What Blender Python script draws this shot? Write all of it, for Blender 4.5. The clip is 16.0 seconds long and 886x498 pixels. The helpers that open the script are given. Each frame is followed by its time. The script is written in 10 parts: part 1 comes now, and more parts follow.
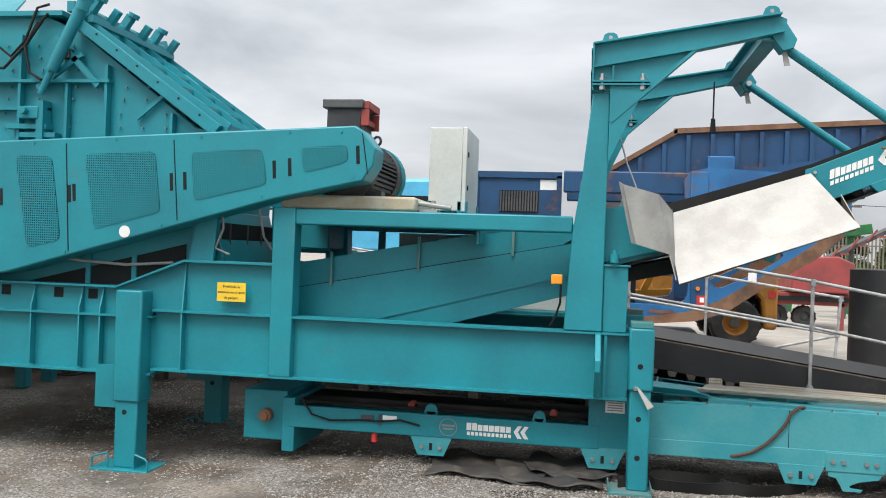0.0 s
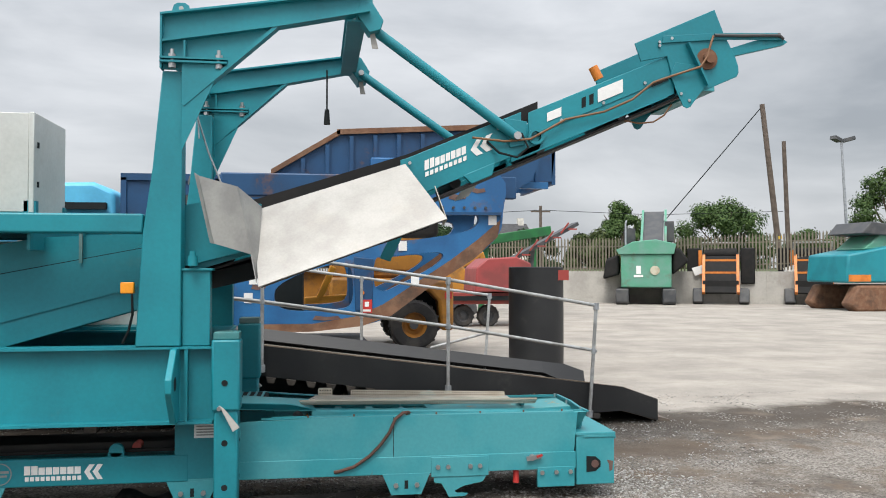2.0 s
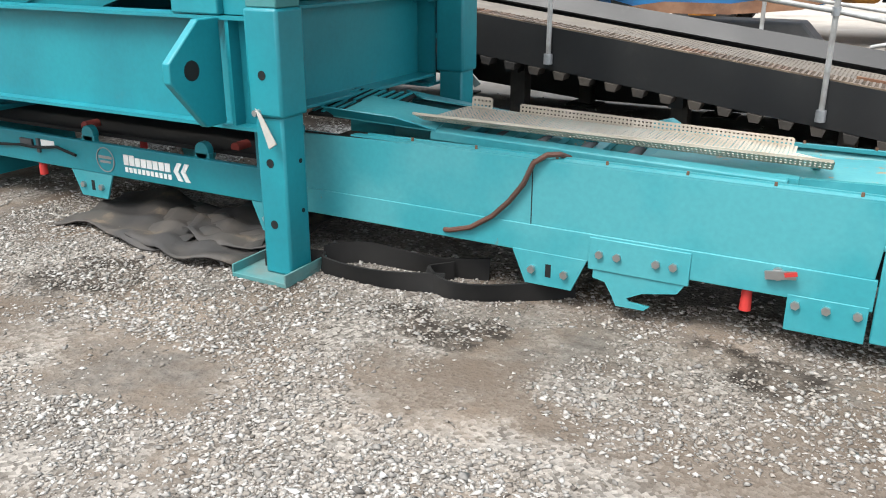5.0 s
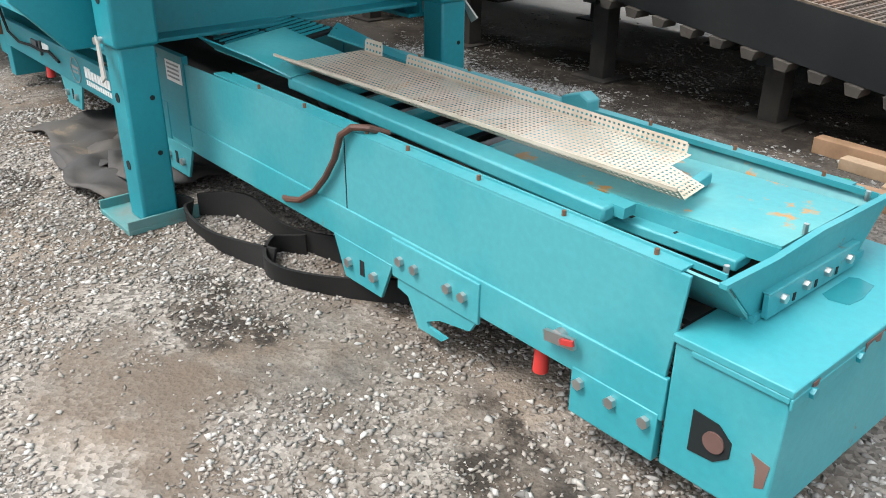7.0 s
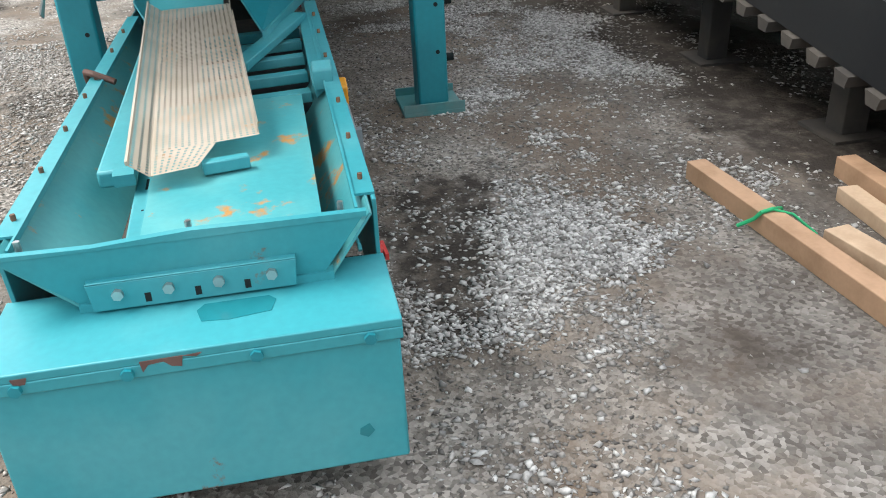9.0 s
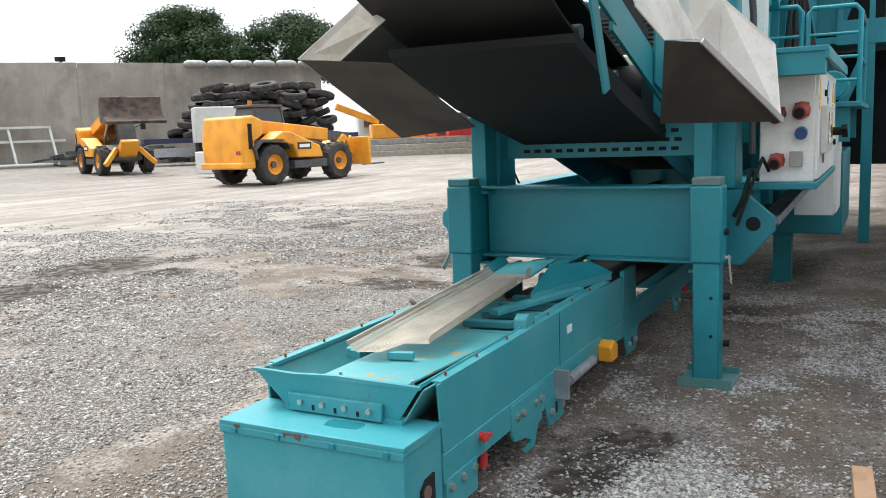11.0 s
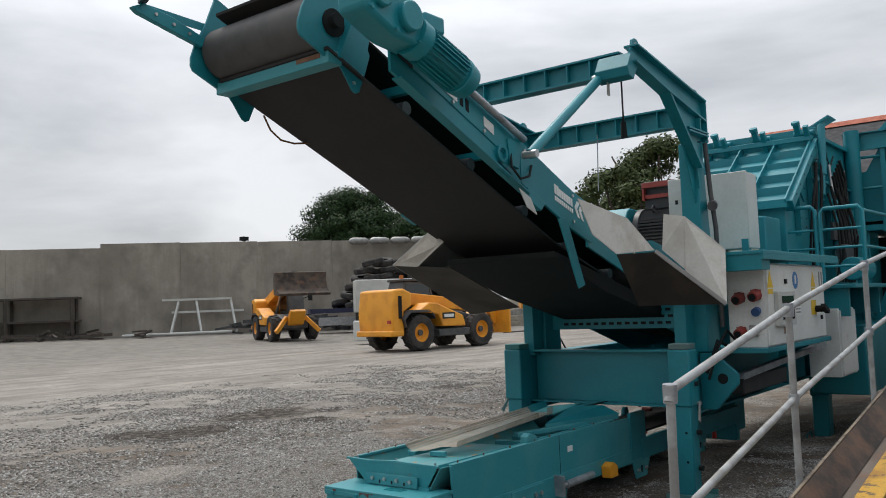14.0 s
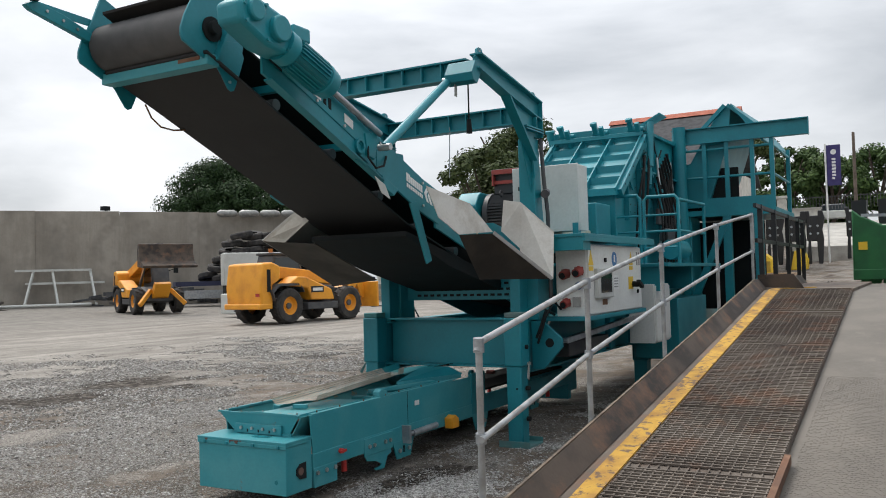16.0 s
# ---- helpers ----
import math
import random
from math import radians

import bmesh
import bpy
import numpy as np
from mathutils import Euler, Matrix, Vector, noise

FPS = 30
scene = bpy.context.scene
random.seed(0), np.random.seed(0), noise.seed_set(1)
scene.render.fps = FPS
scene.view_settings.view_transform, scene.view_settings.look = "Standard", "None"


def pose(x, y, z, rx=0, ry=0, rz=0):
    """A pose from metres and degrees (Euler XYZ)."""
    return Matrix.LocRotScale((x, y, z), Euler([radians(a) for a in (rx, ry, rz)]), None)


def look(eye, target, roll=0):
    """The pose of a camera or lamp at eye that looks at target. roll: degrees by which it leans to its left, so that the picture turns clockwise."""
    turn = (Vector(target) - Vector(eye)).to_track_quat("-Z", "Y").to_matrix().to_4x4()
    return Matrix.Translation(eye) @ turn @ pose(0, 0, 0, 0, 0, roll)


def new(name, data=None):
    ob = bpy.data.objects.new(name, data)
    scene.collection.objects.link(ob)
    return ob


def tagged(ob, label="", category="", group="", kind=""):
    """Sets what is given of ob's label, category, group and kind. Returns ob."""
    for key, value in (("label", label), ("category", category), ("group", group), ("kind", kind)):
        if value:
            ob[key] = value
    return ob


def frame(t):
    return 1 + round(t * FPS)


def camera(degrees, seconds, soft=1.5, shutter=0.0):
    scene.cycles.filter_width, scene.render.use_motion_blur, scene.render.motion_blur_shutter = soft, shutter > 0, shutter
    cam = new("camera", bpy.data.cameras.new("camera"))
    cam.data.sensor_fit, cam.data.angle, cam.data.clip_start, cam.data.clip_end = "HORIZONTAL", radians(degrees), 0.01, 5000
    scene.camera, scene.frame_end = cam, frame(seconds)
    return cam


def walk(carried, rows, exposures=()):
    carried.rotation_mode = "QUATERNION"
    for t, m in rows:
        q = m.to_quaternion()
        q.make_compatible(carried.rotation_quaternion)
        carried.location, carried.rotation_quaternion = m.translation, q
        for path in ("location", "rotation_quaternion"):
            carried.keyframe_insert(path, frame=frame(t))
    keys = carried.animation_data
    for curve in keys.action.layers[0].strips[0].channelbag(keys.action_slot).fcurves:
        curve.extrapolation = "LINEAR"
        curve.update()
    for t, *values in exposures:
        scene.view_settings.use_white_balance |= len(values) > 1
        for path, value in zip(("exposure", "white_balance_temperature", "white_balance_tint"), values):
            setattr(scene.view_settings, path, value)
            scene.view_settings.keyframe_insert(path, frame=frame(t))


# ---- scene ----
cam = camera(55.4, 16.0, soft=1.0)
PATH = [
    (0, (1.025, 1.477, 1.626), (0.683, 3.447, 1.635), 2.1),
    (0.5, (1.172, 1.513, 1.616), (1.088, 3.511, 1.619), 1.1),
    (0.7, (1.327, 1.542, 1.59), (1.292, 3.542, 1.604), 0.2),
    (1, (1.419, 1.628, 1.605), (1.486, 3.627, 1.607), 0.6),
    (1.5, (1.652, 1.912, 1.581), (1.891, 3.897, 1.601), 1.3),
    (2, (1.949, 2.185, 1.585), (2.246, 4.162, 1.631), 0.0),
    (2.5, (2.307, 2.514, 1.58), (2.521, 4.502, 1.625), -0.4),
    (3, (2.573, 2.943, 1.513), (2.602, 4.94, 1.423), 0.1),
    (3.5, (2.916, 3.323, 1.459), (2.725, 5.296, 1.191), -1.1),
    (4, (3.244, 3.703, 1.432), (2.837, 5.608, 0.98), -0.7),
    (4.2, (3.317, 3.912, 1.385), (2.834, 5.778, 0.854), -0.2),
    (6.3, (4.318, 5.843, 1.396), (2.946, 7.088, 0.642), -0.7),
    (6.5, (4.363, 5.908, 1.428), (3.01, 7.154, 0.644), 0.4),
    (7, (4.561, 6.386, 1.424), (3.204, 7.562, 0.542), 0.5),
    (7.5, (4.862, 6.874, 1.42), (3.401, 7.904, 0.523), -0.5),
    (8, (5.039, 7.423, 1.371), (3.462, 8.217, 0.431), -2.7),
    (8.5, (5.222, 7.975, 1.353), (3.549, 8.487, 0.385), -4.4),
    (9, (5.382, 8.436, 1.353), (3.643, 8.734, 0.411), -3.1),
    (9.5, (5.51, 8.896, 1.391), (3.673, 8.971, 0.603), -2.2),
    (10, (5.746, 9.289, 1.478), (3.867, 8.84, 0.961), -3.5),
    (10.2, (5.871, 9.423, 1.493), (4.015, 8.821, 1.05), -3.1),
    (12.3, (6.858, 10.923, 1.499), (5.2, 9.818, 1.328), -1.9),
    (12.5, (6.96, 11.06, 1.517), (5.317, 9.928, 1.379), -1.7),
    (13, (7.245, 11.299, 1.52), (5.616, 10.138, 1.489), -1.8),
    (13.5, (7.521, 11.517, 1.551), (5.912, 10.33, 1.612), -1.8),
    (14, (7.724, 11.723, 1.55), (6.153, 10.492, 1.686), -2.2),
    (14.5, (7.976, 11.867, 1.553), (6.41, 10.634, 1.723), -2.2),
    (15, (8.223, 12.002, 1.541), (6.598, 10.84, 1.647), -1.6),
    (15.5, (8.323, 12.144, 1.538), (6.627, 11.087, 1.614), -1.5),
    (16, (8.349, 12.278, 1.527), (6.609, 11.296, 1.594), -1.6),
]
EXPOSURES = [
    (0.0, 0.25), (1.5, 0.2), (2.5, 0.1), (3.2, 0.2), (4.0, 0.58), (6.3, 0.86), (7.5, 0.82), (9.0, 0.86), (9.5, 0.92), (10.0, 1.02), (12.5, 0.10), (13.0, -0.02), (14.0, -0.36), (15.0, -0.27), (16.0, -0.12),
]
walk(cam, [(t, look(eye, target, roll)) for t, eye, target, roll in PATH], EXPOSURES)

# ---- sky, sun, exposure ----
world = bpy.data.worlds.new("overcast_sky")
scene.world = world
world.use_nodes = True
wn, wl = world.node_tree.nodes, world.node_tree.links
wn.clear()
w_out, w_bg = wn.new("ShaderNodeOutputWorld"), wn.new("ShaderNodeBackground")
sky = wn.new("ShaderNodeTexSky")
sky.sky_type, sky.sun_disc = "NISHITA", False
sky.sun_elevation, sky.sun_rotation = radians(59), radians(200)
sky.air_density, sky.dust_density = 1.0, 4.0
w_co = wn.new("ShaderNodeTexCoord")
w_map = wn.new("ShaderNodeMapping")
w_map.inputs["Scale"].default_value = (1.0, 1.0, 3.2)
w_noise = wn.new("ShaderNodeTexNoise")
w_noise.inputs["Scale"].default_value, w_noise.inputs["Detail"].default_value = 2.3, 7.0
w_noise.inputs["Roughness"].default_value, w_noise.inputs["Distortion"].default_value = 0.52, 0.35
w_ramp = wn.new("ShaderNodeValToRGB")
w_ramp.color_ramp.elements[0].position, w_ramp.color_ramp.elements[0].color = 0.30, (0.40, 0.43, 0.465, 1)
w_ramp.color_ramp.elements[1].position, w_ramp.color_ramp.elements[1].color = 0.68, (0.86, 0.88, 0.91, 1)
w_scale = wn.new("ShaderNodeVectorMath")
w_scale.operation = "SCALE"
w_scale.inputs["Scale"].default_value = 0.10
w_mix = wn.new("ShaderNodeMixRGB")
w_mix.inputs[0].default_value = 0.86
wl.new(w_co.outputs["Generated"], w_map.inputs["Vector"])
wl.new(w_map.outputs[0], w_noise.inputs["Vector"])
wl.new(w_noise.outputs[0], w_ramp.inputs[0])
wl.new(sky.outputs[0], w_scale.inputs[0])
wl.new(w_scale.outputs[0], w_mix.inputs[1])
wl.new(w_ramp.outputs[0], w_mix.inputs[2])
# an overcast dome is about three times as bright overhead as near the horizon
w_sep = wn.new("ShaderNodeSeparateXYZ")
w_rise = wn.new("ShaderNodeMapRange")
for w_key, w_val in (("From Min", 0.25), ("From Max", 1.0), ("To Min", 1.0), ("To Max", 2.4)):
    w_rise.inputs[w_key].default_value = w_val
w_gain = wn.new("ShaderNodeVectorMath")
w_gain.operation = "SCALE"
wl.new(w_co.outputs["Generated"], w_sep.inputs[0])
wl.new(w_sep.outputs[2], w_rise.inputs["Value"])
wl.new(w_mix.outputs[0], w_gain.inputs[0])
# the cloud is thinner and brighter towards the hidden sun
w_side = wn.new("ShaderNodeVectorMath")
w_side.operation = "DOT_PRODUCT"
w_side.inputs[1].default_value = (-0.55, -0.83, 0.0)
w_veil = wn.new("ShaderNodeMapRange")
for w_key, w_val in (("From Min", -0.8), ("From Max", 0.9), ("To Min", 0.96), ("To Max", 1.36)):
    w_veil.inputs[w_key].default_value = w_val
w_both = wn.new("ShaderNodeMath")
w_both.operation = "MULTIPLY"
wl.new(w_co.outputs["Generated"], w_side.inputs[0])
wl.new(w_side.outputs["Value"], w_veil.inputs["Value"])
wl.new(w_rise.outputs[0], w_both.inputs[0])
wl.new(w_veil.outputs[0], w_both.inputs[1])
wl.new(w_both.outputs[0], w_gain.inputs["Scale"])
wl.new(w_gain.outputs[0], w_bg.inputs[0])
wl.new(w_bg.outputs[0], w_out.inputs[0])
w_bg.inputs[1].default_value = 1.0

sun = new("sun", bpy.data.lights.new("sun", "SUN"))
sun.data.energy, sun.data.angle, sun.data.color = 2.3, radians(25), (1.0, 0.97, 0.92)
sun.matrix_world = look((0, 0, 30), (6, 17, 0))

# ---- materials ----
def material(name, base, second=None, rough=0.6, metal=0.0, scale=3.0, mixlo=0.42, mixhi=0.62, fine=60.0, bump=0.15, dirt=None, dirt_scale=1.2,
             dirt_lo=0.58, dirt_hi=0.72, vary=0.0, spec=0.5, bump_scale=None, streak=None):
    """Painted or raw surface: a base colour that drifts to a second one at a large scale, fine grain, dirt patches and bump."""
    m = bpy.data.materials.new(name)
    m.use_nodes = True
    n, l = m.node_tree.nodes, m.node_tree.links
    b = n["Principled BSDF"]
    b.inputs["Metallic"].default_value = metal
    b.inputs["Specular IOR Level"].default_value = spec
    co = n.new("ShaderNodeTexCoord")
    geo = n.new("ShaderNodeNewGeometry")
    big = n.new("ShaderNodeTexNoise")
    big.inputs["Scale"].default_value, big.inputs["Detail"].default_value = scale, 6.0
    l.new(geo.outputs["Position"], big.inputs["Vector"])
    r = n.new("ShaderNodeMapRange")
    r.inputs["From Min"].default_value, r.inputs["From Max"].default_value = mixlo, mixhi
    l.new(big.outputs[0], r.inputs["Value"])
    mix = n.new("ShaderNodeMixRGB")
    second = second or tuple(c * 0.8 for c in base)
    mix.inputs[1].default_value, mix.inputs[2].default_value = (*base, 1), (*second, 1)
    l.new(r.outputs[0], mix.inputs[0])
    colour = mix.outputs[0]
    grain = n.new("ShaderNodeTexNoise")
    grain.inputs["Scale"].default_value, grain.inputs["Detail"].default_value = fine, 4.0
    l.new(geo.outputs["Position"], grain.inputs["Vector"])
    if dirt:
        d = n.new("ShaderNodeTexNoise")
        d.inputs["Scale"].default_value, d.inputs["Detail"].default_value, d.inputs["Roughness"].default_value = dirt_scale, 9.0, 0.68
        l.new(geo.outputs["Position"], d.inputs["Vector"])
        dr = n.new("ShaderNodeMapRange")
        dr.inputs["From Min"].default_value, dr.inputs["From Max"].default_value = dirt_lo, dirt_hi
        l.new(d.outputs[0], dr.inputs["Value"])
        dm = n.new("ShaderNodeMixRGB")
        dm.inputs[2].default_value = (*dirt, 1)
        l.new(dr.outputs[0], dm.inputs[0])
        l.new(colour, dm.inputs[1])
        colour = dm.outputs[0]
    if streak:
        run = n.new("ShaderNodeMapping")
        run.inputs["Scale"].default_value = (0.9, 0.9, 0.10)
        l.new(geo.outputs["Position"], run.inputs["Vector"])
        sn = n.new("ShaderNodeTexNoise")
        sn.inputs["Scale"].default_value, sn.inputs["Detail"].default_value, sn.inputs["Roughness"].default_value = 1.0, 7.0, 0.7
        l.new(run.outputs[0], sn.inputs["Vector"])
        sr = n.new("ShaderNodeMapRange")
        sr.inputs["From Min"].default_value, sr.inputs["From Max"].default_value = 0.46, 0.78
        l.new(sn.outputs[0], sr.inputs["Value"])
        sm = n.new("ShaderNodeMixRGB")
        sm.inputs[2].default_value = (*streak, 1)
        l.new(sr.outputs[0], sm.inputs[0])
        l.new(colour, sm.inputs[1])
        colour = sm.outputs[0]
    g = n.new("ShaderNodeMapRange")
    g.inputs["To Min"].default_value, g.inputs["To Max"].default_value = 0.88, 1.12
    l.new(grain.outputs[0], g.inputs["Value"])
    if vary:
        info = n.new("ShaderNodeObjectInfo")
        v = n.new("ShaderNodeMapRange")
        v.inputs["To Min"].default_value, v.inputs["To Max"].default_value = 1 - vary, 1 + vary
        l.new(info.outputs["Random"], v.inputs["Value"])
        mul = n.new("ShaderNodeMath")
        mul.operation = "MULTIPLY"
        l.new(g.outputs[0], mul.inputs[0])
        l.new(v.outputs[0], mul.inputs[1])
        gain = mul.outputs[0]
    else:
        gain = g.outputs[0]
    sc = n.new("ShaderNodeVectorMath")
    sc.operation = "SCALE"
    l.new(colour, sc.inputs[0])
    l.new(gain, sc.inputs["Scale"])
    l.new(sc.outputs[0], b.inputs["Base Color"])
    rr = n.new("ShaderNodeMapRange")
    rr.inputs["To Min"].default_value, rr.inputs["To Max"].default_value = max(0.04, rough - 0.14), min(1, rough + 0.14)
    l.new(big.outputs[0], rr.inputs["Value"])
    l.new(rr.outputs[0], b.inputs["Roughness"])
    if bump:
        bp = n.new("ShaderNodeBump")
        bp.inputs["Strength"].default_value, bp.inputs["Distance"].default_value = bump, 0.004
        src = grain
        if bump_scale:
            src = n.new("ShaderNodeTexNoise")
            src.inputs["Scale"].default_value, src.inputs["Detail"].default_value = bump_scale, 5.0
            l.new(geo.outputs["Position"], src.inputs["Vector"])
        l.new(src.outputs[0], bp.inputs["Height"])
        l.new(bp.outputs[0], b.inputs["Normal"])
    return m


TEAL = material("teal_paint", (0.009, 0.228, 0.275), (0.007, 0.185, 0.228), rough=0.45, scale=1.6, fine=40, bump=0.05,
                dirt=(0.07, 0.17, 0.175), dirt_scale=2.2, dirt_lo=0.62, dirt_hi=0.88)
TEAL_WORN = material("worn_teal_paint", (0.030, 0.262, 0.302), (0.058, 0.295, 0.33), rough=0.5, scale=3.0, fine=50, bump=0.10,
                     dirt=(0.17, 0.085, 0.045), dirt_scale=5.0, dirt_lo=0.655, dirt_hi=0.70)
TEAL_DUSTY = material("dusty_teal_paint", (0.045, 0.20, 0.205), (0.12, 0.19, 0.185), rough=0.7, scale=2.4, fine=45, bump=0.12,
                      dirt=(0.16, 0.15, 0.13), dirt_scale=3.5, dirt_lo=0.55, dirt_hi=0.8)
RUSTY_PLATE = material("rusting_teal_plate", (0.05, 0.29, 0.32), (0.09, 0.33, 0.34), rough=0.45, scale=4, fine=50, bump=0.1,
                       dirt=(0.40, 0.20, 0.05), dirt_scale=7.0, dirt_lo=0.57, dirt_hi=0.635)
BLACK_RUBBER = material("black_rubber", (0.012, 0.012, 0.012), (0.020, 0.019, 0.018), rough=0.8, scale=3, fine=30, bump=0.2, spec=0.3)
BLACK_PAINT = material("black_paint", (0.0098, 0.0105, 0.0119), (0.0168, 0.0175, 0.0182), rough=0.5, scale=2, fine=30, bump=0.1,
                       dirt=(0.0840, 0.0770, 0.0700), dirt_scale=2.0, dirt_lo=0.6, dirt_hi=0.9)
# Near-black for cables and locks; also stands in for shade in holes and interiors.
DARK = material("dark_parts_and_shade", (0.010, 0.014, 0.015), (0.016, 0.018, 0.018), rough=0.85, fine=20, bump=0.1, spec=0.25)
SHEET_WHITE = material("bare_white_sheet_steel", (0.42, 0.405, 0.375), (0.34, 0.325, 0.30), rough=0.42, metal=0.25, scale=4, fine=70, bump=0.05,
                       dirt=(0.40, 0.37, 0.33), dirt_scale=3.0, dirt_lo=0.55, dirt_hi=0.8)
RUST_DULL = material("dull_rust_chip", (0.11, 0.06, 0.05), (0.16, 0.10, 0.08), rough=0.8, fine=50, bump=0.2)
SHEET_GREY = material("grey_sheet_steel", (0.34, 0.34, 0.32), (0.25, 0.25, 0.24), rough=0.5, metal=0.3, scale=4, fine=60, bump=0.05)
GALV = material("galvanised_steel", (0.42, 0.44, 0.46), (0.30, 0.32, 0.34), rough=0.42, metal=0.55, scale=12, fine=80, bump=0.06)
RAIL_PAINT = material("weathered_grey_rail_paint", (0.40, 0.41, 0.41), (0.28, 0.28, 0.27), rough=0.55, metal=0.2, scale=9, fine=60, bump=0.1)
CABINET = material("light_grey_cabinet_enamel", (0.56, 0.57, 0.54), (0.50, 0.51, 0.48), rough=0.4, scale=2, fine=40, bump=0.03,
                   dirt=(0.36, 0.33, 0.28), dirt_scale=2.5, dirt_lo=0.62, dirt_hi=0.85)
CREAM = material("dirty_cream_paint", (0.52, 0.49, 0.38), (0.40, 0.34, 0.24), rough=0.6, scale=4, fine=40, bump=0.1,
                 dirt=(0.35, 0.20, 0.09), dirt_scale=3, dirt_lo=0.6, dirt_hi=0.75)
MOTOR_GREY = material("motor_grey_paint", (0.020, 0.022, 0.025), (0.038, 0.038, 0.040), rough=0.5, fine=40, bump=0.1)
DARK_GREY = material("dark_grey_paint", (0.05, 0.053, 0.058), (0.08, 0.08, 0.08), rough=0.55, fine=40, bump=0.1)
RED = material("red_paint", (0.52, 0.035, 0.03), (0.40, 0.03, 0.025), rough=0.5, fine=40, bump=0.05)
RED_OXIDE = material("red_oxide_paint", (0.30, 0.045, 0.035), (0.22, 0.05, 0.04), rough=0.6, fine=40, bump=0.1)
ORANGE = material("orange_paint", (0.62, 0.20, 0.03), (0.52, 0.15, 0.02), rough=0.5, fine=40, bump=0.05, dirt=(0.10, 0.07, 0.05), dirt_lo=0.6, dirt_hi=0.8)
YELLOW = material("machine_yellow_paint", (0.80, 0.34, 0.022), (0.68, 0.27, 0.02), rough=0.45, fine=40, bump=0.05, scale=2,
                  dirt=(0.16, 0.10, 0.05), dirt_scale=2.0, dirt_lo=0.60, dirt_hi=0.85)
YELLOW_OLD = material("faded_yellow_paint", (0.43, 0.185, 0.022), (0.31, 0.13, 0.018), rough=0.6, fine=30, bump=0.1, scale=1.6,
                      dirt=(0.10, 0.065, 0.04), dirt_scale=1.8, dirt_lo=0.50, dirt_hi=0.68)
SIGN_YELLOW = material("yellow_sign", (0.78, 0.52, 0.03), (0.70, 0.46, 0.03), rough=0.5, fine=40, bump=0.0)
LINE_YELLOW = material("worn_yellow_line", (0.58, 0.33, 0.045), (0.40, 0.21, 0.045), rough=0.8, scale=5, fine=60, bump=0.3,
                       dirt=(0.16, 0.10, 0.06), dirt_scale=14, dirt_lo=0.52, dirt_hi=0.60)
WHITE = material("white_vinyl", (0.80, 0.80, 0.78), (0.72, 0.72, 0.70), rough=0.5, fine=40, bump=0.0)
SIGN_BLACK = material("black_print", (0.02, 0.02, 0.02), rough=0.6, bump=0.0)
PRINT_GREY = material("grey_print", (0.28, 0.28, 0.28), rough=0.6, bump=0.0)
BLUE = material("worn_blue_paint", (0.010, 0.062, 0.155), (0.008, 0.042, 0.108), rough=0.5, scale=1.6, fine=30, bump=0.1,
                dirt=(0.13, 0.07, 0.05), dirt_scale=1.6, dirt_lo=0.56, dirt_hi=0.66)
BLUE_BRIGHT = material("bright_blue_paint", (0.020, 0.138, 0.33), (0.014, 0.094, 0.24), rough=0.5, scale=1.6, fine=30, bump=0.1,
                       dirt=(0.13, 0.075, 0.055), dirt_scale=1.4, dirt_lo=0.55, dirt_hi=0.70)
RUST = material("rusty_steel", (0.16, 0.075, 0.04), (0.22, 0.12, 0.07), rough=0.85, scale=5, fine=50, bump=0.3, dirt=(0.06, 0.04, 0.03), dirt_lo=0.5, dirt_hi=0.7)
STEEL = material("bright_steel", (0.55, 0.55, 0.54), (0.42, 0.42, 0.42), rough=0.35, metal=0.9, fine=40, bump=0.03)
TYRE = material("tyre_rubber", (0.022, 0.021, 0.021), (0.055, 0.05, 0.045), rough=0.85, scale=4, fine=40, bump=0.3)
TIMBER = material("sawn_timber", (0.40, 0.245, 0.145), (0.31, 0.185, 0.105), rough=0.75, scale=6, fine=70, bump=0.2)
TIMBER_PALE = material("pale_sawn_timber", (0.50, 0.36, 0.24), (0.40, 0.275, 0.175), rough=0.75, scale=6, fine=70, bump=0.2)
POLE_WOOD = material("weathered_pole_wood", (0.13, 0.10, 0.08), (0.09, 0.07, 0.055), rough=0.85, scale=5, fine=50, bump=0.3)
CONCRETE = material("precast_concrete", (0.35, 0.318, 0.27), (0.255, 0.23, 0.195), rough=0.85, scale=0.35, fine=8, bump=0.2,
                    dirt=(0.17, 0.155, 0.135), dirt_scale=0.5, dirt_lo=0.48, dirt_hi=0.72, streak=(0.20, 0.178, 0.148))
CONCRETE_PALE = material("pale_concrete", (0.46, 0.44, 0.40), (0.36, 0.34, 0.31), rough=0.85, scale=0.8, fine=12, bump=0.2,
                         dirt=(0.24, 0.22, 0.19), dirt_scale=0.7, dirt_lo=0.52, dirt_hi=0.75)
GREEN_MACHINE = material("faded_green_paint", (0.09, 0.30, 0.20), (0.13, 0.30, 0.23), rough=0.6, scale=2, fine=30, bump=0.1,
                         dirt=(0.14, 0.12, 0.09), dirt_scale=1.5, dirt_lo=0.55, dirt_hi=0.75)
GREEN_DARK = material("dark_green_paint", (0.012, 0.13, 0.035), (0.01, 0.10, 0.03), rough=0.45, fine=30, bump=0.05)
AMBER = material("amber_plastic", (0.85, 0.32, 0.02), (0.78, 0.28, 0.02), rough=0.3, bump=0.0)
GREEN_STRAP = material("green_strap", (0.02, 0.42, 0.16), rough=0.6, bump=0.05)
HOSE = material("brown_hose", (0.10, 0.045, 0.03), (0.07, 0.035, 0.025), rough=0.6, fine=60, bump=0.1)
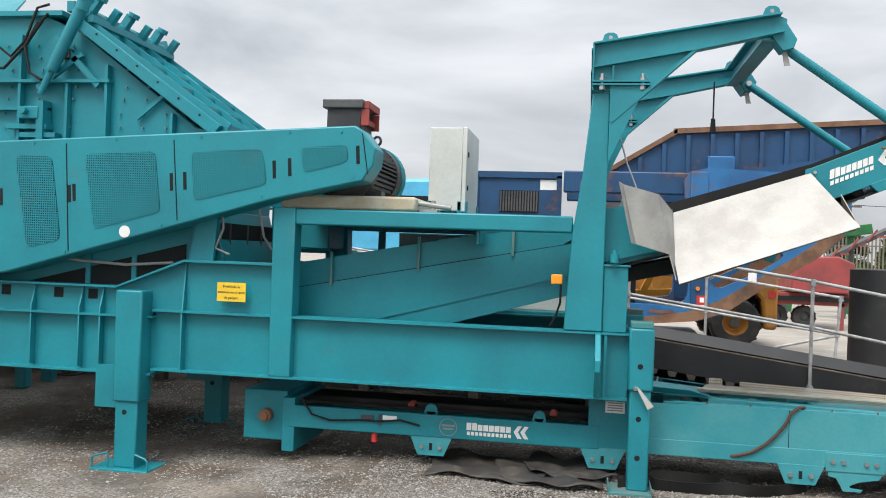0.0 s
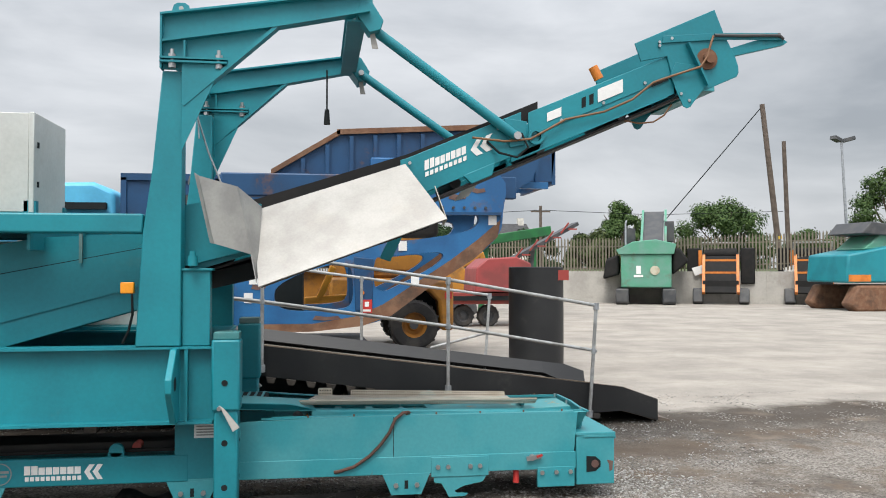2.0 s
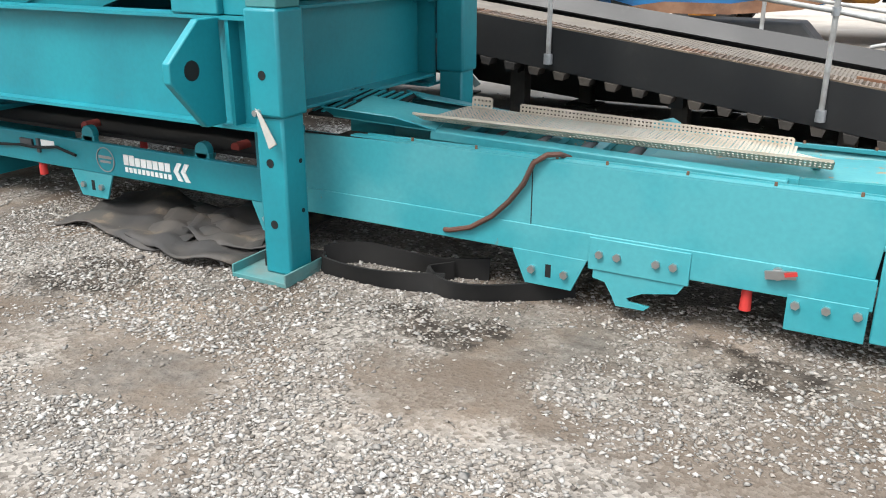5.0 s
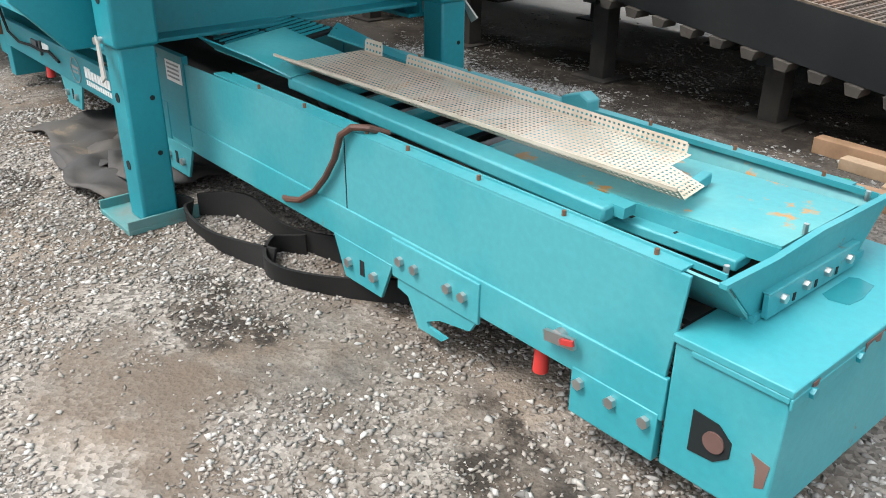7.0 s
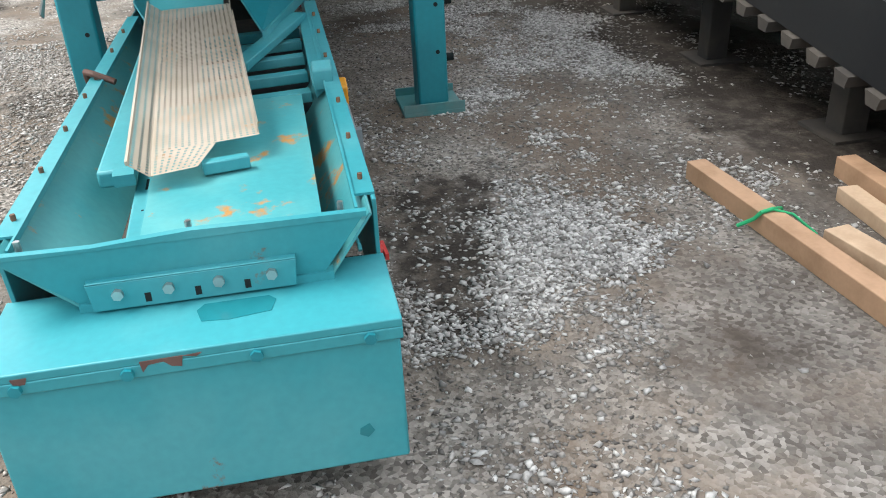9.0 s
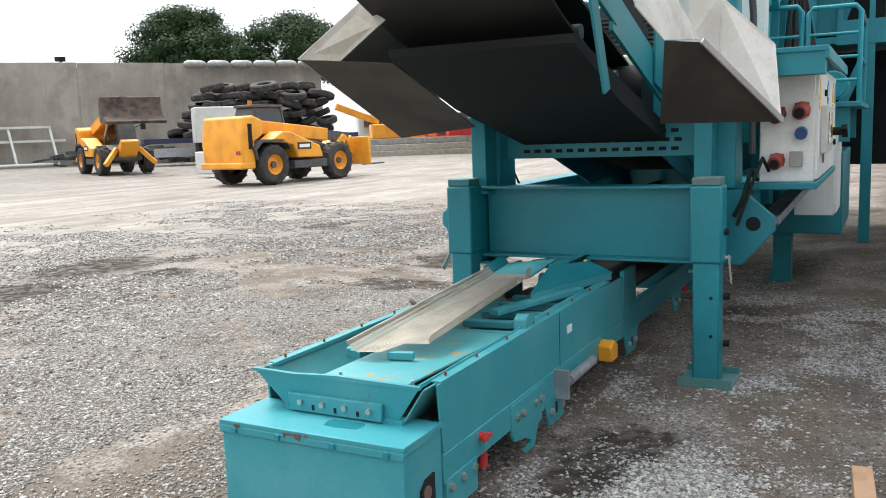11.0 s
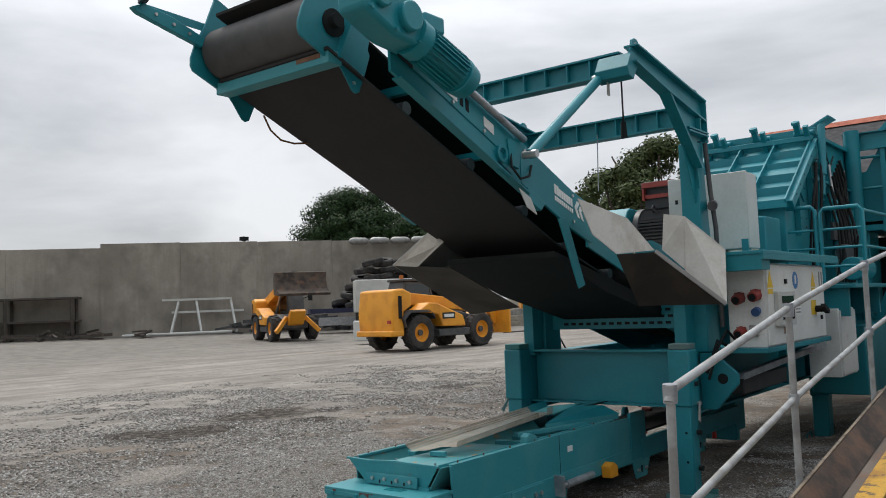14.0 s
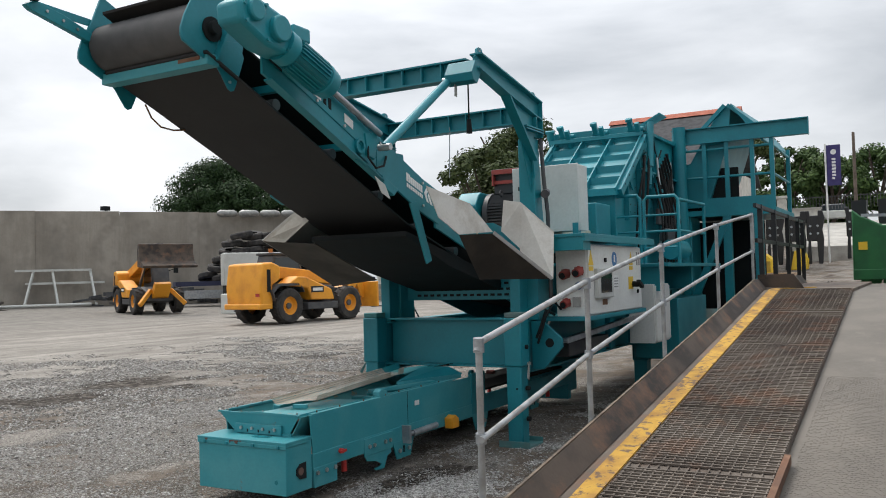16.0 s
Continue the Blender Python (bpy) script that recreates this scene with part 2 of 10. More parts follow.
CABLE_ORANGE = material("orange_cable", (0.20, 0.095, 0.04), rough=0.6, bump=0.05)
FENCE = material("galvanised_palisade", (0.19, 0.17, 0.125), (0.14, 0.125, 0.095), rough=0.65, metal=0.15, scale=2, fine=20, bump=0.1)
BARK = material("bark", (0.10, 0.075, 0.055), (0.07, 0.05, 0.04), rough=0.9, fine=20, bump=0.4)
HOUSE_WALL = material("rendered_house_wall", (0.62, 0.60, 0.54), rough=0.85, fine=10, bump=0.1)
SLATE = material("slate_roof", (0.085, 0.085, 0.088), (0.06, 0.06, 0.062), spec=0.12, rough=0.95, fine=8, bump=0.2)
TERRACOTTA = material("red_ridge_tile", (0.42, 0.12, 0.07), rough=0.8, fine=8, bump=0.2)


def leaf_material(name, a, b):
    m = bpy.data.materials.new(name)
    m.use_nodes = True
    n, l = m.node_tree.nodes, m.node_tree.links
    p = n["Principled BSDF"]
    geo = n.new("ShaderNodeNewGeometry")
    mix = n.new("ShaderNodeMixRGB")
    mix.inputs[1].default_value, mix.inputs[2].default_value = (*a, 1), (*b, 1)
    l.new(geo.outputs["Random Per Island"], mix.inputs[0])
    l.new(mix.outputs[0], p.inputs["Base Color"])
    p.inputs["Roughness"].default_value = 0.7
    p.inputs["Specular IOR Level"].default_value = 0.25
    return m


LEAF_DARK = leaf_material("dark_leaves", (0.012, 0.032, 0.010), (0.035, 0.07, 0.02))
LEAF = leaf_material("leaves", (0.03, 0.065, 0.018), (0.08, 0.13, 0.035))
LEAF_OLIVE = leaf_material("olive_leaves", (0.03, 0.05, 0.015), (0.085, 0.11, 0.035))


def glass_material(name, tint):
    m = bpy.data.materials.new(name)
    m.use_nodes = True
    p = m.node_tree.nodes["Principled BSDF"]
    p.inputs["Base Color"].default_value = (*tint, 1)
    p.inputs["Roughness"].default_value = 0.06
    p.inputs["Specular IOR Level"].default_value = 0.8
    return m


GLASS = glass_material("dark_window_glass", (0.02, 0.03, 0.035))


def ground_material():
    m = bpy.data.materials.new("gravel_yard")
    m.use_nodes = True
    n, l = m.node_tree.nodes, m.node_tree.links
    p = n["Principled BSDF"]
    geo = n.new("ShaderNodeNewGeometry")

    def noise_node(scale, detail=6.0, rough=0.6):
        t = n.new("ShaderNodeTexNoise")
        t.inputs["Scale"].default_value, t.inputs["Detail"].default_value, t.inputs["Roughness"].default_value = scale, detail, rough
        l.new(geo.outputs["Position"], t.inputs["Vector"])
        return t

    def span(src, lo, hi, to_lo=0.0, to_hi=1.0):
        r = n.new("ShaderNodeMapRange")
        for k, v in (("From Min", lo), ("From Max", hi), ("To Min", to_lo), ("To Max", to_hi)):
            r.inputs[k].default_value = v
        l.new(src, r.inputs["Value"])
        return r.outputs[0]

    def blend(fac, a, b):
        x = n.new("ShaderNodeMixRGB")
        l.new(fac, x.inputs[0])
        for i, c in ((1, a), (2, b)):
            if isinstance(c, tuple):
                x.inputs[i].default_value = (*c, 1)
            else:
                l.new(c, x.inputs[i])
        return x.outputs[0]

    vor = n.new("ShaderNodeTexVoronoi")
    vor.inputs["Scale"].default_value = 70.0
    l.new(geo.outputs["Position"], vor.inputs["Vector"])
    sep = n.new("ShaderNodeSeparateXYZ")
    l.new(geo.outputs["Position"], sep.inputs[0])
    stone = n.new("ShaderNodeSeparateColor")
    l.new(vor.outputs["Color"], stone.inputs[0])
    chips = blend(span(stone.outputs[0], 0.0, 1.0), (0.10, 0.09, 0.079), (0.34, 0.313, 0.28))
    packed = blend(span(noise_node(24.0).outputs[0], 0.35, 0.65), (0.095, 0.084, 0.074), (0.165, 0.149, 0.131))
    packed = blend(span(noise_node(2.3, 8.0, 0.65).outputs[0], 0.40, 0.62), packed, (0.16, 0.125, 0.096))
    gravel = blend(span(noise_node(1.1, 8.0, 0.65).outputs[0], 0.44, 0.55), packed, chips)
    # darker earth colour towards and under the ramp
    wob4 = n.new("ShaderNodeMath")
    wob4.operation = "MULTIPLY_ADD"
    wob4.inputs[1].default_value = 1.5
    l.new(noise_node(1.3, 9.0, 0.7).outputs[0], wob4.inputs[0])
    l.new(sep.outputs[1], wob4.inputs[2])
    gravel = blend(span(wob4.outputs[0], 10.30, 11.1, 0.0, 0.85), gravel, (0.082, 0.071, 0.061))
    damp = span(noise_node(0.75, 7.0, 0.6).outputs[0], 0.57, 0.69)
    near = blend(span(noise_node(0.8, 9.0, 0.72).outputs[0], 0.53, 0.64, 0.0, 0.6), gravel, (0.27, 0.222, 0.178))
    near = blend(span(noise_node(1.7, 9.0, 0.72).outputs[0], 0.56, 0.68, 0.0, 0.8), near, (0.095, 0.076, 0.06))
    near = blend(damp, near, (0.07, 0.058, 0.048))
    dusty = blend(span(noise_node(0.5, 8.0, 0.7).outputs[0], 0.38, 0.62), (0.37, 0.342, 0.306), (0.22, 0.204, 0.183))
    dusty = blend(span(noise_node(3.5, 9.0, 0.7).outputs[0], 0.45, 0.65), dusty, (0.25, 0.23, 0.205))
    dusty = blend(span(noise_node(38.0, 4.0, 0.7).outputs[0], 0.52, 0.66), dusty, (0.17, 0.155, 0.135))
    dusty = blend(span(noise_node(0.9, 9.0, 0.7).outputs[0], 0.61, 0.73), dusty, (0.15, 0.132, 0.115))
    # wheel tracks drawn out along the yard
    trail = n.new("ShaderNodeMapping")
    trail.inputs["Rotation"].default_value = (0.0, 0.0, 0.35)
    trail.inputs["Scale"].default_value = (0.10, 1.5, 1.0)
    l.new(geo.outputs["Position"], trail.inputs["Vector"])
    ruts = noise_node(1.0, 8.0, 0.62)
    l.new(trail.outputs[0], ruts.inputs["Vector"])
    dusty = blend(span(ruts.outputs[0], 0.50, 0.66, 0.0, 0.75), dusty, (0.17, 0.15, 0.13))
    dusty = blend(span(ruts.outputs[0], 0.42, 0.30, 0.0, 0.6), dusty, (0.42, 0.385, 0.34))
    # the dry concrete yard beyond the gravel strip
    wob = n.new("ShaderNodeMath")
    wob.operation = "MULTIPLY_ADD"
    wob.inputs[1].default_value = 2.4
    l.new(noise_node(0.55, 8.0, 0.65).outputs[0], wob.inputs[0])
    l.new(sep.outputs[1], wob.inputs[2])
    far_y = span(wob.outputs[0], 12.3, 12.7)
    wob2 = n.new("ShaderNodeMath")
    wob2.operation = "MULTIPLY_ADD"
    wob2.inputs[1].default_value = 4.0
    l.new(noise_node(0.6, 9.0, 0.7).outputs[0], wob2.inputs[0])
    l.new(sep.outputs[1], wob2.inputs[2])
    near_y = span(wob2.outputs[0], 4.6, 2.2)
    yard = n.new("ShaderNodeMath")
    yard.operation = "MAXIMUM"
    l.new(far_y, yard.inputs[0])
    l.new(near_y, yard.inputs[1])
    col = blend(yard.outputs[0], near, dusty)
    pale = blend(span(noise_node(0.7, 8.0, 0.65).outputs[0], 0.4, 0.6), (0.46, 0.42, 0.37), (0.32, 0.295, 0.262))
    col = blend(span(far_y, 0.0, 1.0, 0.0, 0.6), col, pale)
    # broken dark tarmac towards the yard wall
    tar = blend(span(noise_node(1.6, 9.0, 0.7).outputs[0], 0.4, 0.6), (0.155, 0.145, 0.132), (0.24, 0.225, 0.20))
    wob3 = n.new("ShaderNodeMath")
    wob3.operation = "MULTIPLY_ADD"
    wob3.inputs[1].default_value = 16.0
    l.new(noise_node(0.16, 8.0, 0.65).outputs[0], wob3.inputs[0])
    l.new(sep.outputs[1], wob3.inputs[2])
    col = blend(span(wob3.outputs[0], -4.0, -13.0, 0.0, 0.85), col, tar)
    # oil and water patches with ragged outlines; two plain dark ones under the ramp
    warp = noise_node(2.6, 7.0, 0.65)
    shift = n.new("ShaderNodeVectorMath")
    shift.operation = "MULTIPLY_ADD"
    shift.inputs[1].default_value = (1.1, 1.1, 0.0)
    l.new(warp.outputs["Color"], shift.inputs[0])
    flat = n.new("ShaderNodeVectorMath")
    flat.operation = "MULTIPLY"
    flat.inputs[1].default_value = (1.0, 1.0, 0.0)
    l.new(geo.outputs["Position"], flat.inputs[0])
    l.new(flat.outputs[0], shift.inputs[2])
    earth = None
    wet = None
    for cx, cy, rx, ry in ((3.0, 8.85, 0.55, 0.22), (2.55, 9.0, 0.3, 0.2), (3.45, 7.55, 0.24, 0.15), (0.95, 1.95, 0.75, 0.55), (-0.75, 1.35, 0.8, 0.6), (1.4, 1.45, 0.5, 0.5), (-0.75, 2.55, 0.3, 0.3), (-1.7, 1.95, 0.3, 0.22),
                           (-1.05, 5.6, 0.42, 0.55), (-3.1, 5.3, 0.5, 0.6), (0.7, 7.15, 0.3, 0.14), (2.2, 7.4, 0.3, 0.12), (2.0, 10.6, 1.3, 0.28), (0.2, 10.7, 1.2, 0.3), (2.4, 6.0, 0.2, 0.14), (-5.5, 1.6, 0.7, 0.3)):
        sub = n.new("ShaderNodeVectorMath")
        sub.operation = "SUBTRACT"
        sub.inputs[1].default_value = (cx + 0.55, cy + 0.55, 0.0)
        l.new(shift.outputs[0], sub.inputs[0])
        div = n.new("ShaderNodeVectorMath")
        div.operation = "DIVIDE"
        div.inputs[1].default_value = (rx, ry, 1.0)
        l.new(sub.outputs[0], div.inputs[0])
        length = n.new("ShaderNodeVectorMath")
        length.operation = "LENGTH"
        l.new(div.outputs[0], length.inputs[0])
        one = span(length.outputs["Value"], 1.3, 0.9)
        if wet is None:
            wet = one
        else:
            mx = n.new("ShaderNodeMath")
            mx.operation = "MAXIMUM"
            l.new(wet, mx.inputs[0])
            l.new(one, mx.inputs[1])
            wet = mx.outputs[0]
    # bare brown earth showing between the stones
    for cx, cy, rx, ry in ((3.7, 7.05, 0.75, 0.35), (2.7, 7.0, 0.5, 0.2), (4.9, 9.3, 0.6, 0.5), (2.4, 9.5, 1.0, 0.25), (0.3, 6.7, 0.6, 0.3)):
        sub = n.new("ShaderNodeVectorMath")
        sub.operation = "SUBTRACT"
        sub.inputs[1].default_value = (cx + 0.55, cy + 0.55, 0.0)
        l.new(shift.outputs[0], sub.inputs[0])
        div = n.new("ShaderNodeVectorMath")
        div.operation = "DIVIDE"
        div.inputs[1].default_value = (rx, ry, 1.0)
        l.new(sub.outputs[0], div.inputs[0])
        length = n.new("ShaderNodeVectorMath")
        length.operation = "LENGTH"
        l.new(div.outputs[0], length.inputs[0])
        one = span(length.outputs["Value"], 1.25, 0.6)
        if earth is None:
            earth = one
        else:
            mx = n.new("ShaderNodeMath")
            mx.operation = "MAXIMUM"
            l.new(earth, mx.inputs[0])
            l.new(one, mx.inputs[1])
            earth = mx.outputs[0]
    col = blend(span(earth, 0.0, 1.0, 0.0, 0.75), col, (0.125, 0.098, 0.076))
    rag = n.new("ShaderNodeMath")
    rag.operation = "MULTIPLY"
    l.new(wet, rag.inputs[0])
    l.new(span(noise_node(7.0, 8.0, 0.7).outputs[0], 0.36, 0.54, 0.2, 1.0), rag.inputs[1])
    col = blend(rag.outputs[0], col, (0.042, 0.036, 0.031))
    l.new(col, p.inputs["Base Color"])
    l.new(span(wet, 0.0, 1.0, 0.92, 1.0), p.inputs["Roughness"])
    p.inputs["Specular IOR Level"].default_value = 0.06
    b1 = n.new("ShaderNodeBump")
    b1.inputs["Strength"].default_value, b1.inputs["Distance"].default_value = 0.6, 0.006
    l.new(vor.outputs["Distance"], b1.inputs["Height"])
    b2 = n.new("ShaderNodeBump")
    b2.inputs["Strength"].default_value, b2.inputs["Distance"].default_value = 0.6, 0.05
    l.new(noise_node(3.0, 8.0, 0.7).outputs[0], b2.inputs["Height"])
    l.new(b1.outputs[0], b2.inputs["Normal"])
    l.new(b2.outputs[0], p.inputs["Normal"])
    return m


GROUND = ground_material()
LANE = material("dusty_ramp_lane", (0.155, 0.135, 0.110), (0.085, 0.074, 0.062), rough=0.7, scale=1.6, fine=70, bump=0.12,
                dirt=(0.19, 0.168, 0.14), dirt_scale=1.6, dirt_lo=0.48, dirt_hi=0.66)
RAMP_LEG = material("muddy_black_steel", (0.03, 0.028, 0.026), (0.07, 0.06, 0.05), rough=0.8, scale=3, fine=40, bump=0.15)
TEAL_DARK = material("dark_glossy_teal", (0.012, 0.17, 0.20), (0.014, 0.20, 0.23), rough=0.25, scale=6, fine=40, bump=0.03)
# Brown for dirty scrap and racks; also darkens the shaded undersides of pale skirts.
SHEET_DIRT_SHADE = material("dirty_and_shaded_steel", (0.075, 0.062, 0.05), (0.05, 0.042, 0.036), rough=0.75, scale=3, fine=40, bump=0.15)
CREAM_DULL = material("dull_beige_steel", (0.40, 0.37, 0.31), (0.33, 0.30, 0.25), rough=0.5, scale=5, fine=60, bump=0.08, dirt=(0.24, 0.20, 0.15), dirt_scale=3.5, dirt_lo=0.55, dirt_hi=0.72)
FADED_RED = material("faded_red_paint", (0.30, 0.05, 0.048), (0.21, 0.045, 0.042), rough=0.55, scale=2, fine=30, bump=0.08, dirt=(0.14, 0.07, 0.055), dirt_lo=0.55, dirt_hi=0.75)
BELT_GREY = material("dusty_belt_rubber", (0.016, 0.0155, 0.0155), (0.026, 0.025, 0.0245), rough=0.7, scale=2, fine=40, bump=0.15, spec=0.4)
PALE_SHEET = material("pale_weathered_sheet_steel", (0.58, 0.56, 0.51), (0.46, 0.43, 0.38), rough=0.5, metal=0.1, scale=3.5, fine=60, bump=0.06, dirt=(0.36, 0.31, 0.25), dirt_scale=3.0, dirt_lo=0.54, dirt_hi=0.74)
CABINET_WHITE = material("white_cabinet_enamel", (0.76, 0.77, 0.74), (0.68, 0.68, 0.65), rough=0.4, scale=2, fine=40, bump=0.03, dirt=(0.42, 0.37, 0.30), dirt_scale=3.0, dirt_lo=0.60, dirt_hi=0.80)
BELT_MUD = material("muddy_belt_rubber", (0.045, 0.036, 0.030), (0.09, 0.068, 0.052), rough=0.8, scale=5, fine=40, bump=0.25, dirt=(0.02, 0.018, 0.017), dirt_scale=4.0, dirt_lo=0.5, dirt_hi=0.62)
DRUM_GREY = material("worn_grey_lagging", (0.085, 0.083, 0.082), (0.05, 0.05, 0.05), rough=0.7, scale=3, fine=30, bump=0.15, dirt=(0.17, 0.165, 0.16), dirt_lo=0.62, dirt_hi=0.72)

# ---- mesh helpers ----
from mathutils.geometry import tessellate_polygon


class Geo:
    """Collects the vertices and faces of one mesh."""

    def __init__(self):
        self.v, self.f, self.uv = [], [], {}

    def add(self, verts, faces):
        k = len(self.v)
        self.v += [tuple(p) for p in verts]
        self.f += [tuple(k + i for i in f) for f in faces]
        return self

    def box(self, x0, x1, y0, y1, z0, z1):
        return self.add([(x, y, z) for z in (z0, z1) for y in (y0, y1) for x in (x0, x1)],
                        [(0, 2, 3, 1), (4, 5, 7, 6), (0, 1, 5, 4), (2, 6, 7, 3), (0, 4, 6, 2), (1, 3, 7, 5)])

    def prism(self, poly, a, b, axis="y"):
        """A polygon drawn in the plane across the axis, extruded from a to b along it."""
        put = {"y": lambda p, w: (p[0], w, p[1]), "x": lambda p, w: (w, p[0], p[1]), "z": lambda p, w: (p[0], p[1], w)}[axis]
        n = len(poly)
        area = sum(poly[i][0] * poly[(i + 1) % n][1] - poly[(i + 1) % n][0] * poly[i][1] for i in range(n))
        if (area > 0) == (axis != "y"):
            poly = poly[::-1]
        faces = [tuple(range(n)), tuple(range(2 * n - 1, n - 1, -1))] + [(i, i + n, (i + 1) % n + n, (i + 1) % n) for i in range(n)]
        return self.add([put(p, a) for p in poly] + [put(p, b) for p in poly], [f[::-1] if b < a else f for f in faces])

    def cyl(self, p, q, r, r2=None, n=14, caps=True):
        p, q = Vector(p), Vector(q)
        d = (q - p).normalized()
        u = d.orthogonal().normalized()
        w = d.cross(u)
        r2 = r if r2 is None else r2
        ring = [(math.cos(2 * math.pi * i / n), math.sin(2 * math.pi * i / n)) for i in range(n)]
        verts = [p + (u * c + w * s) * r for c, s in ring] + [q + (u * c + w * s) * r2 for c, s in ring]
        faces = [(i, (i + 1) % n, (i + 1) % n + n, i + n) for i in range(n)]
        if caps:
            faces += [tuple(range(n - 1, -1, -1)), tuple(range(n, 2 * n))]
        return self.add(verts, faces)

    def tube(self, pts, r, n=8):
        pts = [Vector(p) for p in pts]
        verts, faces = [], []
        u = None
        for i, p in enumerate(pts):
            d = (pts[min(i + 1, len(pts) - 1)] - pts[max(i - 1, 0)]).normalized()
            u = d.orthogonal().normalized() if u is None else (u - d * u.dot(d)).normalized()
            w = d.cross(u)
            verts += [p + (u * math.cos(2 * math.pi * k / n) + w * math.sin(2 * math.pi * k / n)) * r for k in range(n)]
        for i in range(len(pts) - 1):
            faces += [(i * n + k, i * n + (k + 1) % n, (i + 1) * n + (k + 1) % n, (i + 1) * n + k) for k in range(n)]
        faces += [tuple(range(n - 1, -1, -1)), tuple(range((len(pts) - 1) * n, len(pts) * n))]
        return self.add(verts, faces)

    def bar(self, p, q, w, h):
        """A square bar from p to q, w across and h high."""
        p, q = Vector(p), Vector(q)
        d = (q - p).normalized()
        side = d.cross(Vector((0, 0, 1)))
        side = side.normalized() if side.length > 0.05 else Vector((1, 0, 0))
        up = side.cross(d).normalized()
        o = [(-1, -1), (1, -1), (1, 1), (-1, 1)]
        verts = [e + side * (a * w / 2) + up * (b * h / 2) for e in (p, q) for a, b in o]
        return self.add(verts, [(0, 1, 2, 3), (7, 6, 5, 4), (0, 4, 5, 1), (1, 5, 6, 2), (2, 6, 7, 3), (3, 7, 4, 0)])

    def sheet(self, corners, t):
        """A plate through corner points that lie in one plane, t thick."""
        c = [Vector(p) for p in corners]
        nrm = (c[1] - c[0]).cross(c[2] - c[0]).normalized() * (t / 2)
        n = len(c)
        return self.add([p + nrm for p in c] + [p - nrm for p in c],
                        [tuple(range(n)), tuple(range(2 * n - 1, n - 1, -1))] + [(i, i + n, (i + 1) % n + n, (i + 1) % n) for i in range(n)])

    def ring(self, c, axis, profile, n=28):
        """A turned body: profile points (along, radius) round the axis through c."""
        c, d = Vector(c), Vector(axis).normalized()
        u = d.orthogonal().normalized()
        w = d.cross(u)
        m = len(profile)
        verts = [c + d * a + (u * math.cos(2 * math.pi * k / n) + w * math.sin(2 * math.pi * k / n)) * r for k in range(n) for a, r in profile]
        faces = [(k * m + i, k * m + i + 1, (k + 1) % n * m + i + 1, (k + 1) % n * m + i) for k in range(n) for i in range(m - 1)]
        return self.add(verts, faces)

    def bolts(self, pts, axis, r=0.012, h=0.012):
        for p in pts:
            self.cyl(p, Vector(p) + Vector(axis) * h, r, n=6)
        return self


def mesh_of(name, geo, mat):
    me = bpy.data.meshes.new(name)
    me.from_pydata(geo.v, [], geo.f)
    me.materials.append(mat)
    me.polygons.foreach_set("use_smooth", [True] * len(me.polygons))
    me.set_sharp_from_angle(angle=radians(32))
    me.update()
    return me


def part(name, geo, mat, parent=None, label="", bevel=0.0, seg=2):
    ob = new(name, mesh_of(name, geo, mat))
    if parent is not None:
        ob.parent = parent
        ob.matrix_parent_inverse = parent.matrix_world.inverted()
    if label:
        ob["label"] = label
    if bevel:
        b = ob.modifiers.new("edge", "BEVEL")
        b.width, b.segments, b.limit_method, b.angle_limit = bevel, seg, "ANGLE", radians(40)
    return ob


def thing(name, place, label, category, group="", kind=""):
    ob = new(name)
    ob.empty_display_size = 0.1
    ob.matrix_world = Matrix.Translation(place)
    return tagged(ob, label, category, group, kind)


def solid(name, geo, mat, label, category, group="", kind="", bevel=0.0):
    return tagged(part(name, geo, mat, None, "", bevel), label, category, group, kind)


def each_bolt(name, pts, axis, r, h, mat, parent, label=""):
    """One six-sided bolt head a point, each a part on a shared mesh."""
    me = mesh_of(name, Geo().bolts([(0, 0, 0)], axis, r, h), mat)
    for p in pts:
        ob = new(name, me)
        ob.parent = parent
        ob.matrix_parent_inverse = parent.matrix_world.inverted()
        ob.matrix_basis = Matrix.Translation(p)
        if label:
            ob["label"] = label


def mirror(y):
    return 16.666 - y


def ground_height(x, y):
    """The yard: level round the plant, dipping a little towards the crusher and rising far behind it."""
    def ease(a, b, v):
        t = min(1, max(0, (v - a) / (b - a)))
        return t * t * (3 - 2 * t)
    z = -0.135 * ease(-0.4, -2.4, x) * (1 - ease(-6, -14, x)) * ease(3, 6, y) * (1 - ease(8, 10, y))
    z += 3.6 * ease(-14, -75, x) * ease(-8, 3, y)
    z += 0.35 * ease(-8, -50, y)
    return z

# ---- ground ----
def axis_steps(lo, hi, fine_lo, fine_hi, fine, coarse):
    out, v = [], lo
    while v < hi:
        out.append(v)
        v += fine if fine_lo <= v < fine_hi else coarse
    return out + [hi]


gx = [-400, -250, -160] + axis_steps(-110, 90, -6, 10, 0.5, 4.0) + [140, 250, 400]
gy = [-400, -250, -160] + axis_steps(-110, 90, -1, 18, 0.5, 4.0) + [140, 250, 400]
gg = Geo()
gg.add([(x, y, ground_height(x, y)) for y in gy for x in gx],
       [(j * len(gx) + i, j * len(gx) + i + 1, (j + 1) * len(gx) + i + 1, (j + 1) * len(gx) + i) for j in range(len(gy) - 1) for i in range(len(gx) - 1)])
ground = solid("ground", gg, GROUND, "grey gravel and dusty concrete yard with damp patches", "ground", kind="structure")

# ---- crusher chassis ----
chassis = thing("crusher_chassis", (-1, 8.3, 0), "teal steel chassis of a crushing plant on four jack legs", "machine frame")


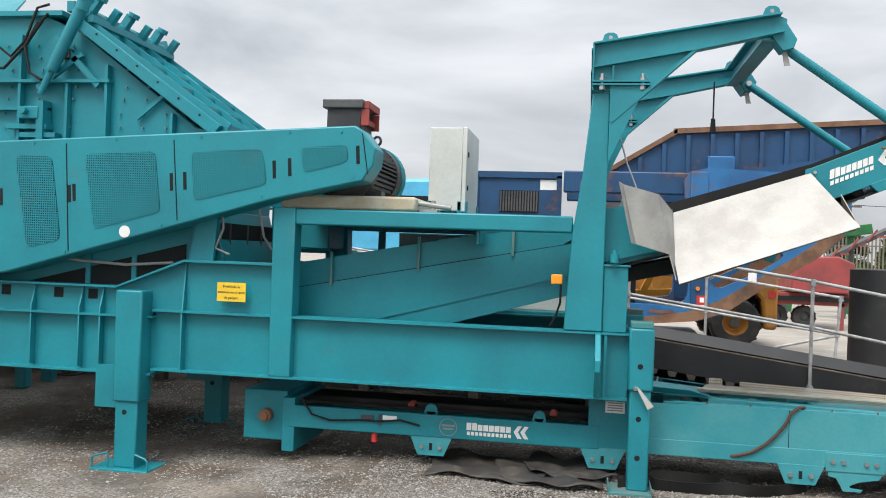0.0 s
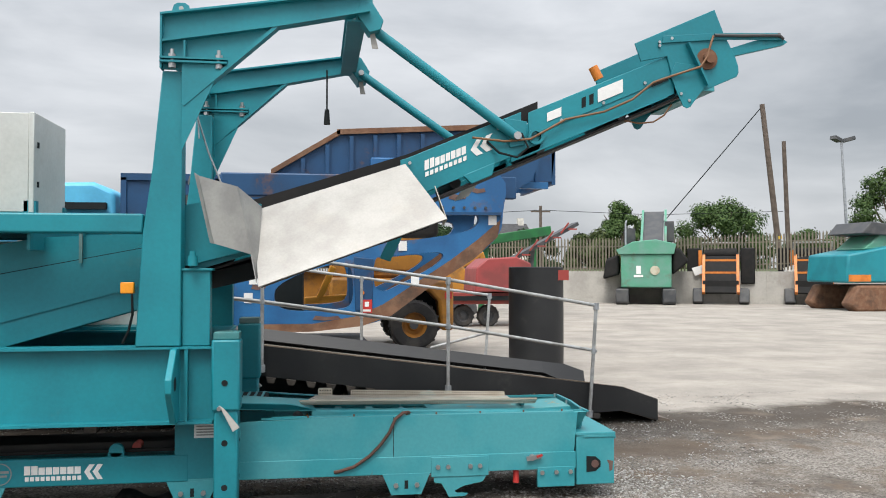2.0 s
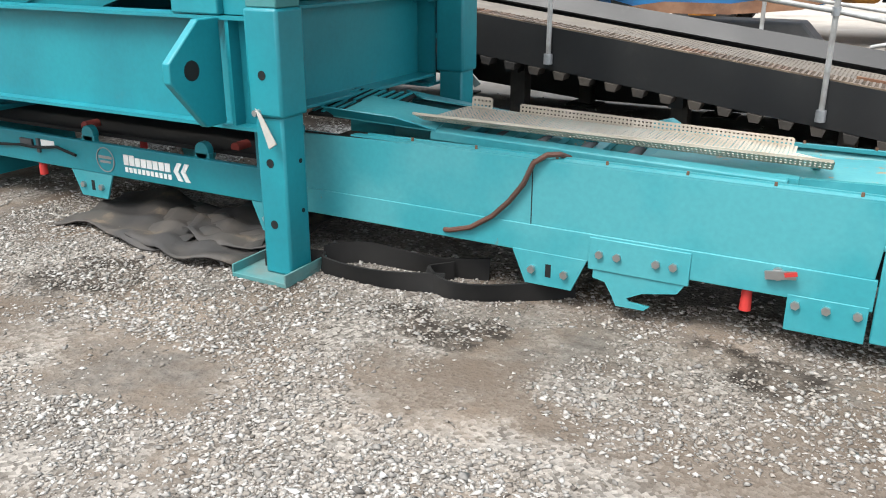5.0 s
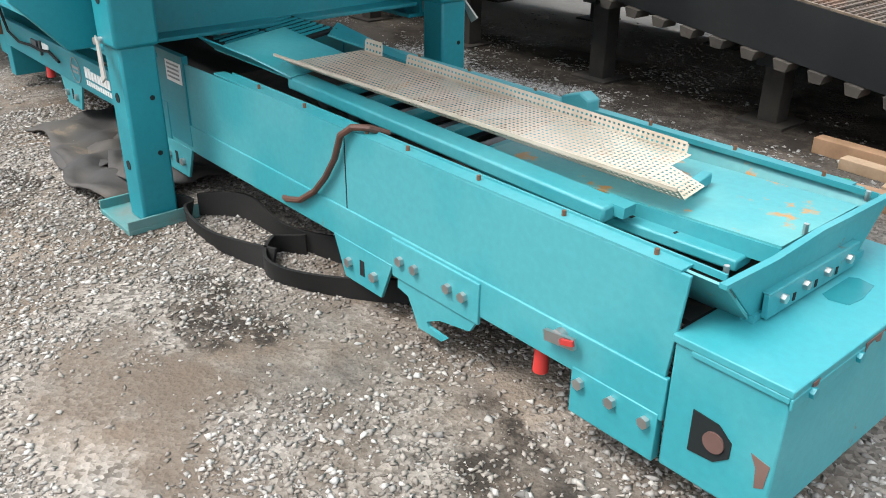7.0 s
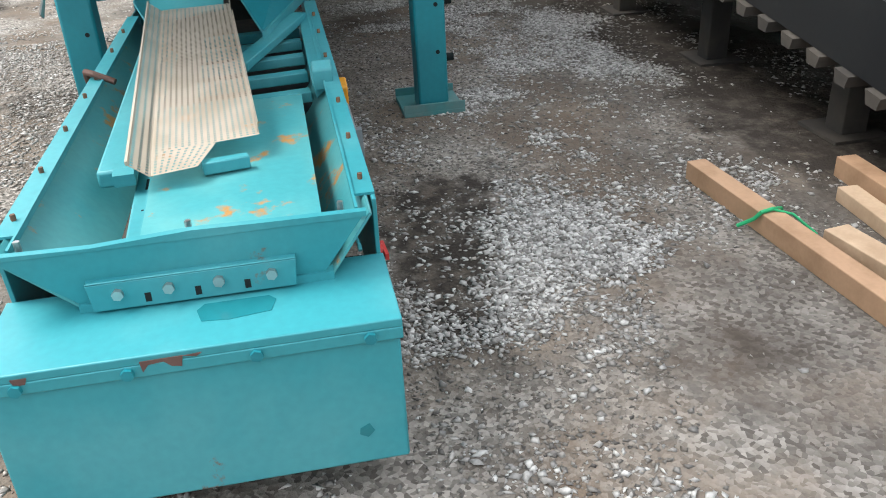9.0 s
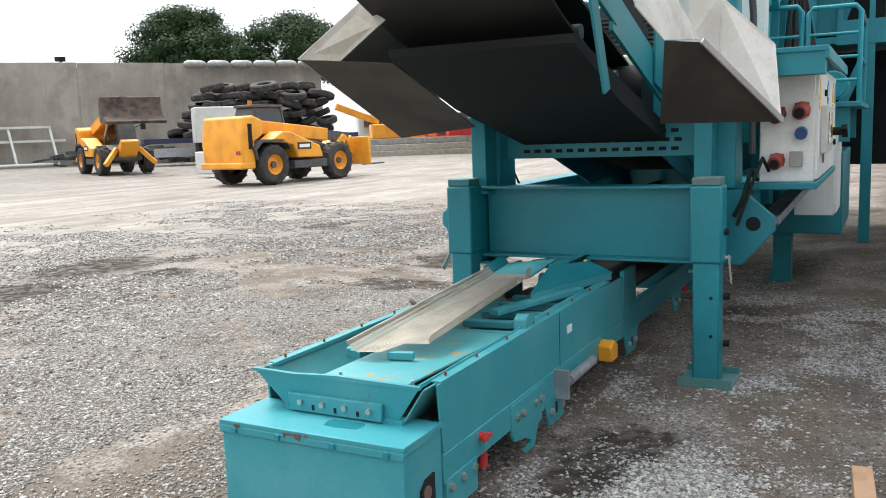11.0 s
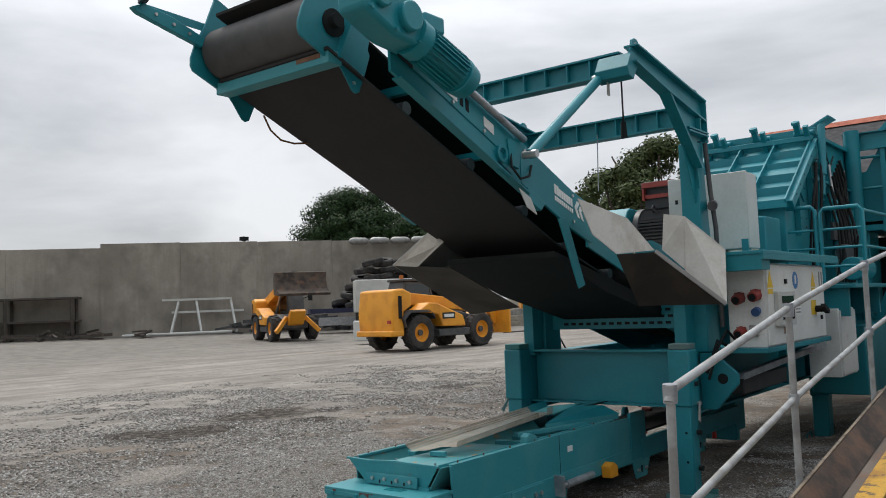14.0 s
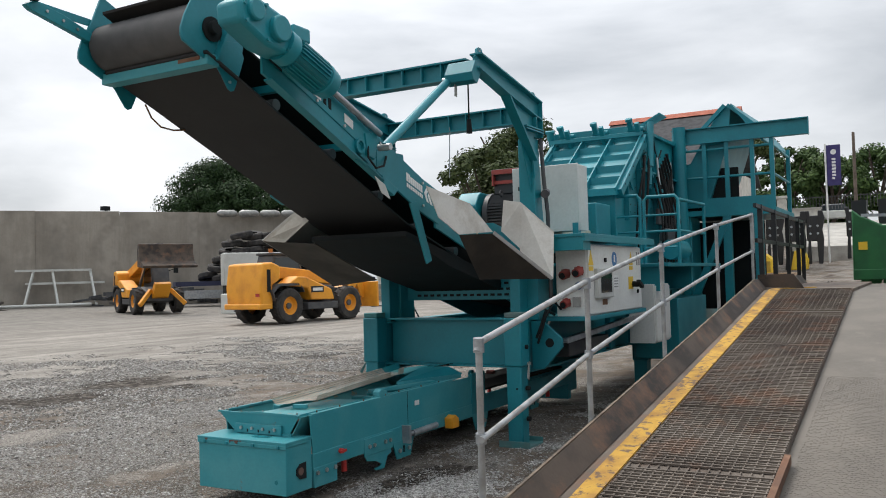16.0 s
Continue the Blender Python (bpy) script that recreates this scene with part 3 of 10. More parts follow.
def i_beam(x0, x1, y_out, z0, z1, side, flange=0.15, t=0.016):
    """Longitudinal beam with web and two flanges; side is the way outwards, -1 or 1."""
    g = Geo()
    w, c, e = side * flange, side * (flange + t) / 2, side * (flange - t) / 2
    y = y_out
    g.prism([(y, z0), (y, z0 + t), (y - e, z0 + t), (y - e, z1 - t), (y, z1 - t), (y, z1), (y - w, z1), (y - w, z1 - t), (y - c, z1 - t), (y - c, z0 + t), (y - w, z0 + t), (y - w, z0)], x0, x1, "x")
    return g


for side, yo in ((-1, 7.55), (1, mirror(7.55))):
    part("main_beam", i_beam(-2.30, 1.32, yo, 0.63, 1.105, side), TEAL, chassis)
    part("main_beam", i_beam(-9.2, -2.30, yo, 0.59, 1.05, side), TEAL, chassis)
    inner = yo - side * 0.15
    lo, hi = min(yo, inner), max(yo, inner)
    web = yo - side * 0.075
    part("upper_side_plate", Geo().box(-2.06, -1.33, web - 0.008, web + 0.008, 1.10, 1.48).box(-2.06, -1.33, lo, hi, 1.48, 1.50), TEAL, chassis, bevel=0.002)
    part("upper_side_plate", Geo().prism([(-9.2, 1.05), (-2.62, 1.05), (-2.06, 1.105), (-2.06, 1.48), (-2.62, 1.26), (-9.2, 1.26)], web - 0.008, web + 0.008)
         .box(-9.2, -2.62, lo, hi, 1.26, 1.275).prism([(-2.62, 1.26), (-2.06, 1.48), (-2.06, 1.5), (-2.62, 1.275)], lo, hi), TEAL, chassis)
    for x in (-2.06, -2.75, -2.93, -3.35, -3.95, -4.6, -5.3, -6.2):
        part("stiffener", Geo().prism([(0, 0.61), (side * 0.07, 0.63), (side * 0.07, 1.10), (side * 0.06, 1.12), (side * 0.02, 1.26 if x < -2.6 else 1.48), (0, 1.26 if x < -2.6 else 1.48)], x - 0.006, x + 0.006, "x"), TEAL, chassis).location = (0, web, 0)
    for x in (-2.42, -2.85, -3.15, -3.62, -4.2):
        part("lightening_hole", Geo().prism([(x - 0.04, 1.16), (x + 0.04, 1.16), (x + 0.04, 1.24), (x - 0.04, 1.24)], web - 0.011, web + 0.011), DARK, chassis, "dark square cut-out")
    part("post", Geo().box(-1.34, -1.165, lo - 0.004, hi, 0.645, 1.925), TEAL, chassis, bevel=0.008)
    part("top_rail", Geo().box(-1.165, 0.90, lo, hi, 1.80, 1.92), TEAL, chassis, bevel=0.012)
    part("tall_post", Geo().prism([(0.86, 1.108), (1.13, 1.108), (1.13, 2.80), (1.01, 2.80), (0.955, 2.2), (0.90, 1.80)], lo - 0.006 + (0.08 if side > 0 else 0), hi + (0.08 if side > 0 else 0)), TEAL, chassis, bevel=0.008)
    part("front_post", Geo().box(1.132, 1.30, web - 0.05, web + 0.05, 1.108, 1.57).box(1.125, 1.315, lo + 0.01, hi - 0.01, 1.57, 1.585), TEAL, chassis, bevel=0.004)
    part("gusset_bar", Geo().box(1.15, 1.17, web - 0.07, web + 0.07, 0.646, 1.09), TEAL, chassis)
    so, si = (7.477, 7.649) if side < 0 else (9.01, 9.185)
    x0 = 1.32 if side < 0 else 1.34
    slv = part("leg_sleeve", Geo().box(x0, x0 + 0.172, so, si, 0.715, 1.15), TEAL, chassis, bevel=0.014)
    part("sleeve_cap", Geo().box(x0 + 0.01, x0 + 0.165, so + 0.01, si - 0.01, 1.15, 1.195), TEAL_DUSTY, slv, "dusty cap on the leg sleeve", bevel=0.006)
    part("inner_leg", Geo().box(x0 + 0.014, x0 + 0.158, so + 0.014, si - 0.014, 0.02, 0.72), TEAL, chassis, bevel=0.012)
    part("foot_plate", Geo().box(x0 - 0.115, x0 + 0.185, so - 0.065, si + 0.06, 0.0, 0.022)
         .box(x0 - 0.115, x0 - 0.105, so - 0.065, si + 0.06, 0.02, 0.06).box(x0 + 0.175, x0 + 0.185, so - 0.065, si + 0.06, 0.02, 0.06), TEAL_DUSTY, chassis, "dusty foot plate with turned-up edges", bevel=0.003)
    face = so if side < 0 else si
    for z in (0.887, 0.52, 0.25):
        part("pin_hole", Geo().cyl((x0 + 0.08, face - 0.003 if z > 0.7 or side > 0 else face + 0.0115, z), (x0 + 0.08, face + 0.02 if z > 0.7 else face + 0.03, z), 0.019, n=14), DARK, chassis, "dark pin hole")
    for z in (0.30, 0.52):
        part("pin_hole", Geo().cyl((x0 + 0.15, (so + si) / 2 + 0.03, z), (x0 + 0.1605, (so + si) / 2 + 0.03, z), 0.010, n=12), DARK, chassis, "dark pin hole")
    pin = part("locking_pin", Geo().cyl((x0 + 0.05, face + side * 0.03, 0.735), (x0 + 0.05, face - side * 0.05, 0.735), 0.013), STEEL, chassis, "bright steel locking pin")
    part("tag", Geo().sheet([(x0 + 0.05, face + side * 0.02, 0.755), (x0 + 0.08, face + side * 0.022, 0.735), (x0 + 0.175, face + side * 0.05, 0.625), (x0 + 0.135, face + side * 0.05, 0.60)], 0.008), SHEET_WHITE, pin, "bent pale steel flag of the pin")
    y1 = yo + side * 0.30
    lug = part("towing_lug", Geo().prism([(yo, 1.10), (yo + side * 0.12, 1.10), (y1, 0.94), (y1, 0.86), (yo + side * 0.12, 0.655), (yo, 0.655)], 1.085, 1.125, "x"), TEAL, chassis, bevel=0.006)
    part("lug_hole", Geo().cyl((1.083, yo + side * 0.18, 0.90), (1.127, yo + side * 0.18, 0.90), 0.042, n=18), DARK, lug, "dark round hole")
    # rear jack
    jo, ji = (7.46, 7.66) if side < 0 else (9.0, 9.2)
    part("leg_sleeve", Geo().prism([(-2.56, 0.39), (-2.34, 0.39), (-2.34, 1.25), (-2.56, 1.25)], jo, ji), TEAL, chassis, bevel=0.014)
    part("inner_leg", Geo().box(-2.54, -2.355, jo + 0.015, ji - 0.015, -0.12, 0.42), TEAL, chassis, bevel=0.012)
    part("foot_plate", Geo().box(-2.70, -2.22, jo - 0.05, ji + 0.06, -0.142, -0.118), TEAL, chassis, bevel=0.004)
    for x, w in ((-2.69, 0.11), (-2.23, -0.11)):
        part("foot_handle", Geo().tube([(x, jo - 0.03, -0.12), (x, jo - 0.03, -0.045), (x + w * 0.15, jo - 0.03, -0.03), (x + w, jo - 0.01, -0.005), (x + w * 1.1, jo - 0.01, -0.03), (x + w * 1.1, jo - 0.01, -0.12)], 0.008), TEAL, chassis, "bent round-bar foot handle")
    part("jack_plate", Geo().box(-2.74, -2.55, jo + 0.06, jo + 0.075, 0.33, 0.66), TEAL, chassis)
    part("pin_hole", Geo().cyl((-2.46, jo + 0.012, 0.31), (-2.46, jo + 0.03, 0.31), 0.02), DARK, chassis, "dark pin hole")
    part("hinge_pin", Geo().cyl((1.20, yo + side * 0.02, 1.60), (1.20, yo + side * 0.02, 1.66), 0.03).cyl((1.20, yo + side * 0.02, 1.66), (1.20, yo + side * 0.02, 1.69), 0.018), TEAL, chassis)

part("cross_beam", Geo().prism([(1.16, 0.684), (1.33, 0.684), (1.33, 0.70), (1.225, 0.70), (1.225, 1.12), (1.33, 1.12), (1.33, 1.137), (1.16, 1.137), (1.16, 1.12), (1.21, 1.12), (1.21, 0.70), (1.16, 0.70)], 7.649, 9.01), TEAL, chassis, bevel=0.003)
part("cross_beam", Geo().box(-1.32, -1.2, 7.65, 8.94, 0.66, 0.9), TEAL, chassis, bevel=0.004)
part("cross_beam", Geo().box(-2.5, -2.36, 7.6, 9.0, 0.62, 0.95), TEAL, chassis, bevel=0.004)
# Inner plates near-black: the shade between the beams is in their colour.
part("tie_plate", Geo().box(-9.2, 1.2, 8.0, 8.012, 0.66, 0.95).box(-9.2, 1.2, 8.6, 8.612, 0.66, 0.95), DARK, chassis, "inner frame plate coloured near-black for shade")
part("perforated_cross_plate", Geo().box(0.98, 1.0, 7.66, 8.94, 1.30, 1.50), TEAL, chassis, "teal cross plate with rows of slots")
for row in range(3):
    for k in range(14):
        y = 7.82 + k * 0.075 + 0.02 * (row % 2)
        part("slot", Geo().box(0.999, 1.003, y, y + 0.045, 1.335 + row * 0.055, 1.358 + row * 0.055), DARK, chassis)
part("amber_marker", Geo().box(0.76, 0.84, 7.60, 7.64, 1.43, 1.50), AMBER, chassis, "amber side marker lamp", bevel=0.006)
part("marker_cable", Geo().tube([(0.83, 7.6, 1.43), (0.83, 7.62, 1.3), (0.80, 7.66, 1.2), (0.76, 7.68, 1.12)], 0.008), DARK, chassis, "black cable")
# warning sign with its words
warn = part("warning_sign", Geo().box(-1.77, -1.54, 7.548, 7.552, 1.195, 1.34), SIGN_YELLOW, chassis, "yellow warning sign with three lines of black words")


def lettering(words, place, size, mat, parent, name="lettering"):
    """A line of words as a thin mesh, centred at place, facing -y."""
    cu = bpy.data.curves.new(name, "FONT")
    cu.body, cu.size, cu.align_x, cu.align_y, cu.extrude = words, size, "CENTER", "CENTER", 0.0006
    tmp = bpy.data.objects.new(name, cu)
    bpy.context.scene.collection.objects.link(tmp)
    dg = bpy.context.evaluated_depsgraph_get()
    me = bpy.data.meshes.new_from_object(tmp.evaluated_get(dg))
    bpy.data.objects.remove(tmp)
    me.transform(Matrix.Translation(place) @ Matrix.Rotation(radians(90), 4, "X"))
    me.materials.clear()
    me.materials.append(mat)
    ob = new(name, me)
    ob.parent = parent
    ob.matrix_parent_inverse = parent.matrix_world.inverted()
    return ob


for k, words in enumerate(("Prohibida la", "estancia en el area", "de peligro")):
    lettering(words, (-1.655, 7.5468, 1.308 - k * 0.042), 0.029, SIGN_BLACK, warn)

# inclined crusher-discharge belt housing that runs inside the frame
housing = thing("inner_belt_housing", (0, 8.3, 1.3), "teal inclined belt housing inside the chassis frame", "conveyor housing")
for s, y in ((-1, 7.92), (1, 8.67)):
    part("lower_side_plate", Geo().prism([(-1.3, 1.08), (-0.10, 1.06), (0.95, 1.36), (0.95, 1.74), (-1.3, 1.30)], y - 0.006, y + 0.006), TEAL, housing)
    part("upper_side_plate", Geo().prism([(-1.3, 1.30), (0.75, 1.70), (0.95, 1.82), (0.2, 1.785), (-1.3, 1.50)], y + 0.02 * -s - 0.006, y + 0.02 * -s + 0.006), TEAL, housing)
    part("edge_angle", Geo().bar((-0.72, y + s * 0.012, 1.06), (0.95, y + s * 0.012, 1.51), 0.012, 0.012), TEAL, housing)
    for x, z in ((-0.98, 1.36), (-0.28, 1.5), (0.45, 1.64)):
        part("clip", Geo().box(x - 0.01, x + 0.01, y + s * 0.005, y + s * 0.025, z - 0.02, z + 0.24), TEAL_DUSTY, housing)
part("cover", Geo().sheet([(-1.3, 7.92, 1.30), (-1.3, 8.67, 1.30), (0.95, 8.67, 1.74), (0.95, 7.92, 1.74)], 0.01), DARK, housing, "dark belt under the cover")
# Underside of the teal housing in near-black, its shade put into the colour.
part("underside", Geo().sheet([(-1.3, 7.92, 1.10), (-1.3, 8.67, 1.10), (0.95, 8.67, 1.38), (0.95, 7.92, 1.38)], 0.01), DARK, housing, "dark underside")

# ---- belt guard, motor, crusher body ----
guard = thing("belt_guard", (-2.2, 7.6, 1.4), "teal sheet-steel drive belt guard with mesh windows", "machine guard")
G_OUT = [(-6.4, 2.24), (-0.70, 2.535), (-0.64, 2.50), (-0.54, 2.37), (-0.55, 2.25), (-0.63, 2.13), (-1.31, 1.98), (-3.52, 1.345), (-6.4, 0.95)]
part("guard_shell", Geo().prism(G_OUT, 7.45, 7.72), TEAL, guard, bevel=0.012)
for x, zt, zb in ((-0.62, 2.5, 2.18), (-2.10, 2.43, 1.80), (-3.0, 2.39, 1.53)):
    part("panel_seam", Geo().bar((x - 0.02, 7.448, zt - 0.02), (x + 0.03, 7.448, zb), 0.006, 0.006), DARK, guard, "dark seam between guard panels")


def window(c):
    """Rounded window frame and mesh in the guard, from four corners (x, z)."""
    pts = []
    for i in range(4):
        p, a, b = Vector(c[i]), Vector(c[i - 1]), Vector(c[(i + 1) % 4])
        pts += [p + (a - p).normalized() * 0.045, p + ((a - p).normalized() + (b - p).normalized()) * 0.012, p + (b - p).normalized() * 0.045]
    pts = [(p.x, p.y) for p in pts]
    w = part("window_recess", Geo().prism(pts, 7.4485, 7.46), DARK, guard, "dark opening behind mesh")
    lo_x, hi_x = min(p[0] for p in pts), max(p[0] for p in pts)
    lo_z, hi_z = min(p[1] for p in pts), max(p[1] for p in pts)
    g = Geo()
    k = 0.0185

    def cut(line):
        """Where a straight line a + t b crosses the outline: the two ends."""
        hits = []
        (ax, az), (bx, bz) = line
        for i in range(len(pts)):
            (px, pz), (qx, qz) = pts[i], pts[(i + 1) % len(pts)]
            den = bx * (qz - pz) - bz * (qx - px)
            if abs(den) < 1e-9:
                continue
            u = (bx * (az - pz) - bz * (ax - px)) / den
            if 0 <= u < 1:
                hits.append((px + (qx - px) * u, pz + (qz - pz) * u))
        return sorted(hits)

    for i in range(int((hi_x - lo_x) / k)):
        h = cut(((lo_x + (i + 0.5) * k, 0), (0.0, 1)))
        if len(h) > 1:
            g.bar((h[0][0], 7.446, h[0][1]), (h[-1][0], 7.446, h[-1][1]), 0.009, 0.003)
    for i in range(int((hi_z - lo_z) / k)):
        h = cut(((0, lo_z + (i + 0.5) * k), (1.0, 0.0)))
        if len(h) > 1:
            g.bar((h[0][0], 7.4445, h[0][1]), (h[-1][0], 7.4445, h[-1][1]), 0.003, 0.009)
    part("mesh", g, TEAL, w, "teal woven wire mesh")


window([(-3.46, 2.27), (-3.14, 2.27), (-3.04, 1.62), (-3.33, 1.55)])
window([(-2.86, 2.29), (-2.27, 2.32), (-2.21, 1.86), (-2.76, 1.71)])
window([(-1.98, 2.32), (-1.41, 2.35), (-1.36, 2.09), (-1.94, 1.95)])
window([(-1.11, 2.37), (-0.75, 2.39), (-0.74, 2.27), (-1.08, 2.18)])
for x, z in ((-3.57, 1.94), (-2.98, 1.98), (-2.94, 1.99), (-2.78, 2.0), (-2.13, 2.09), (-2.02, 2.10), (-1.31, 2.20), (-1.19, 2.22), (-0.67, 2.32)):
    part("grip_slot", Geo().prism([(x - 0.016, z + 0.065), (x + 0.010, z + 0.068), (x + 0.018, z - 0.065), (x - 0.008, z - 0.068)], 7.4475, 7.46), DARK, guard, "dark grip slot")
part("white_disc", Geo().cyl((-2.50, 7.447, 1.70), (-2.50, 7.452, 1.70), 0.046, n=28), WHITE, guard, "blank white round sticker")
each_bolt("edge_bolt", [(x, 7.45, z) for x, z in ((-3.3, 2.37), (-2.6, 2.41), (-1.9, 2.44), (-1.2, 2.48), (-0.8, 2.49), (-0.7, 2.16), (-1.4, 2.0), (-2.2, 1.76), (-3.0, 1.53))], (0, -1, 0), 0.010, 0.008, TEAL, guard)

motor = thing("electric_motor", (-0.8, 8.1, 2.0), "dark grey ribbed electric motor on a cream base", "motor")
mc = (-0.87, 2.26)
part("motor_body", Geo().cyl((mc[0], 7.74, mc[1]), (mc[0], 8.6, mc[1]), 0.215, n=32), MOTOR_GREY, motor)
for k in range(40):
    a = 2 * math.pi * k / 40
    u, w = math.cos(a), math.sin(a)
    part("cooling_fin", Geo().bar((mc[0] + u * 0.235, 7.78, mc[1] + w * 0.235), (mc[0] + u * 0.235, 8.5, mc[1] + w * 0.235), 0.010 + 0.03 * abs(u), 0.010 + 0.03 * abs(w)), MOTOR_GREY, motor)
part("end_bell", Geo().ring((mc[0], 7.73, mc[1]), (0, 1, 0), [(0, 0.0), (0, 0.20), (0.04, 0.265), (0.10, 0.265), (0.12, 0.22)]), MOTOR_GREY, motor)
part("fan_cowl", Geo().ring((mc[0], 8.5, mc[1]), (0, 1, 0), [(0, 0.22), (0.0, 0.262), (0.18, 0.262)]), MOTOR_GREY, motor)
part("cowl_end", Geo().ring((mc[0], 8.66, mc[1]), (0, 1, 0), [(0, 0.24), (0.0, 0.275), (0.10, 0.275), (0.16, 0.2), (0.16, 0.0)]), TEAL, motor, "teal fan cowl end")
part("lifting_eye", Geo().tube([(mc[0] + 0.2 + 0.03 * math.cos(a), 8.0, mc[1] + 0.235 + 0.035 * math.sin(a)) for a in [i * math.pi / 5 for i in range(11)]], 0.011), MOTOR_GREY, motor)
tb = part("terminal_box", Geo().box(-1.05, -0.77, 7.86, 8.2, 2.50, 2.77), MOTOR_GREY, motor, bevel=0.012)
part("terminal_lid", Geo().box(-1.08, -0.75, 7.83, 8.22, 2.73, 2.80), DARK_GREY, tb, bevel=0.01)
part("open_end", Geo().box(-0.77, -0.71, 7.86, 7.88, 2.60, 2.73).box(-0.77, -0.71, 8.18, 8.2, 2.60, 2.73).box(-0.75, -0.71, 7.86, 8.2, 2.735, 2.79).box(-0.77, -0.74, 7.88, 8.18, 2.62, 2.66), RED_OXIDE, tb, "red-painted open cable end")
for y in (7.84, 8.30):
    part("motor_foot", Geo().box(-1.02, -0.58, y, y + 0.11, 2.03, 2.09), MOTOR_GREY, motor)
base = thing("motor_base", (-0.8, 8.2, 1.92), "dirty cream motor slide base on the chassis rail", "machine base")
part("base_plate", Geo().box(-1.33, -0.27, 7.66, 8.9, 1.925, 2.035), CREAM, base, bevel=0.02)
part("slide_screw", Geo().cyl((-0.30, 7.78, 2.0), (-0.02, 7.80, 1.965), 0.02).box(-0.26, -0.12, 7.75, 7.9, 1.93, 1.95).cyl((-0.16, 7.8, 1.95), (-0.16, 7.8, 2.02), 0.022, n=6), SHEET_GREY, base, "grey adjusting screw")

crusher = thing("impact_crusher", (-3.4, 8.35, 1.3), "teal impact crusher housing with bolted side plates", "crusher")
C_OUT = [(-5.6, 1.30), (-1.95, 1.30), (-1.92, 2.52), (-2.12, 2.56), (-3.12, 3.30), (-3.45, 3.46), (-5.6, 3.60)]
part("housing", Geo().prism(C_OUT, 7.80, 8.98), TEAL, crusher, bevel=0.008)
for y in (7.79, 8.985):
    s = -1 if y < 8 else 1
    for x in (-3.66, -2.88, -2.30, -4.4):
        part("side_rib", Geo().box(x - 0.012, x + 0.012, min(y, y + s * 0.06), max(y, y + s * 0.06), 2.2, 3.3 if x < -3.2 else (3.05 if x < -2.6 else 2.66)), TEAL, crusher)
    part("side_rib", Geo().box(-5.6, -2.85, min(y, y + s * 0.07), max(y, y + s * 0.07), 2.905, 2.93), TEAL, crusher)
    part("side_rib", Geo().box(-5.6, -3.4, min(y, y + s * 0.05), max(y, y + s * 0.05), 2.68, 2.70), TEAL, crusher)
    part("edge_plate", Geo().prism([(-3.18, 3.37), (-3.10, 3.42), (-1.86, 2.56), (-1.93, 2.48)], min(y, y + s * 0.10), max(y, y + s * 0.10)), TEAL, crusher, bevel=0.004)
    each_bolt("side_bolt", [(x + 0.03 * math.sin(9 * z), y, z) for x in (-4.1, -3.8, -3.52, -3.2, -2.75, -2.55, -2.35) for z in (2.32, 2.42, 2.55, 2.66, 2.78, 2.88, 3.02, 3.12, 3.22) if z < 2.62 - (x + 2.1) * 0.72], (0, s, 0), 0.011, 0.012, TEAL_DUSTY, crusher, "dusty bolt head")
# sloping inlet cover with a grid of ribs
part("cover_plate", Geo().sheet([(-3.14, 7.75, 3.36), (-3.14, 9.03, 3.36), (-1.86, 9.03, 2.50), (-1.86, 7.75, 2.50)], 0.02), TEAL, crusher)
n_up = Vector((0.86, 0, 1.28)).normalized()
for k in range(6):
    p = Vector((-3.14 + 1.28 * k / 5, 0, 3.36 - 0.86 * k / 5)) + n_up * 0.045
    part("cover_rib", Geo().bar((p.x, 7.75, p.z), (p.x, 9.03, p.z), 0.014, 0.09), TEAL, crusher)
for y in (7.76, 8.18, 8.60, 9.02):
    part("cover_rib", Geo().prism([(-3.16, 3.36), (-3.10, 3.46), (-1.80, 2.58), (-1.86, 2.50)], y - 0.008, y + 0.008), TEAL, crusher)
part("cover_light_strip", Geo().sheet([(-2.62, 7.77, 3.035), (-2.62, 9.01, 3.035), (-2.40, 9.01, 2.885), (-2.40, 7.77, 2.885)], 0.02), TEAL, crusher)
for y in (7.85, 8.35, 8.86):
    part("hinge_block", Geo().bar((-3.22, y, 3.36), (-3.04, y, 3.62), 0.07, 0.07).bar((-3.10, y + 0.13, 3.34), (-2.94, y + 0.13, 3.56), 0.06, 0.06).cyl((-3.12, y - 0.05, 3.50), (-3.12, y + 0.18, 3.50), 0.035).cyl((-3.03, y, 3.60), (-3.01, y, 3.64), 0.05, n=10), TEAL, crusher, bevel=0.006)
part("hinge_rail", Geo().bar((-3.2, 7.7, 3.52), (-3.2, 9.05, 3.52), 0.07, 0.09).bar((-3.02, 7.7, 3.42), (-3.02, 9.05, 3.42), 0.05, 0.06), TEAL, crusher, bevel=0.004)
part("hydraulic_ram", Geo().cyl((-3.09, 7.68, 3.50), (-3.33, 7.67, 2.99), 0.048).cyl((-3.33, 7.67, 2.99), (-3.42, 7.67, 2.80), 0.026).cyl((-3.05, 7.68, 3.60), (-3.09, 7.68, 3.48), 0.055).cyl((-3.05, 7.62, 3.58), (-3.05, 7.75, 3.58), 0.03), TEAL, crusher)
part("hydraulic_ram", Geo().cyl((-3.16, 9.12, 3.58), (-3.0, 9.14, 2.95), 0.045).cyl((-3.0, 9.14, 2.95), (-2.95, 9.14, 2.7), 0.026), TEAL, crusher)
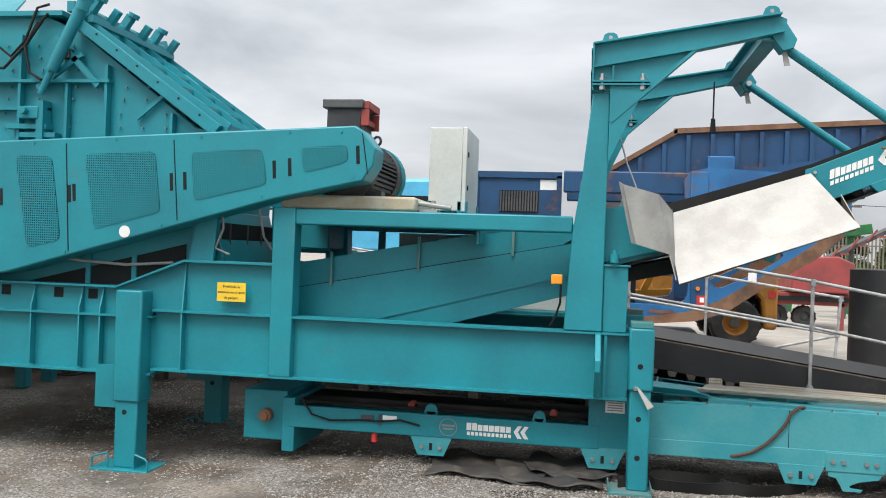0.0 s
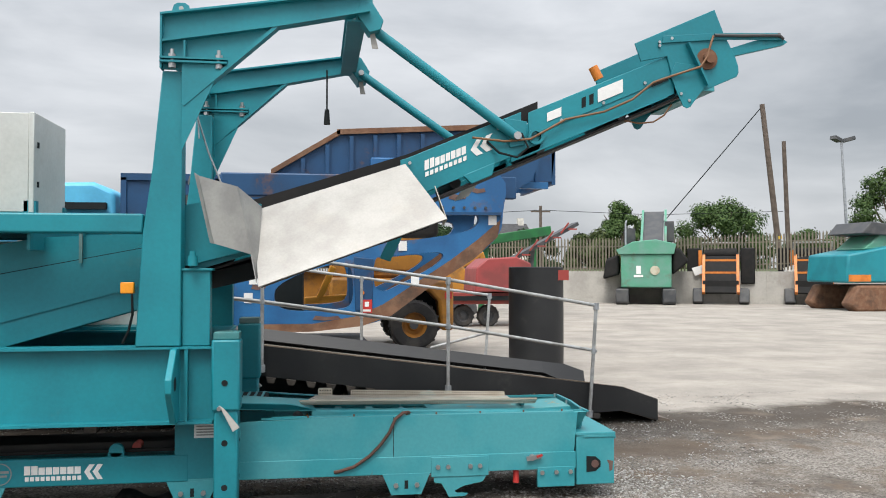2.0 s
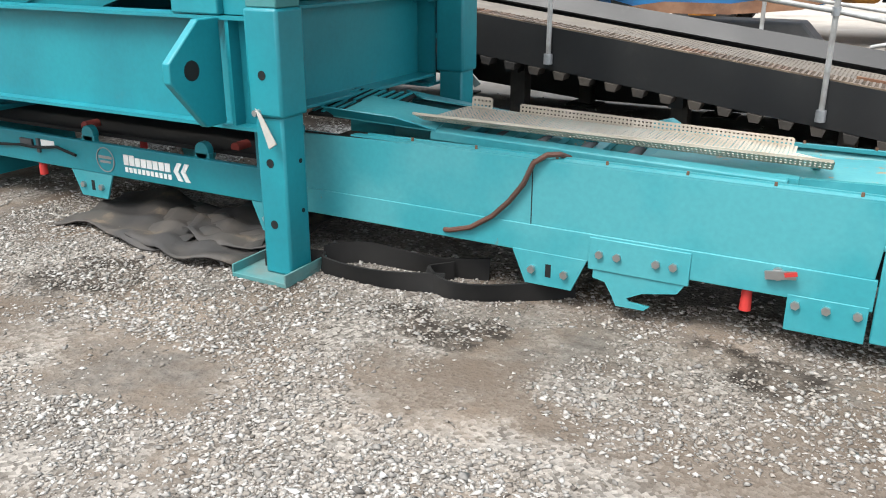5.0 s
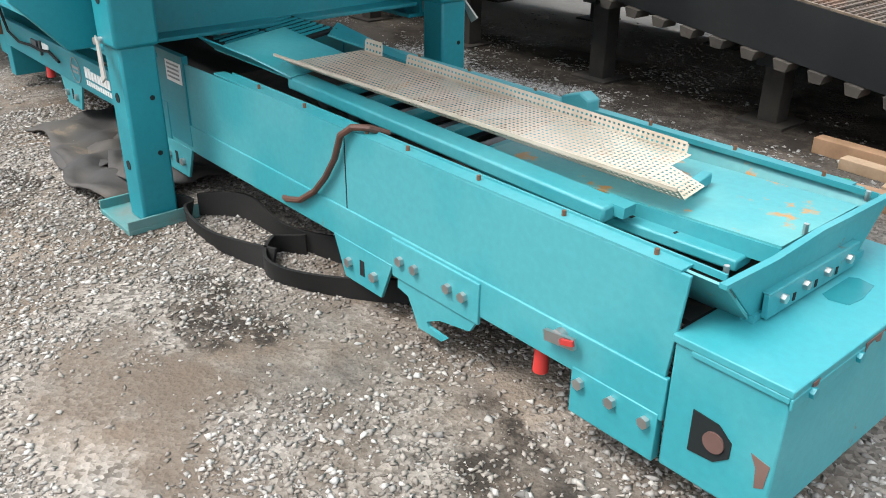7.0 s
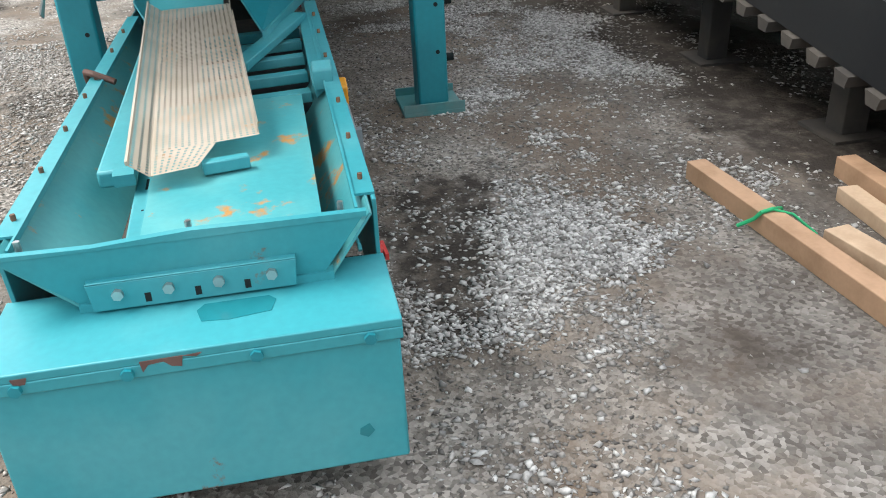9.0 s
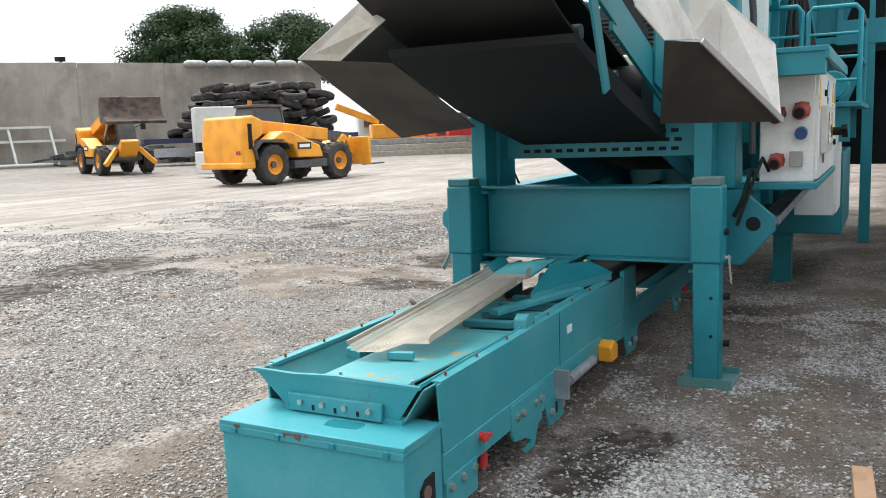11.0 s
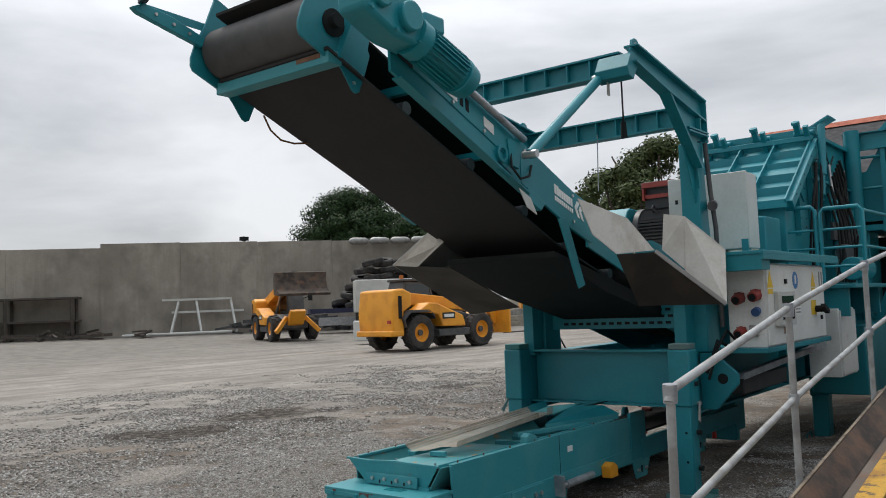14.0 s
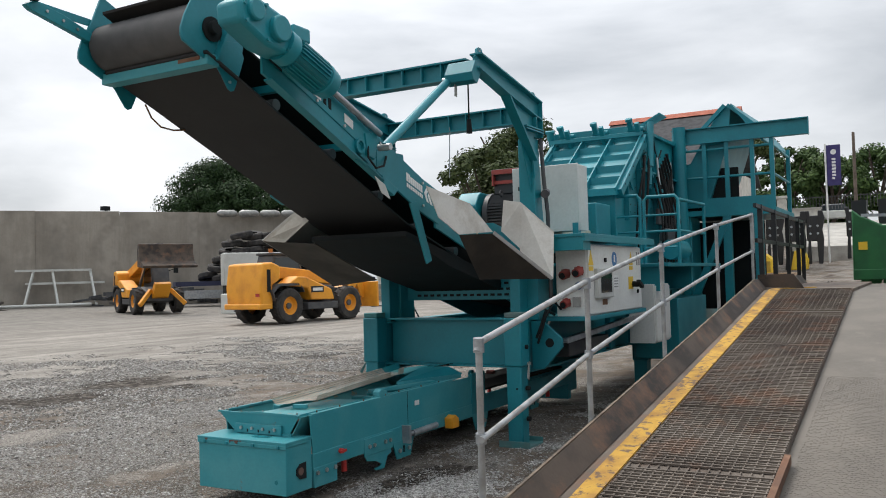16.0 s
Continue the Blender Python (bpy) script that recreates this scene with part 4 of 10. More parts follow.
part("hose", Geo().tube([(-4.2, 7.74, 3.05), (-3.8, 7.72, 3.02), (-3.6, 7.72, 3.22), (-3.46, 7.72, 3.42), (-3.4, 7.7, 3.46)], 0.012).tube([(-3.5, 7.72, 3.4), (-3.6, 7.7, 3.2), (-3.55, 7.7, 2.98), (-3.44, 7.7, 2.92)], 0.012), BLACK_RUBBER, crusher, "black hydraulic hose")
part("bracket", Geo().box(-3.75, -3.38, 7.70, 7.79, 2.52, 2.56).box(-3.62, -3.3, 7.70, 7.79, 2.45, 2.49).box(-3.46, -3.40, 7.68, 7.8, 2.3, 2.75), TEAL, crusher)
part("top_edge", Geo().box(-5.6, -3.3, 7.74, 9.04, 3.46, 3.50), TEAL, crusher)
part("deflector_plate", Geo().sheet([(-4.6, 8.2, 3.55), (-4.2, 8.2, 3.5), (-4.5, 8.9, 3.95), (-4.9, 8.9, 3.95)], 0.02), TEAL, crusher)
drive = thing("rear_lower_body", (-3.4, 8.3, 1.1), "dark teal lower crusher body between the chassis beams", "machine body")
part("lower_body", Geo().prism([(-5.2, 0.75), (-2.2, 0.75), (-1.75, 1.3), (-1.9, 1.9), (-5.2, 1.9)], 7.72, 8.9), TEAL, drive, bevel=0.01)
# Dark sheets put the shaded space under the guard onto the body faces.
part("shade_sheet", Geo().box(-1.853, -1.842, 7.76, 8.86, 1.34, 1.80), DARK, drive, "dark sheet for the shaded interior on the body end")
part("shade_sheet", Geo().prism([(-3.7, 1.06), (-2.5, 1.30), (-2.12, 1.36), (-2.12, 1.62), (-3.7, 1.22)], 7.706, 7.716), DARK, drive, "dark sheet for the shaded interior on the body side")
for x in (-2.95, -2.55):
    part("body_side_rib", Geo().box(x - 0.02, x + 0.02, 7.69, 7.712, 1.15, 1.52), TEAL, drive)
for y in (7.9, 8.25, 8.55):
    part("body_end_bar", Geo().box(-1.842, -1.832, y - 0.008, y + 0.008, 1.34, 1.80), SHEET_DIRT_SHADE, drive)
part("brace", Geo().prism([(-2.05, 1.48), (-1.85, 1.5), (-1.80, 2.1), (-1.95, 2.1)], 7.62, 7.66), TEAL, drive)
part("pipe", Geo().tube([(-3.6, 7.66, 1.52), (-3.0, 7.66, 1.46), (-2.6, 7.66, 1.44), (-2.2, 7.66, 1.47)], 0.012), SHEET_GREY, drive, "grey cable")
part("cable", Geo().tube([(-1.8, 7.66, 1.92), (-1.78, 7.64, 1.75), (-1.84, 7.64, 1.6), (-1.72, 7.64, 1.55)], 0.01), SHEET_GREY, drive, "hanging grey cable")
part("cable", Geo().tube([(-1.6, 7.9, 1.92), (-1.55, 7.9, 1.7), (-1.48, 7.9, 1.6)], 0.01), SHEET_GREY, drive, "hanging grey cable")

tall_cab = thing("switch_cabinet", (-0.16, 8.8, 1.95), "tall light grey steel switch cabinet", "cabinet")
part("cabinet_body", Geo().box(-0.33, -0.05, 8.46, 9.19, 1.98, 2.68), CABINET, tall_cab, bevel=0.006)
part("cabinet_door", Geo().box(-0.048, -0.012, 8.45, 9.20, 1.975, 2.685), CABINET, tall_cab, bevel=0.006)
part("lock", Geo().box(-0.013, -0.004, 8.52, 8.545, 2.44, 2.48).box(-0.013, -0.004, 8.52, 8.545, 2.16, 2.20), DARK, tall_cab, "black quarter-turn lock")
for x0, x1, y0 in ((-0.34, -0.30, 8.46), (-0.08, 0.0, 8.46), (-0.08, 0.0, 9.13)):
    part("cabinet_foot", Geo().box(x0, x1, y0, y0 + 0.06, 1.92, 2.06), TEAL, tall_cab, "teal foot bracket")
deck = thing("cross_deck", (-0.6, 8.3, 1.9), "teal deck plate across the chassis rails", "deck")
part("deck_plate", Geo().box(-1.16, 0.2, 7.66, 8.93, 1.86, 1.92), TEAL, deck, bevel=0.004)
part("front_skirt", Geo().box(0.2, 0.22, 7.66, 8.93, 1.70, 1.92), TEAL, deck)

# fittings on the crusher's side plates
for y, sd in ((7.79, -1), (8.985, 1)):
    for k in range(6):
        f = 0.12 + 0.15 * k
        x, z = -3.10 + 1.22 * f, 3.39 - 0.86 * f
        part("edge_hole", Geo().cyl((x, y + sd * 0.099, z), (x, y + sd * 0.103, z), 0.010, n=10), DARK, crusher, "dark bolt hole")
    part("ram_bracket", Geo().box(-3.62, -3.44, min(y, y + sd * 0.12), max(y, y + sd * 0.12), 2.60, 2.70), TEAL, crusher, bevel=0.006)
    part("ram_pin", Geo().cyl((-3.55, y, 2.66), (-3.55, y + sd * 0.17, 2.66), 0.03), TEAL, crusher)
    part("latch_bar", Geo().bar((-3.35, y + sd * 0.05, 3.28), (-2.95, y + sd * 0.05, 2.88), 0.03, 0.05), TEAL, crusher)
    part("latch_bar", Geo().bar((-3.5, y + sd * 0.05, 2.86), (-3.1, y + sd * 0.05, 3.14), 0.03, 0.04), TEAL, crusher)
    part("latch_block", Geo().box(-3.32, -3.20, min(y + sd * 0.02, y + sd * 0.09), max(y + sd * 0.02, y + sd * 0.09), 3.10, 3.18), DARK_GREY, crusher, "dark latch block", bevel=0.005)
    part("side_rib", Geo().box(-3.25, -3.225, min(y, y + sd * 0.05), max(y, y + sd * 0.05), 2.3, 2.9), TEAL, crusher)
    part("cover_strap", Geo().bar((-2.62, y + sd * 0.02, 2.62), (-2.40, y + sd * 0.02, 2.80), 0.02, 0.03), TEAL, crusher)
    part("hose", Geo().tube([(-4.0, y + sd * 0.05, 3.30), (-3.75, y + sd * 0.06, 3.12), (-3.62, y + sd * 0.06, 3.25), (-3.52, y + sd * 0.06, 3.52), (-3.42, y + sd * 0.05, 3.55)], 0.011), BLACK_RUBBER, crusher, "black hydraulic hose")
for k in range(5):
    x = -3.75 - 0.1 * k
    part("hose", Geo().tube([(x, 9.08, 1.75), (x + 0.08, 9.14, 2.2), (x - 0.05, 9.12, 2.6 + 0.1 * k), (x + 0.12, 9.1, 3.0 + 0.06 * k)], 0.018), BLACK_RUBBER, crusher, "black hydraulic hose")
part("valve_bank", Geo().box(-4.4, -3.9, 9.0, 9.16, 2.0, 2.3), DARK_GREY, crusher, "dark valve bank", bevel=0.008)
part("filter_can", Geo().cyl((-3.55, 9.14, 1.75), (-3.55, 9.14, 2.05), 0.06), CABINET, crusher, "white filter can", bevel=0.008)
part("gauge_panel", Geo().box(-3.62, -3.34, 9.10, 9.14, 2.18, 2.40), DARK_GREY, crusher, "dark gauge panel", bevel=0.004)

# ---- gantry and struts ----
gantry = thing("lifting_gantry", (1.1, 8.3, 2.8), "teal welded gantry frame bolted on the chassis posts", "gantry")
ARM = [(1.005, 2.81), (1.005, 3.14), (2.24, 3.335), (2.30, 3.31), (2.30, 3.22), (1.72, 3.10), (1.16, 2.62), (1.13, 2.42), (1.13, 2.81)]
for side, yo in ((-1, 7.55), (1, mirror(7.55) + 0.08)):
    web = yo
    part("arm_web", Geo().prism(ARM, web - 0.007, web + 0.007), TEAL, gantry)
    part("arm_top_flange", Geo().prism([(1.0, 3.135), (1.0, 3.15), (2.26, 3.348), (2.26, 3.333)], web - 0.055, web + 0.055), TEAL, gantry, bevel=0.002)
    part("arm_bottom_flange", Geo().prism([(1.01, 2.972), (1.01, 2.985), (1.70, 3.108), (2.28, 3.228), (2.28, 3.214), (1.71, 3.094)], web - 0.05, web + 0.05), TEAL, gantry)
    part("gusset_flange", Geo().prism([(1.72, 3.10), (1.70, 3.108), (1.125, 2.60), (1.145, 2.58)], web - 0.045, web + 0.045), TEAL, gantry)
    part("mount_flange", Geo().box(1.0, 1.40, web - 0.06, web + 0.06, 2.868, 2.88).box(1.0, 1.40, web - 0.06, web + 0.06, 2.845, 2.857), TEAL, gantry)
    part("rib", Geo().box(1.14, 1.152, web - 0.05, web + 0.05, 2.88, 2.985).box(1.0, 1.012, web - 0.05, web + 0.05, 2.81, 3.14), TEAL, gantry)
    for x in (1.07, 1.35):
        part("mount_bolt", Geo().cyl((x, web - 0.03, 2.82), (x, web - 0.03, 2.93), 0.013).cyl((x, web - 0.03, 2.815), (x, web - 0.03, 2.845), 0.024, n=6).cyl((x, web - 0.03, 2.88), (x, web - 0.03, 2.90), 0.024, n=6), STEEL, gantry, "bright steel bolt with nuts")
    part("post_plate", Geo().prism([(1.13, 2.30), (1.13, 2.86), (1.38, 2.86)], web - 0.04, web - 0.03), TEAL, gantry)
    for x in (1.12, 2.2):
        z = 3.16 if x < 2 else 3.335
        part("lifting_eye", Geo().prism([(x - 0.06, z), (x + 0.06, z), (x + 0.045, z + 0.05), (x + 0.02, z + 0.065), (x - 0.02, z + 0.065), (x - 0.045, z + 0.05)], web - 0.01, web + 0.01), TEAL, gantry)
        part("eye_hole", Geo().cyl((x, web - 0.012, z + 0.03), (x, web + 0.012, z + 0.03), 0.014), SHEET_WHITE, gantry)
    lug_y = 7.66 if side < 0 else 8.97
    part("strut_lug", Geo().prism([(2.22, 3.30), (2.30, 3.28), (2.37, 3.17), (2.35, 3.11), (2.28, 3.09), (2.2, 3.2)], min(web, lug_y) - 0.01, max(web, lug_y) + 0.02), TEAL, gantry, bevel=0.004)
    st = part("strut", Geo().cyl((2.30, lug_y, 3.15), (3.28, 7.72 if side < 0 else 8.96, 2.475), 0.034, n=16), TEAL, gantry)
    part("strut_pin", Geo().cyl((2.30, lug_y - 0.06, 3.15), (2.30, lug_y + 0.06, 3.15), 0.022).cyl((3.28, (7.72 if side < 0 else 8.96) - 0.05, 2.475), (3.28, (7.72 if side < 0 else 8.96) + 0.05, 2.475), 0.026), STEEL, st, "steel pivot pin")
    part("pin_flag", Geo().sheet([(2.28, lug_y + side * 0.055, 3.13), (2.31, lug_y + side * 0.055, 3.13), (2.34, lug_y + side * 0.065, 3.0), (2.30, lug_y + side * 0.065, 3.0)], 0.006), SHEET_WHITE, st, "pale pin flag")
for x, z0, z1 in ((2.20, 3.16, 3.32), (1.05, 2.95, 3.12)):
    g = Geo().prism([(x - 0.06, z0), (x + 0.06, z0), (x + 0.06, z0 + 0.014), (x + 0.007, z0 + 0.014), (x + 0.007, z1 - 0.014), (x + 0.06, z1 - 0.014), (x + 0.06, z1), (x - 0.06, z1), (x - 0.06, z1 - 0.014), (x - 0.007, z1 - 0.014), (x - 0.007, z0 + 0.014), (x - 0.06, z0 + 0.014)], 7.56, 9.10)
    part("cross_beam", g, TEAL, gantry)
    for k in range(7):
        y = 7.72 + k * 0.19
        part("beam_stiffener", Geo().box(x + 0.008, x + 0.055, y - 0.005, y + 0.005, z0 + 0.014, z1 - 0.014), TEAL, gantry)
part("hanging_pendant", Geo().tube([(2.03, 9.0, 3.18), (2.03, 9.0, 2.86)], 0.007).cyl((2.03, 9.0, 2.86), (2.03, 9.0, 2.74), 0.018, 0.026), DARK, gantry, "black hanging control pendant")
part("chain", Geo().tube([(1.2, 7.68, 2.55), (1.27, 7.7, 2.32), (1.36, 7.72, 2.1)], 0.006), GALV, gantry, "thin galvanised chain")
part("chain", Geo().tube([(1.1, 8.3, 3.0), (1.13, 8.3, 2.5)], 0.005), GALV, gantry, "thin galvanised chain")
part("front_cable", Geo().tube([(1.0, mirror(7.45), 2.8), (1.02, mirror(7.42), 2.4), (1.0, mirror(7.4), 2.1), (0.98, mirror(7.4), 1.3)], 0.02).cyl((0.93, mirror(7.44), 2.3), (1.1, mirror(7.38), 2.27), 0.04), DARK_GREY, gantry, "grey cable conduit with a black gland")

# ---- discharge conveyor ----
conv = thing("discharge_conveyor", (2.9, 8.35, 2.0), "teal hinged discharge belt conveyor rising from the plant", "conveyor")
KX, KZ = 2.55, 2.30          # hinge on the belt's upper line
S1, S2 = 0.315, 0.425        # slopes below and above the hinge


def top_z(x):
    return KZ + (x - KX) * (S1 if x < KX else S2)


def strip(x0, x1, d0, d1, y0, y1):
    """A strip that follows the belt line from x0 to x1, between d0 and d1 below it."""
    xs = [x0] + ([KX] if x0 < KX < x1 else []) + [x1]
    return Geo().prism([(x, top_z(x) - d0) for x in xs] + [(x, top_z(x) - d1) for x in xs[::-1]], y0, y1)


part("belt_top", strip(0.9, 4.80, 0.0, 0.016, 7.86, 8.58), BLACK_RUBBER, conv, "black rubber belt")
part("belt_return", strip(1.2, 4.72, 0.315, 0.331, 7.775, 8.67), BELT_GREY, conv, "black rubber return belt")
part("skirt_rubber", strip(1.5, 3.45, -0.05, 0.05, 7.80, 7.815), BLACK_RUBBER, conv, "black rubber skirt")
part("skirt_rubber", strip(1.5, 3.45, -0.05, 0.05, 8.765, 8.78), BLACK_RUBBER, conv, "black rubber skirt")
for side, y, hy in ((-1, 7.76, 7.736), (1, 8.82, 8.63)):
    lo, hi = y - 0.01, y + 0.01
    px0, px1 = (2.50, 3.32) if side < 0 else (2.30, 3.20)
    part("name_plate_panel", strip(px0, px1, -0.02, 0.26, lo + side * 0.005, hi + side * 0.005), TEAL, conv, bevel=0.003)
    part("lower_rail", strip(1.15, px0 + 0.05, 0.10, 0.30, lo, hi), TEAL, conv)
    part("upper_rail", strip(px1 - 0.07, 4.42, 0.16, 0.29, lo, hi), TEAL, conv, bevel=0.003)
    part("rail_flange", strip(px1 - 0.07, 4.36, 0.285, 0.295, y - 0.035, y + 0.035), TEAL, conv)
    part("upper_panel", strip(px1 + 0.05, 4.48, 0.005, 0.17, y + side * 0.012 - 0.005, y + side * 0.012 + 0.005), TEAL, conv, bevel=0.003)
    part("panel_slot", strip(4.25, 4.37, 0.155, 0.178, y + side * 0.018 - 0.002, y + side * 0.018 + 0.002), DARK, conv, "dark slot in the panel")
    for x in (3.745, 3.80):
        part("panel_slot", strip(x, x + 0.03, 0.055, 0.125, y + side * 0.018 - 0.002, y + side * 0.018 + 0.002), DARK, conv, "dark slot in the panel")
    part("head_plate", Geo().prism([(4.168, 3.02), (4.125, 3.143), (4.713, 3.404), (4.782, 3.233), (4.86, 3.09), (4.888, 3.01), (4.89, 2.965), (4.875, 2.935), (4.645, 2.835), (4.40, 2.90), (4.36, 3.06)], hy - 0.008, hy + 0.008), TEAL, conv, bevel=0.003)
    part("scraper_lug", Geo().prism([(4.38, 2.93), (4.429, 2.802), (4.472, 2.712), (4.50, 2.70), (4.526, 2.712), (4.596, 2.807), (4.646, 2.862), (4.60, 3.0), (4.42, 3.02)], hy + side * 0.012 - 0.004, hy + side * 0.012 + 0.004), TEAL, conv, bevel=0.002)
    each_bolt("head_bolt", [(x, hy + side * 0.012, z) for x, z in ((4.30, 3.13), (4.30, 3.155), (4.39, 3.185), (4.455, 2.80), (4.515, 2.755))], (0, side, 0), 0.011, 0.012, STEEL, conv, "bolt head")
    part("head_rib", Geo().bar((4.501, hy + side * 0.03, 3.154), (4.646, hy + side * 0.03, 2.862), 0.05, 0.016), TEAL, conv)
    part("bearing", Geo().cyl((4.65, hy + side * 0.008, 3.05), (4.65, hy + side * 0.022, 3.05), 0.075, n=18).cyl((4.655, hy + side * 0.02, 3.055), (4.655, hy + side * 0.06, 3.055), 0.040, n=18), RUST if side < 0 else DARK, conv, "rusty shaft bearing")
    part("pivot_lug", Geo().prism([(3.20, 2.60), (3.36, 2.58), (3.34, 2.42), (3.24, 2.40)], y - 0.03, y + 0.03), TEAL, conv, bevel=0.004)
    if side > 0:
        part("hanger", Geo().prism([(2.66, 2.131), (2.764, 2.11), (2.723, 2.038), (2.526, 1.639), (2.443, 1.665)], hi, hi + 0.012), TEAL, conv)
    part("lower_bracket", Geo().prism([(2.92, top_z(2.92) - 0.25), (3.14, top_z(3.14) - 0.25), (3.12, top_z(3.12) - 0.33), (2.98, top_z(2.98) - 0.33)], y - 0.02, y + 0.02), TEAL, conv, bevel=0.004)
    part("idler_bracket", Geo().prism([(3.30, top_z(3.3) - 0.25), (3.46, top_z(3.46) - 0.25), (3.44, top_z(3.44) - 0.30), (3.32, top_z(3.32) - 0.30)], lo, hi), TEAL, conv)
    each_bolt("bolt_row", [(x, y + side * 0.017, top_z(x) - d) for x, d in ((2.56, 0.02), (2.56, 0.2), (3.16, 0.03), (3.9, 0.15), (4.2, 0.13), (3.6, 0.15))], (0, side, 0), 0.012, 0.010, STEEL, conv, "bolt head")
    # pale name board: plain bars and an arrow stand in for the maker's mark
    yy = y + side * 0.0175
    face = Geo()

    def on(u, v):
        if side > 0:
            return (2.80 - u * 0.80, yy, 2.235 - u * 0.80 * 0.33 + v)
        return (2.66 + u * 0.94, yy, top_z(2.66) - 0.16 + u * 0.94 * S2 + v)
    for k in range(8):
        face.sheet([on(k * 0.038, 0.05), on(k * 0.038 + 0.031, 0.05), on(k * 0.038 + 0.031, 0.115 if k < 2 else 0.104), on(k * 0.038, 0.115 if k < 2 else 0.104)], 0.003)
    for k in range(9):
        face.sheet([on(0.005 + k * 0.034, 0.005), on(0.029 + k * 0.034, 0.005), on(0.029 + k * 0.034, 0.035), on(0.005 + k * 0.034, 0.035)], 0.003)
    for a in (0.33, 0.40):
        face.sheet([on(a, 0.06), on(a + 0.045, 0.115), on(a + 0.09, 0.115), on(a + 0.045, 0.06)], 0.003)
        face.sheet([on(a + 0.045, 0.06), on(a, 0.06), on(a + 0.045, 0.005), on(a + 0.09, 0.005)], 0.003)
    tagged(part("name_mark", face, WHITE, conv, "white printed bars and double arrow"), kind="stuff")
    for x0, x1, d0, d1, words in ((3.86, 4.04, 0.04, 0.13, "white label"), (3.50, 3.60, 0.06, 0.12, "small white label")):
        part("label", Geo().sheet([(x, y + side * 0.021, top_z(x) - d) for x, d in ((x0, d0), (x1, d0), (x1, d1), (x0, d1))], 0.004), WHITE, conv, words)
part("head_drum", Geo().cyl((4.68, 7.76, 3.06), (4.68, 8.61, 3.06), 0.150, n=36), DRUM_GREY, conv, "worn grey rubber-lagged drum", bevel=0.01)
part("tail_drum", Geo().cyl((1.2, 7.9, 1.70), (1.2, 8.7, 1.70), 0.15, n=28), BLACK_RUBBER, conv)
part("scraper_bar", Geo().bar((4.66, 7.73, 2.862), (4.66, 8.66, 2.862), 0.10, 0.07), TEAL_WORN, conv, "teal scraper bar with worn orange edge", bevel=0.004)
for x in (3.4, 4.1):
    part("cross_tie", Geo().box(x, x + 0.05, 7.77, 8.81, top_z(x) - 0.20, top_z(x) - 0.15), TEAL, conv)
for k in range(5):
    x = 1.7 + k * 0.6
    part("idler_roller", Geo().cyl((x, 7.94, top_z(x) - 0.275), (x, 8.66, top_z(x) - 0.275), 0.04), DARK_GREY, conv)
part("tip_strip", Geo().prism([(4.32, 3.15), (4.33, 3.20), (4.72, 3.236), (5.18, 3.255), (5.24, 3.20), (5.20, 3.205), (4.75, 3.19)], 7.716, 7.724), TEAL, conv, bevel=0.002)
part("tip_arm", Geo().prism([(4.83, 3.075), (4.81, 3.13), (5.02, 3.20), (5.20, 3.235), (5.27, 3.20), (5.235, 3.175)], 7.735, 7.775), TEAL, conv, "teal arm with bolt holes", bevel=0.003)
each_bolt("arm_bolt", [(x, 7.777, 3.115 + (x - 4.86) * 0.28) for x in (4.92, 5.02, 5.13)], (0, 1, 0), 0.010, 0.006, STEEL, conv, "bolt head")
part("tip_hook", Geo().bar((5.20, 7.75, 3.25), (5.26, 7.90, 3.235), 0.04, 0.03), DARK_GREY, conv, "dark hook at the arm's tip")
part("spray_pipe", Geo().tube([(4.70, 7.708, 3.217), (4.9, 7.706, 3.222), (5.10, 7.706, 3.232), (5.19, 7.708, 3.235), (5.225, 7.72, 3.215)], 0.012), DARK_GREY, conv, "dark spray pipe")
part("orange_cable", Geo().tube([(2.98, 7.718, 2.46), (3.2, 7.718, 2.44), (3.38, 7.718, 2.46), (3.627, 7.718, 2.60), (3.9, 7.718, 2.66), (4.10, 7.716, 2.75), (4.25, 7.71, 2.87), (4.40, 7.706, 2.925), (4.583, 7.68, 2.985), (4.635, 7.68, 3.06), (4.66, 7.69, 3.14), (4.69, 7.702, 3.21)], 0.008), CABLE_ORANGE, conv, "brown-orange cable")
part("pilot_lamp", Geo().cyl((3.89, 7.80, 2.90), (3.845, 7.80, 2.985), 0.034), ORANGE, conv, "orange beacon cap")
gm = part("gear_motor", Geo().prism([(4.50, 2.99), (4.62, 3.08), (4.86, 3.14), (4.97, 3.07), (4.96, 2.96), (4.74, 2.87), (4.55, 2.85)], 8.98, 9.16), TEAL, conv, bevel=0.025, seg=3)
part("gear_case", Geo().cyl((4.66, 8.97, 2.98), (4.66, 9.20, 2.98), 0.075, n=24), TEAL, gm, bevel=0.008)
part("gear_boss", Geo().cyl((4.85, 8.98, 3.04), (4.85, 9.19, 3.04), 0.06, n=20), TEAL, gm, bevel=0.01)
part("drive_shaft", Geo().cyl((4.80, 8.96, 3.02), (4.80, 9.06, 3.02), 0.07, n=20), SHEET_DIRT_SHADE, gm, "rusty drum shaft")
each_bolt("case_bolt", [(4.54, 9.16, 2.96), (4.63, 9.16, 3.05), (4.76, 9.16, 3.09), (4.93, 9.16, 3.06), (4.92, 9.16, 2.97), (4.75, 9.16, 2.90), (4.58, 9.16, 2.88)], (0, 1, 0), 0.012, 0.014, TEAL, gm)
mdir = Vector((-0.925, 0.04, -0.35)).normalized()
m0 = Vector((4.56, 9.09, 2.93))
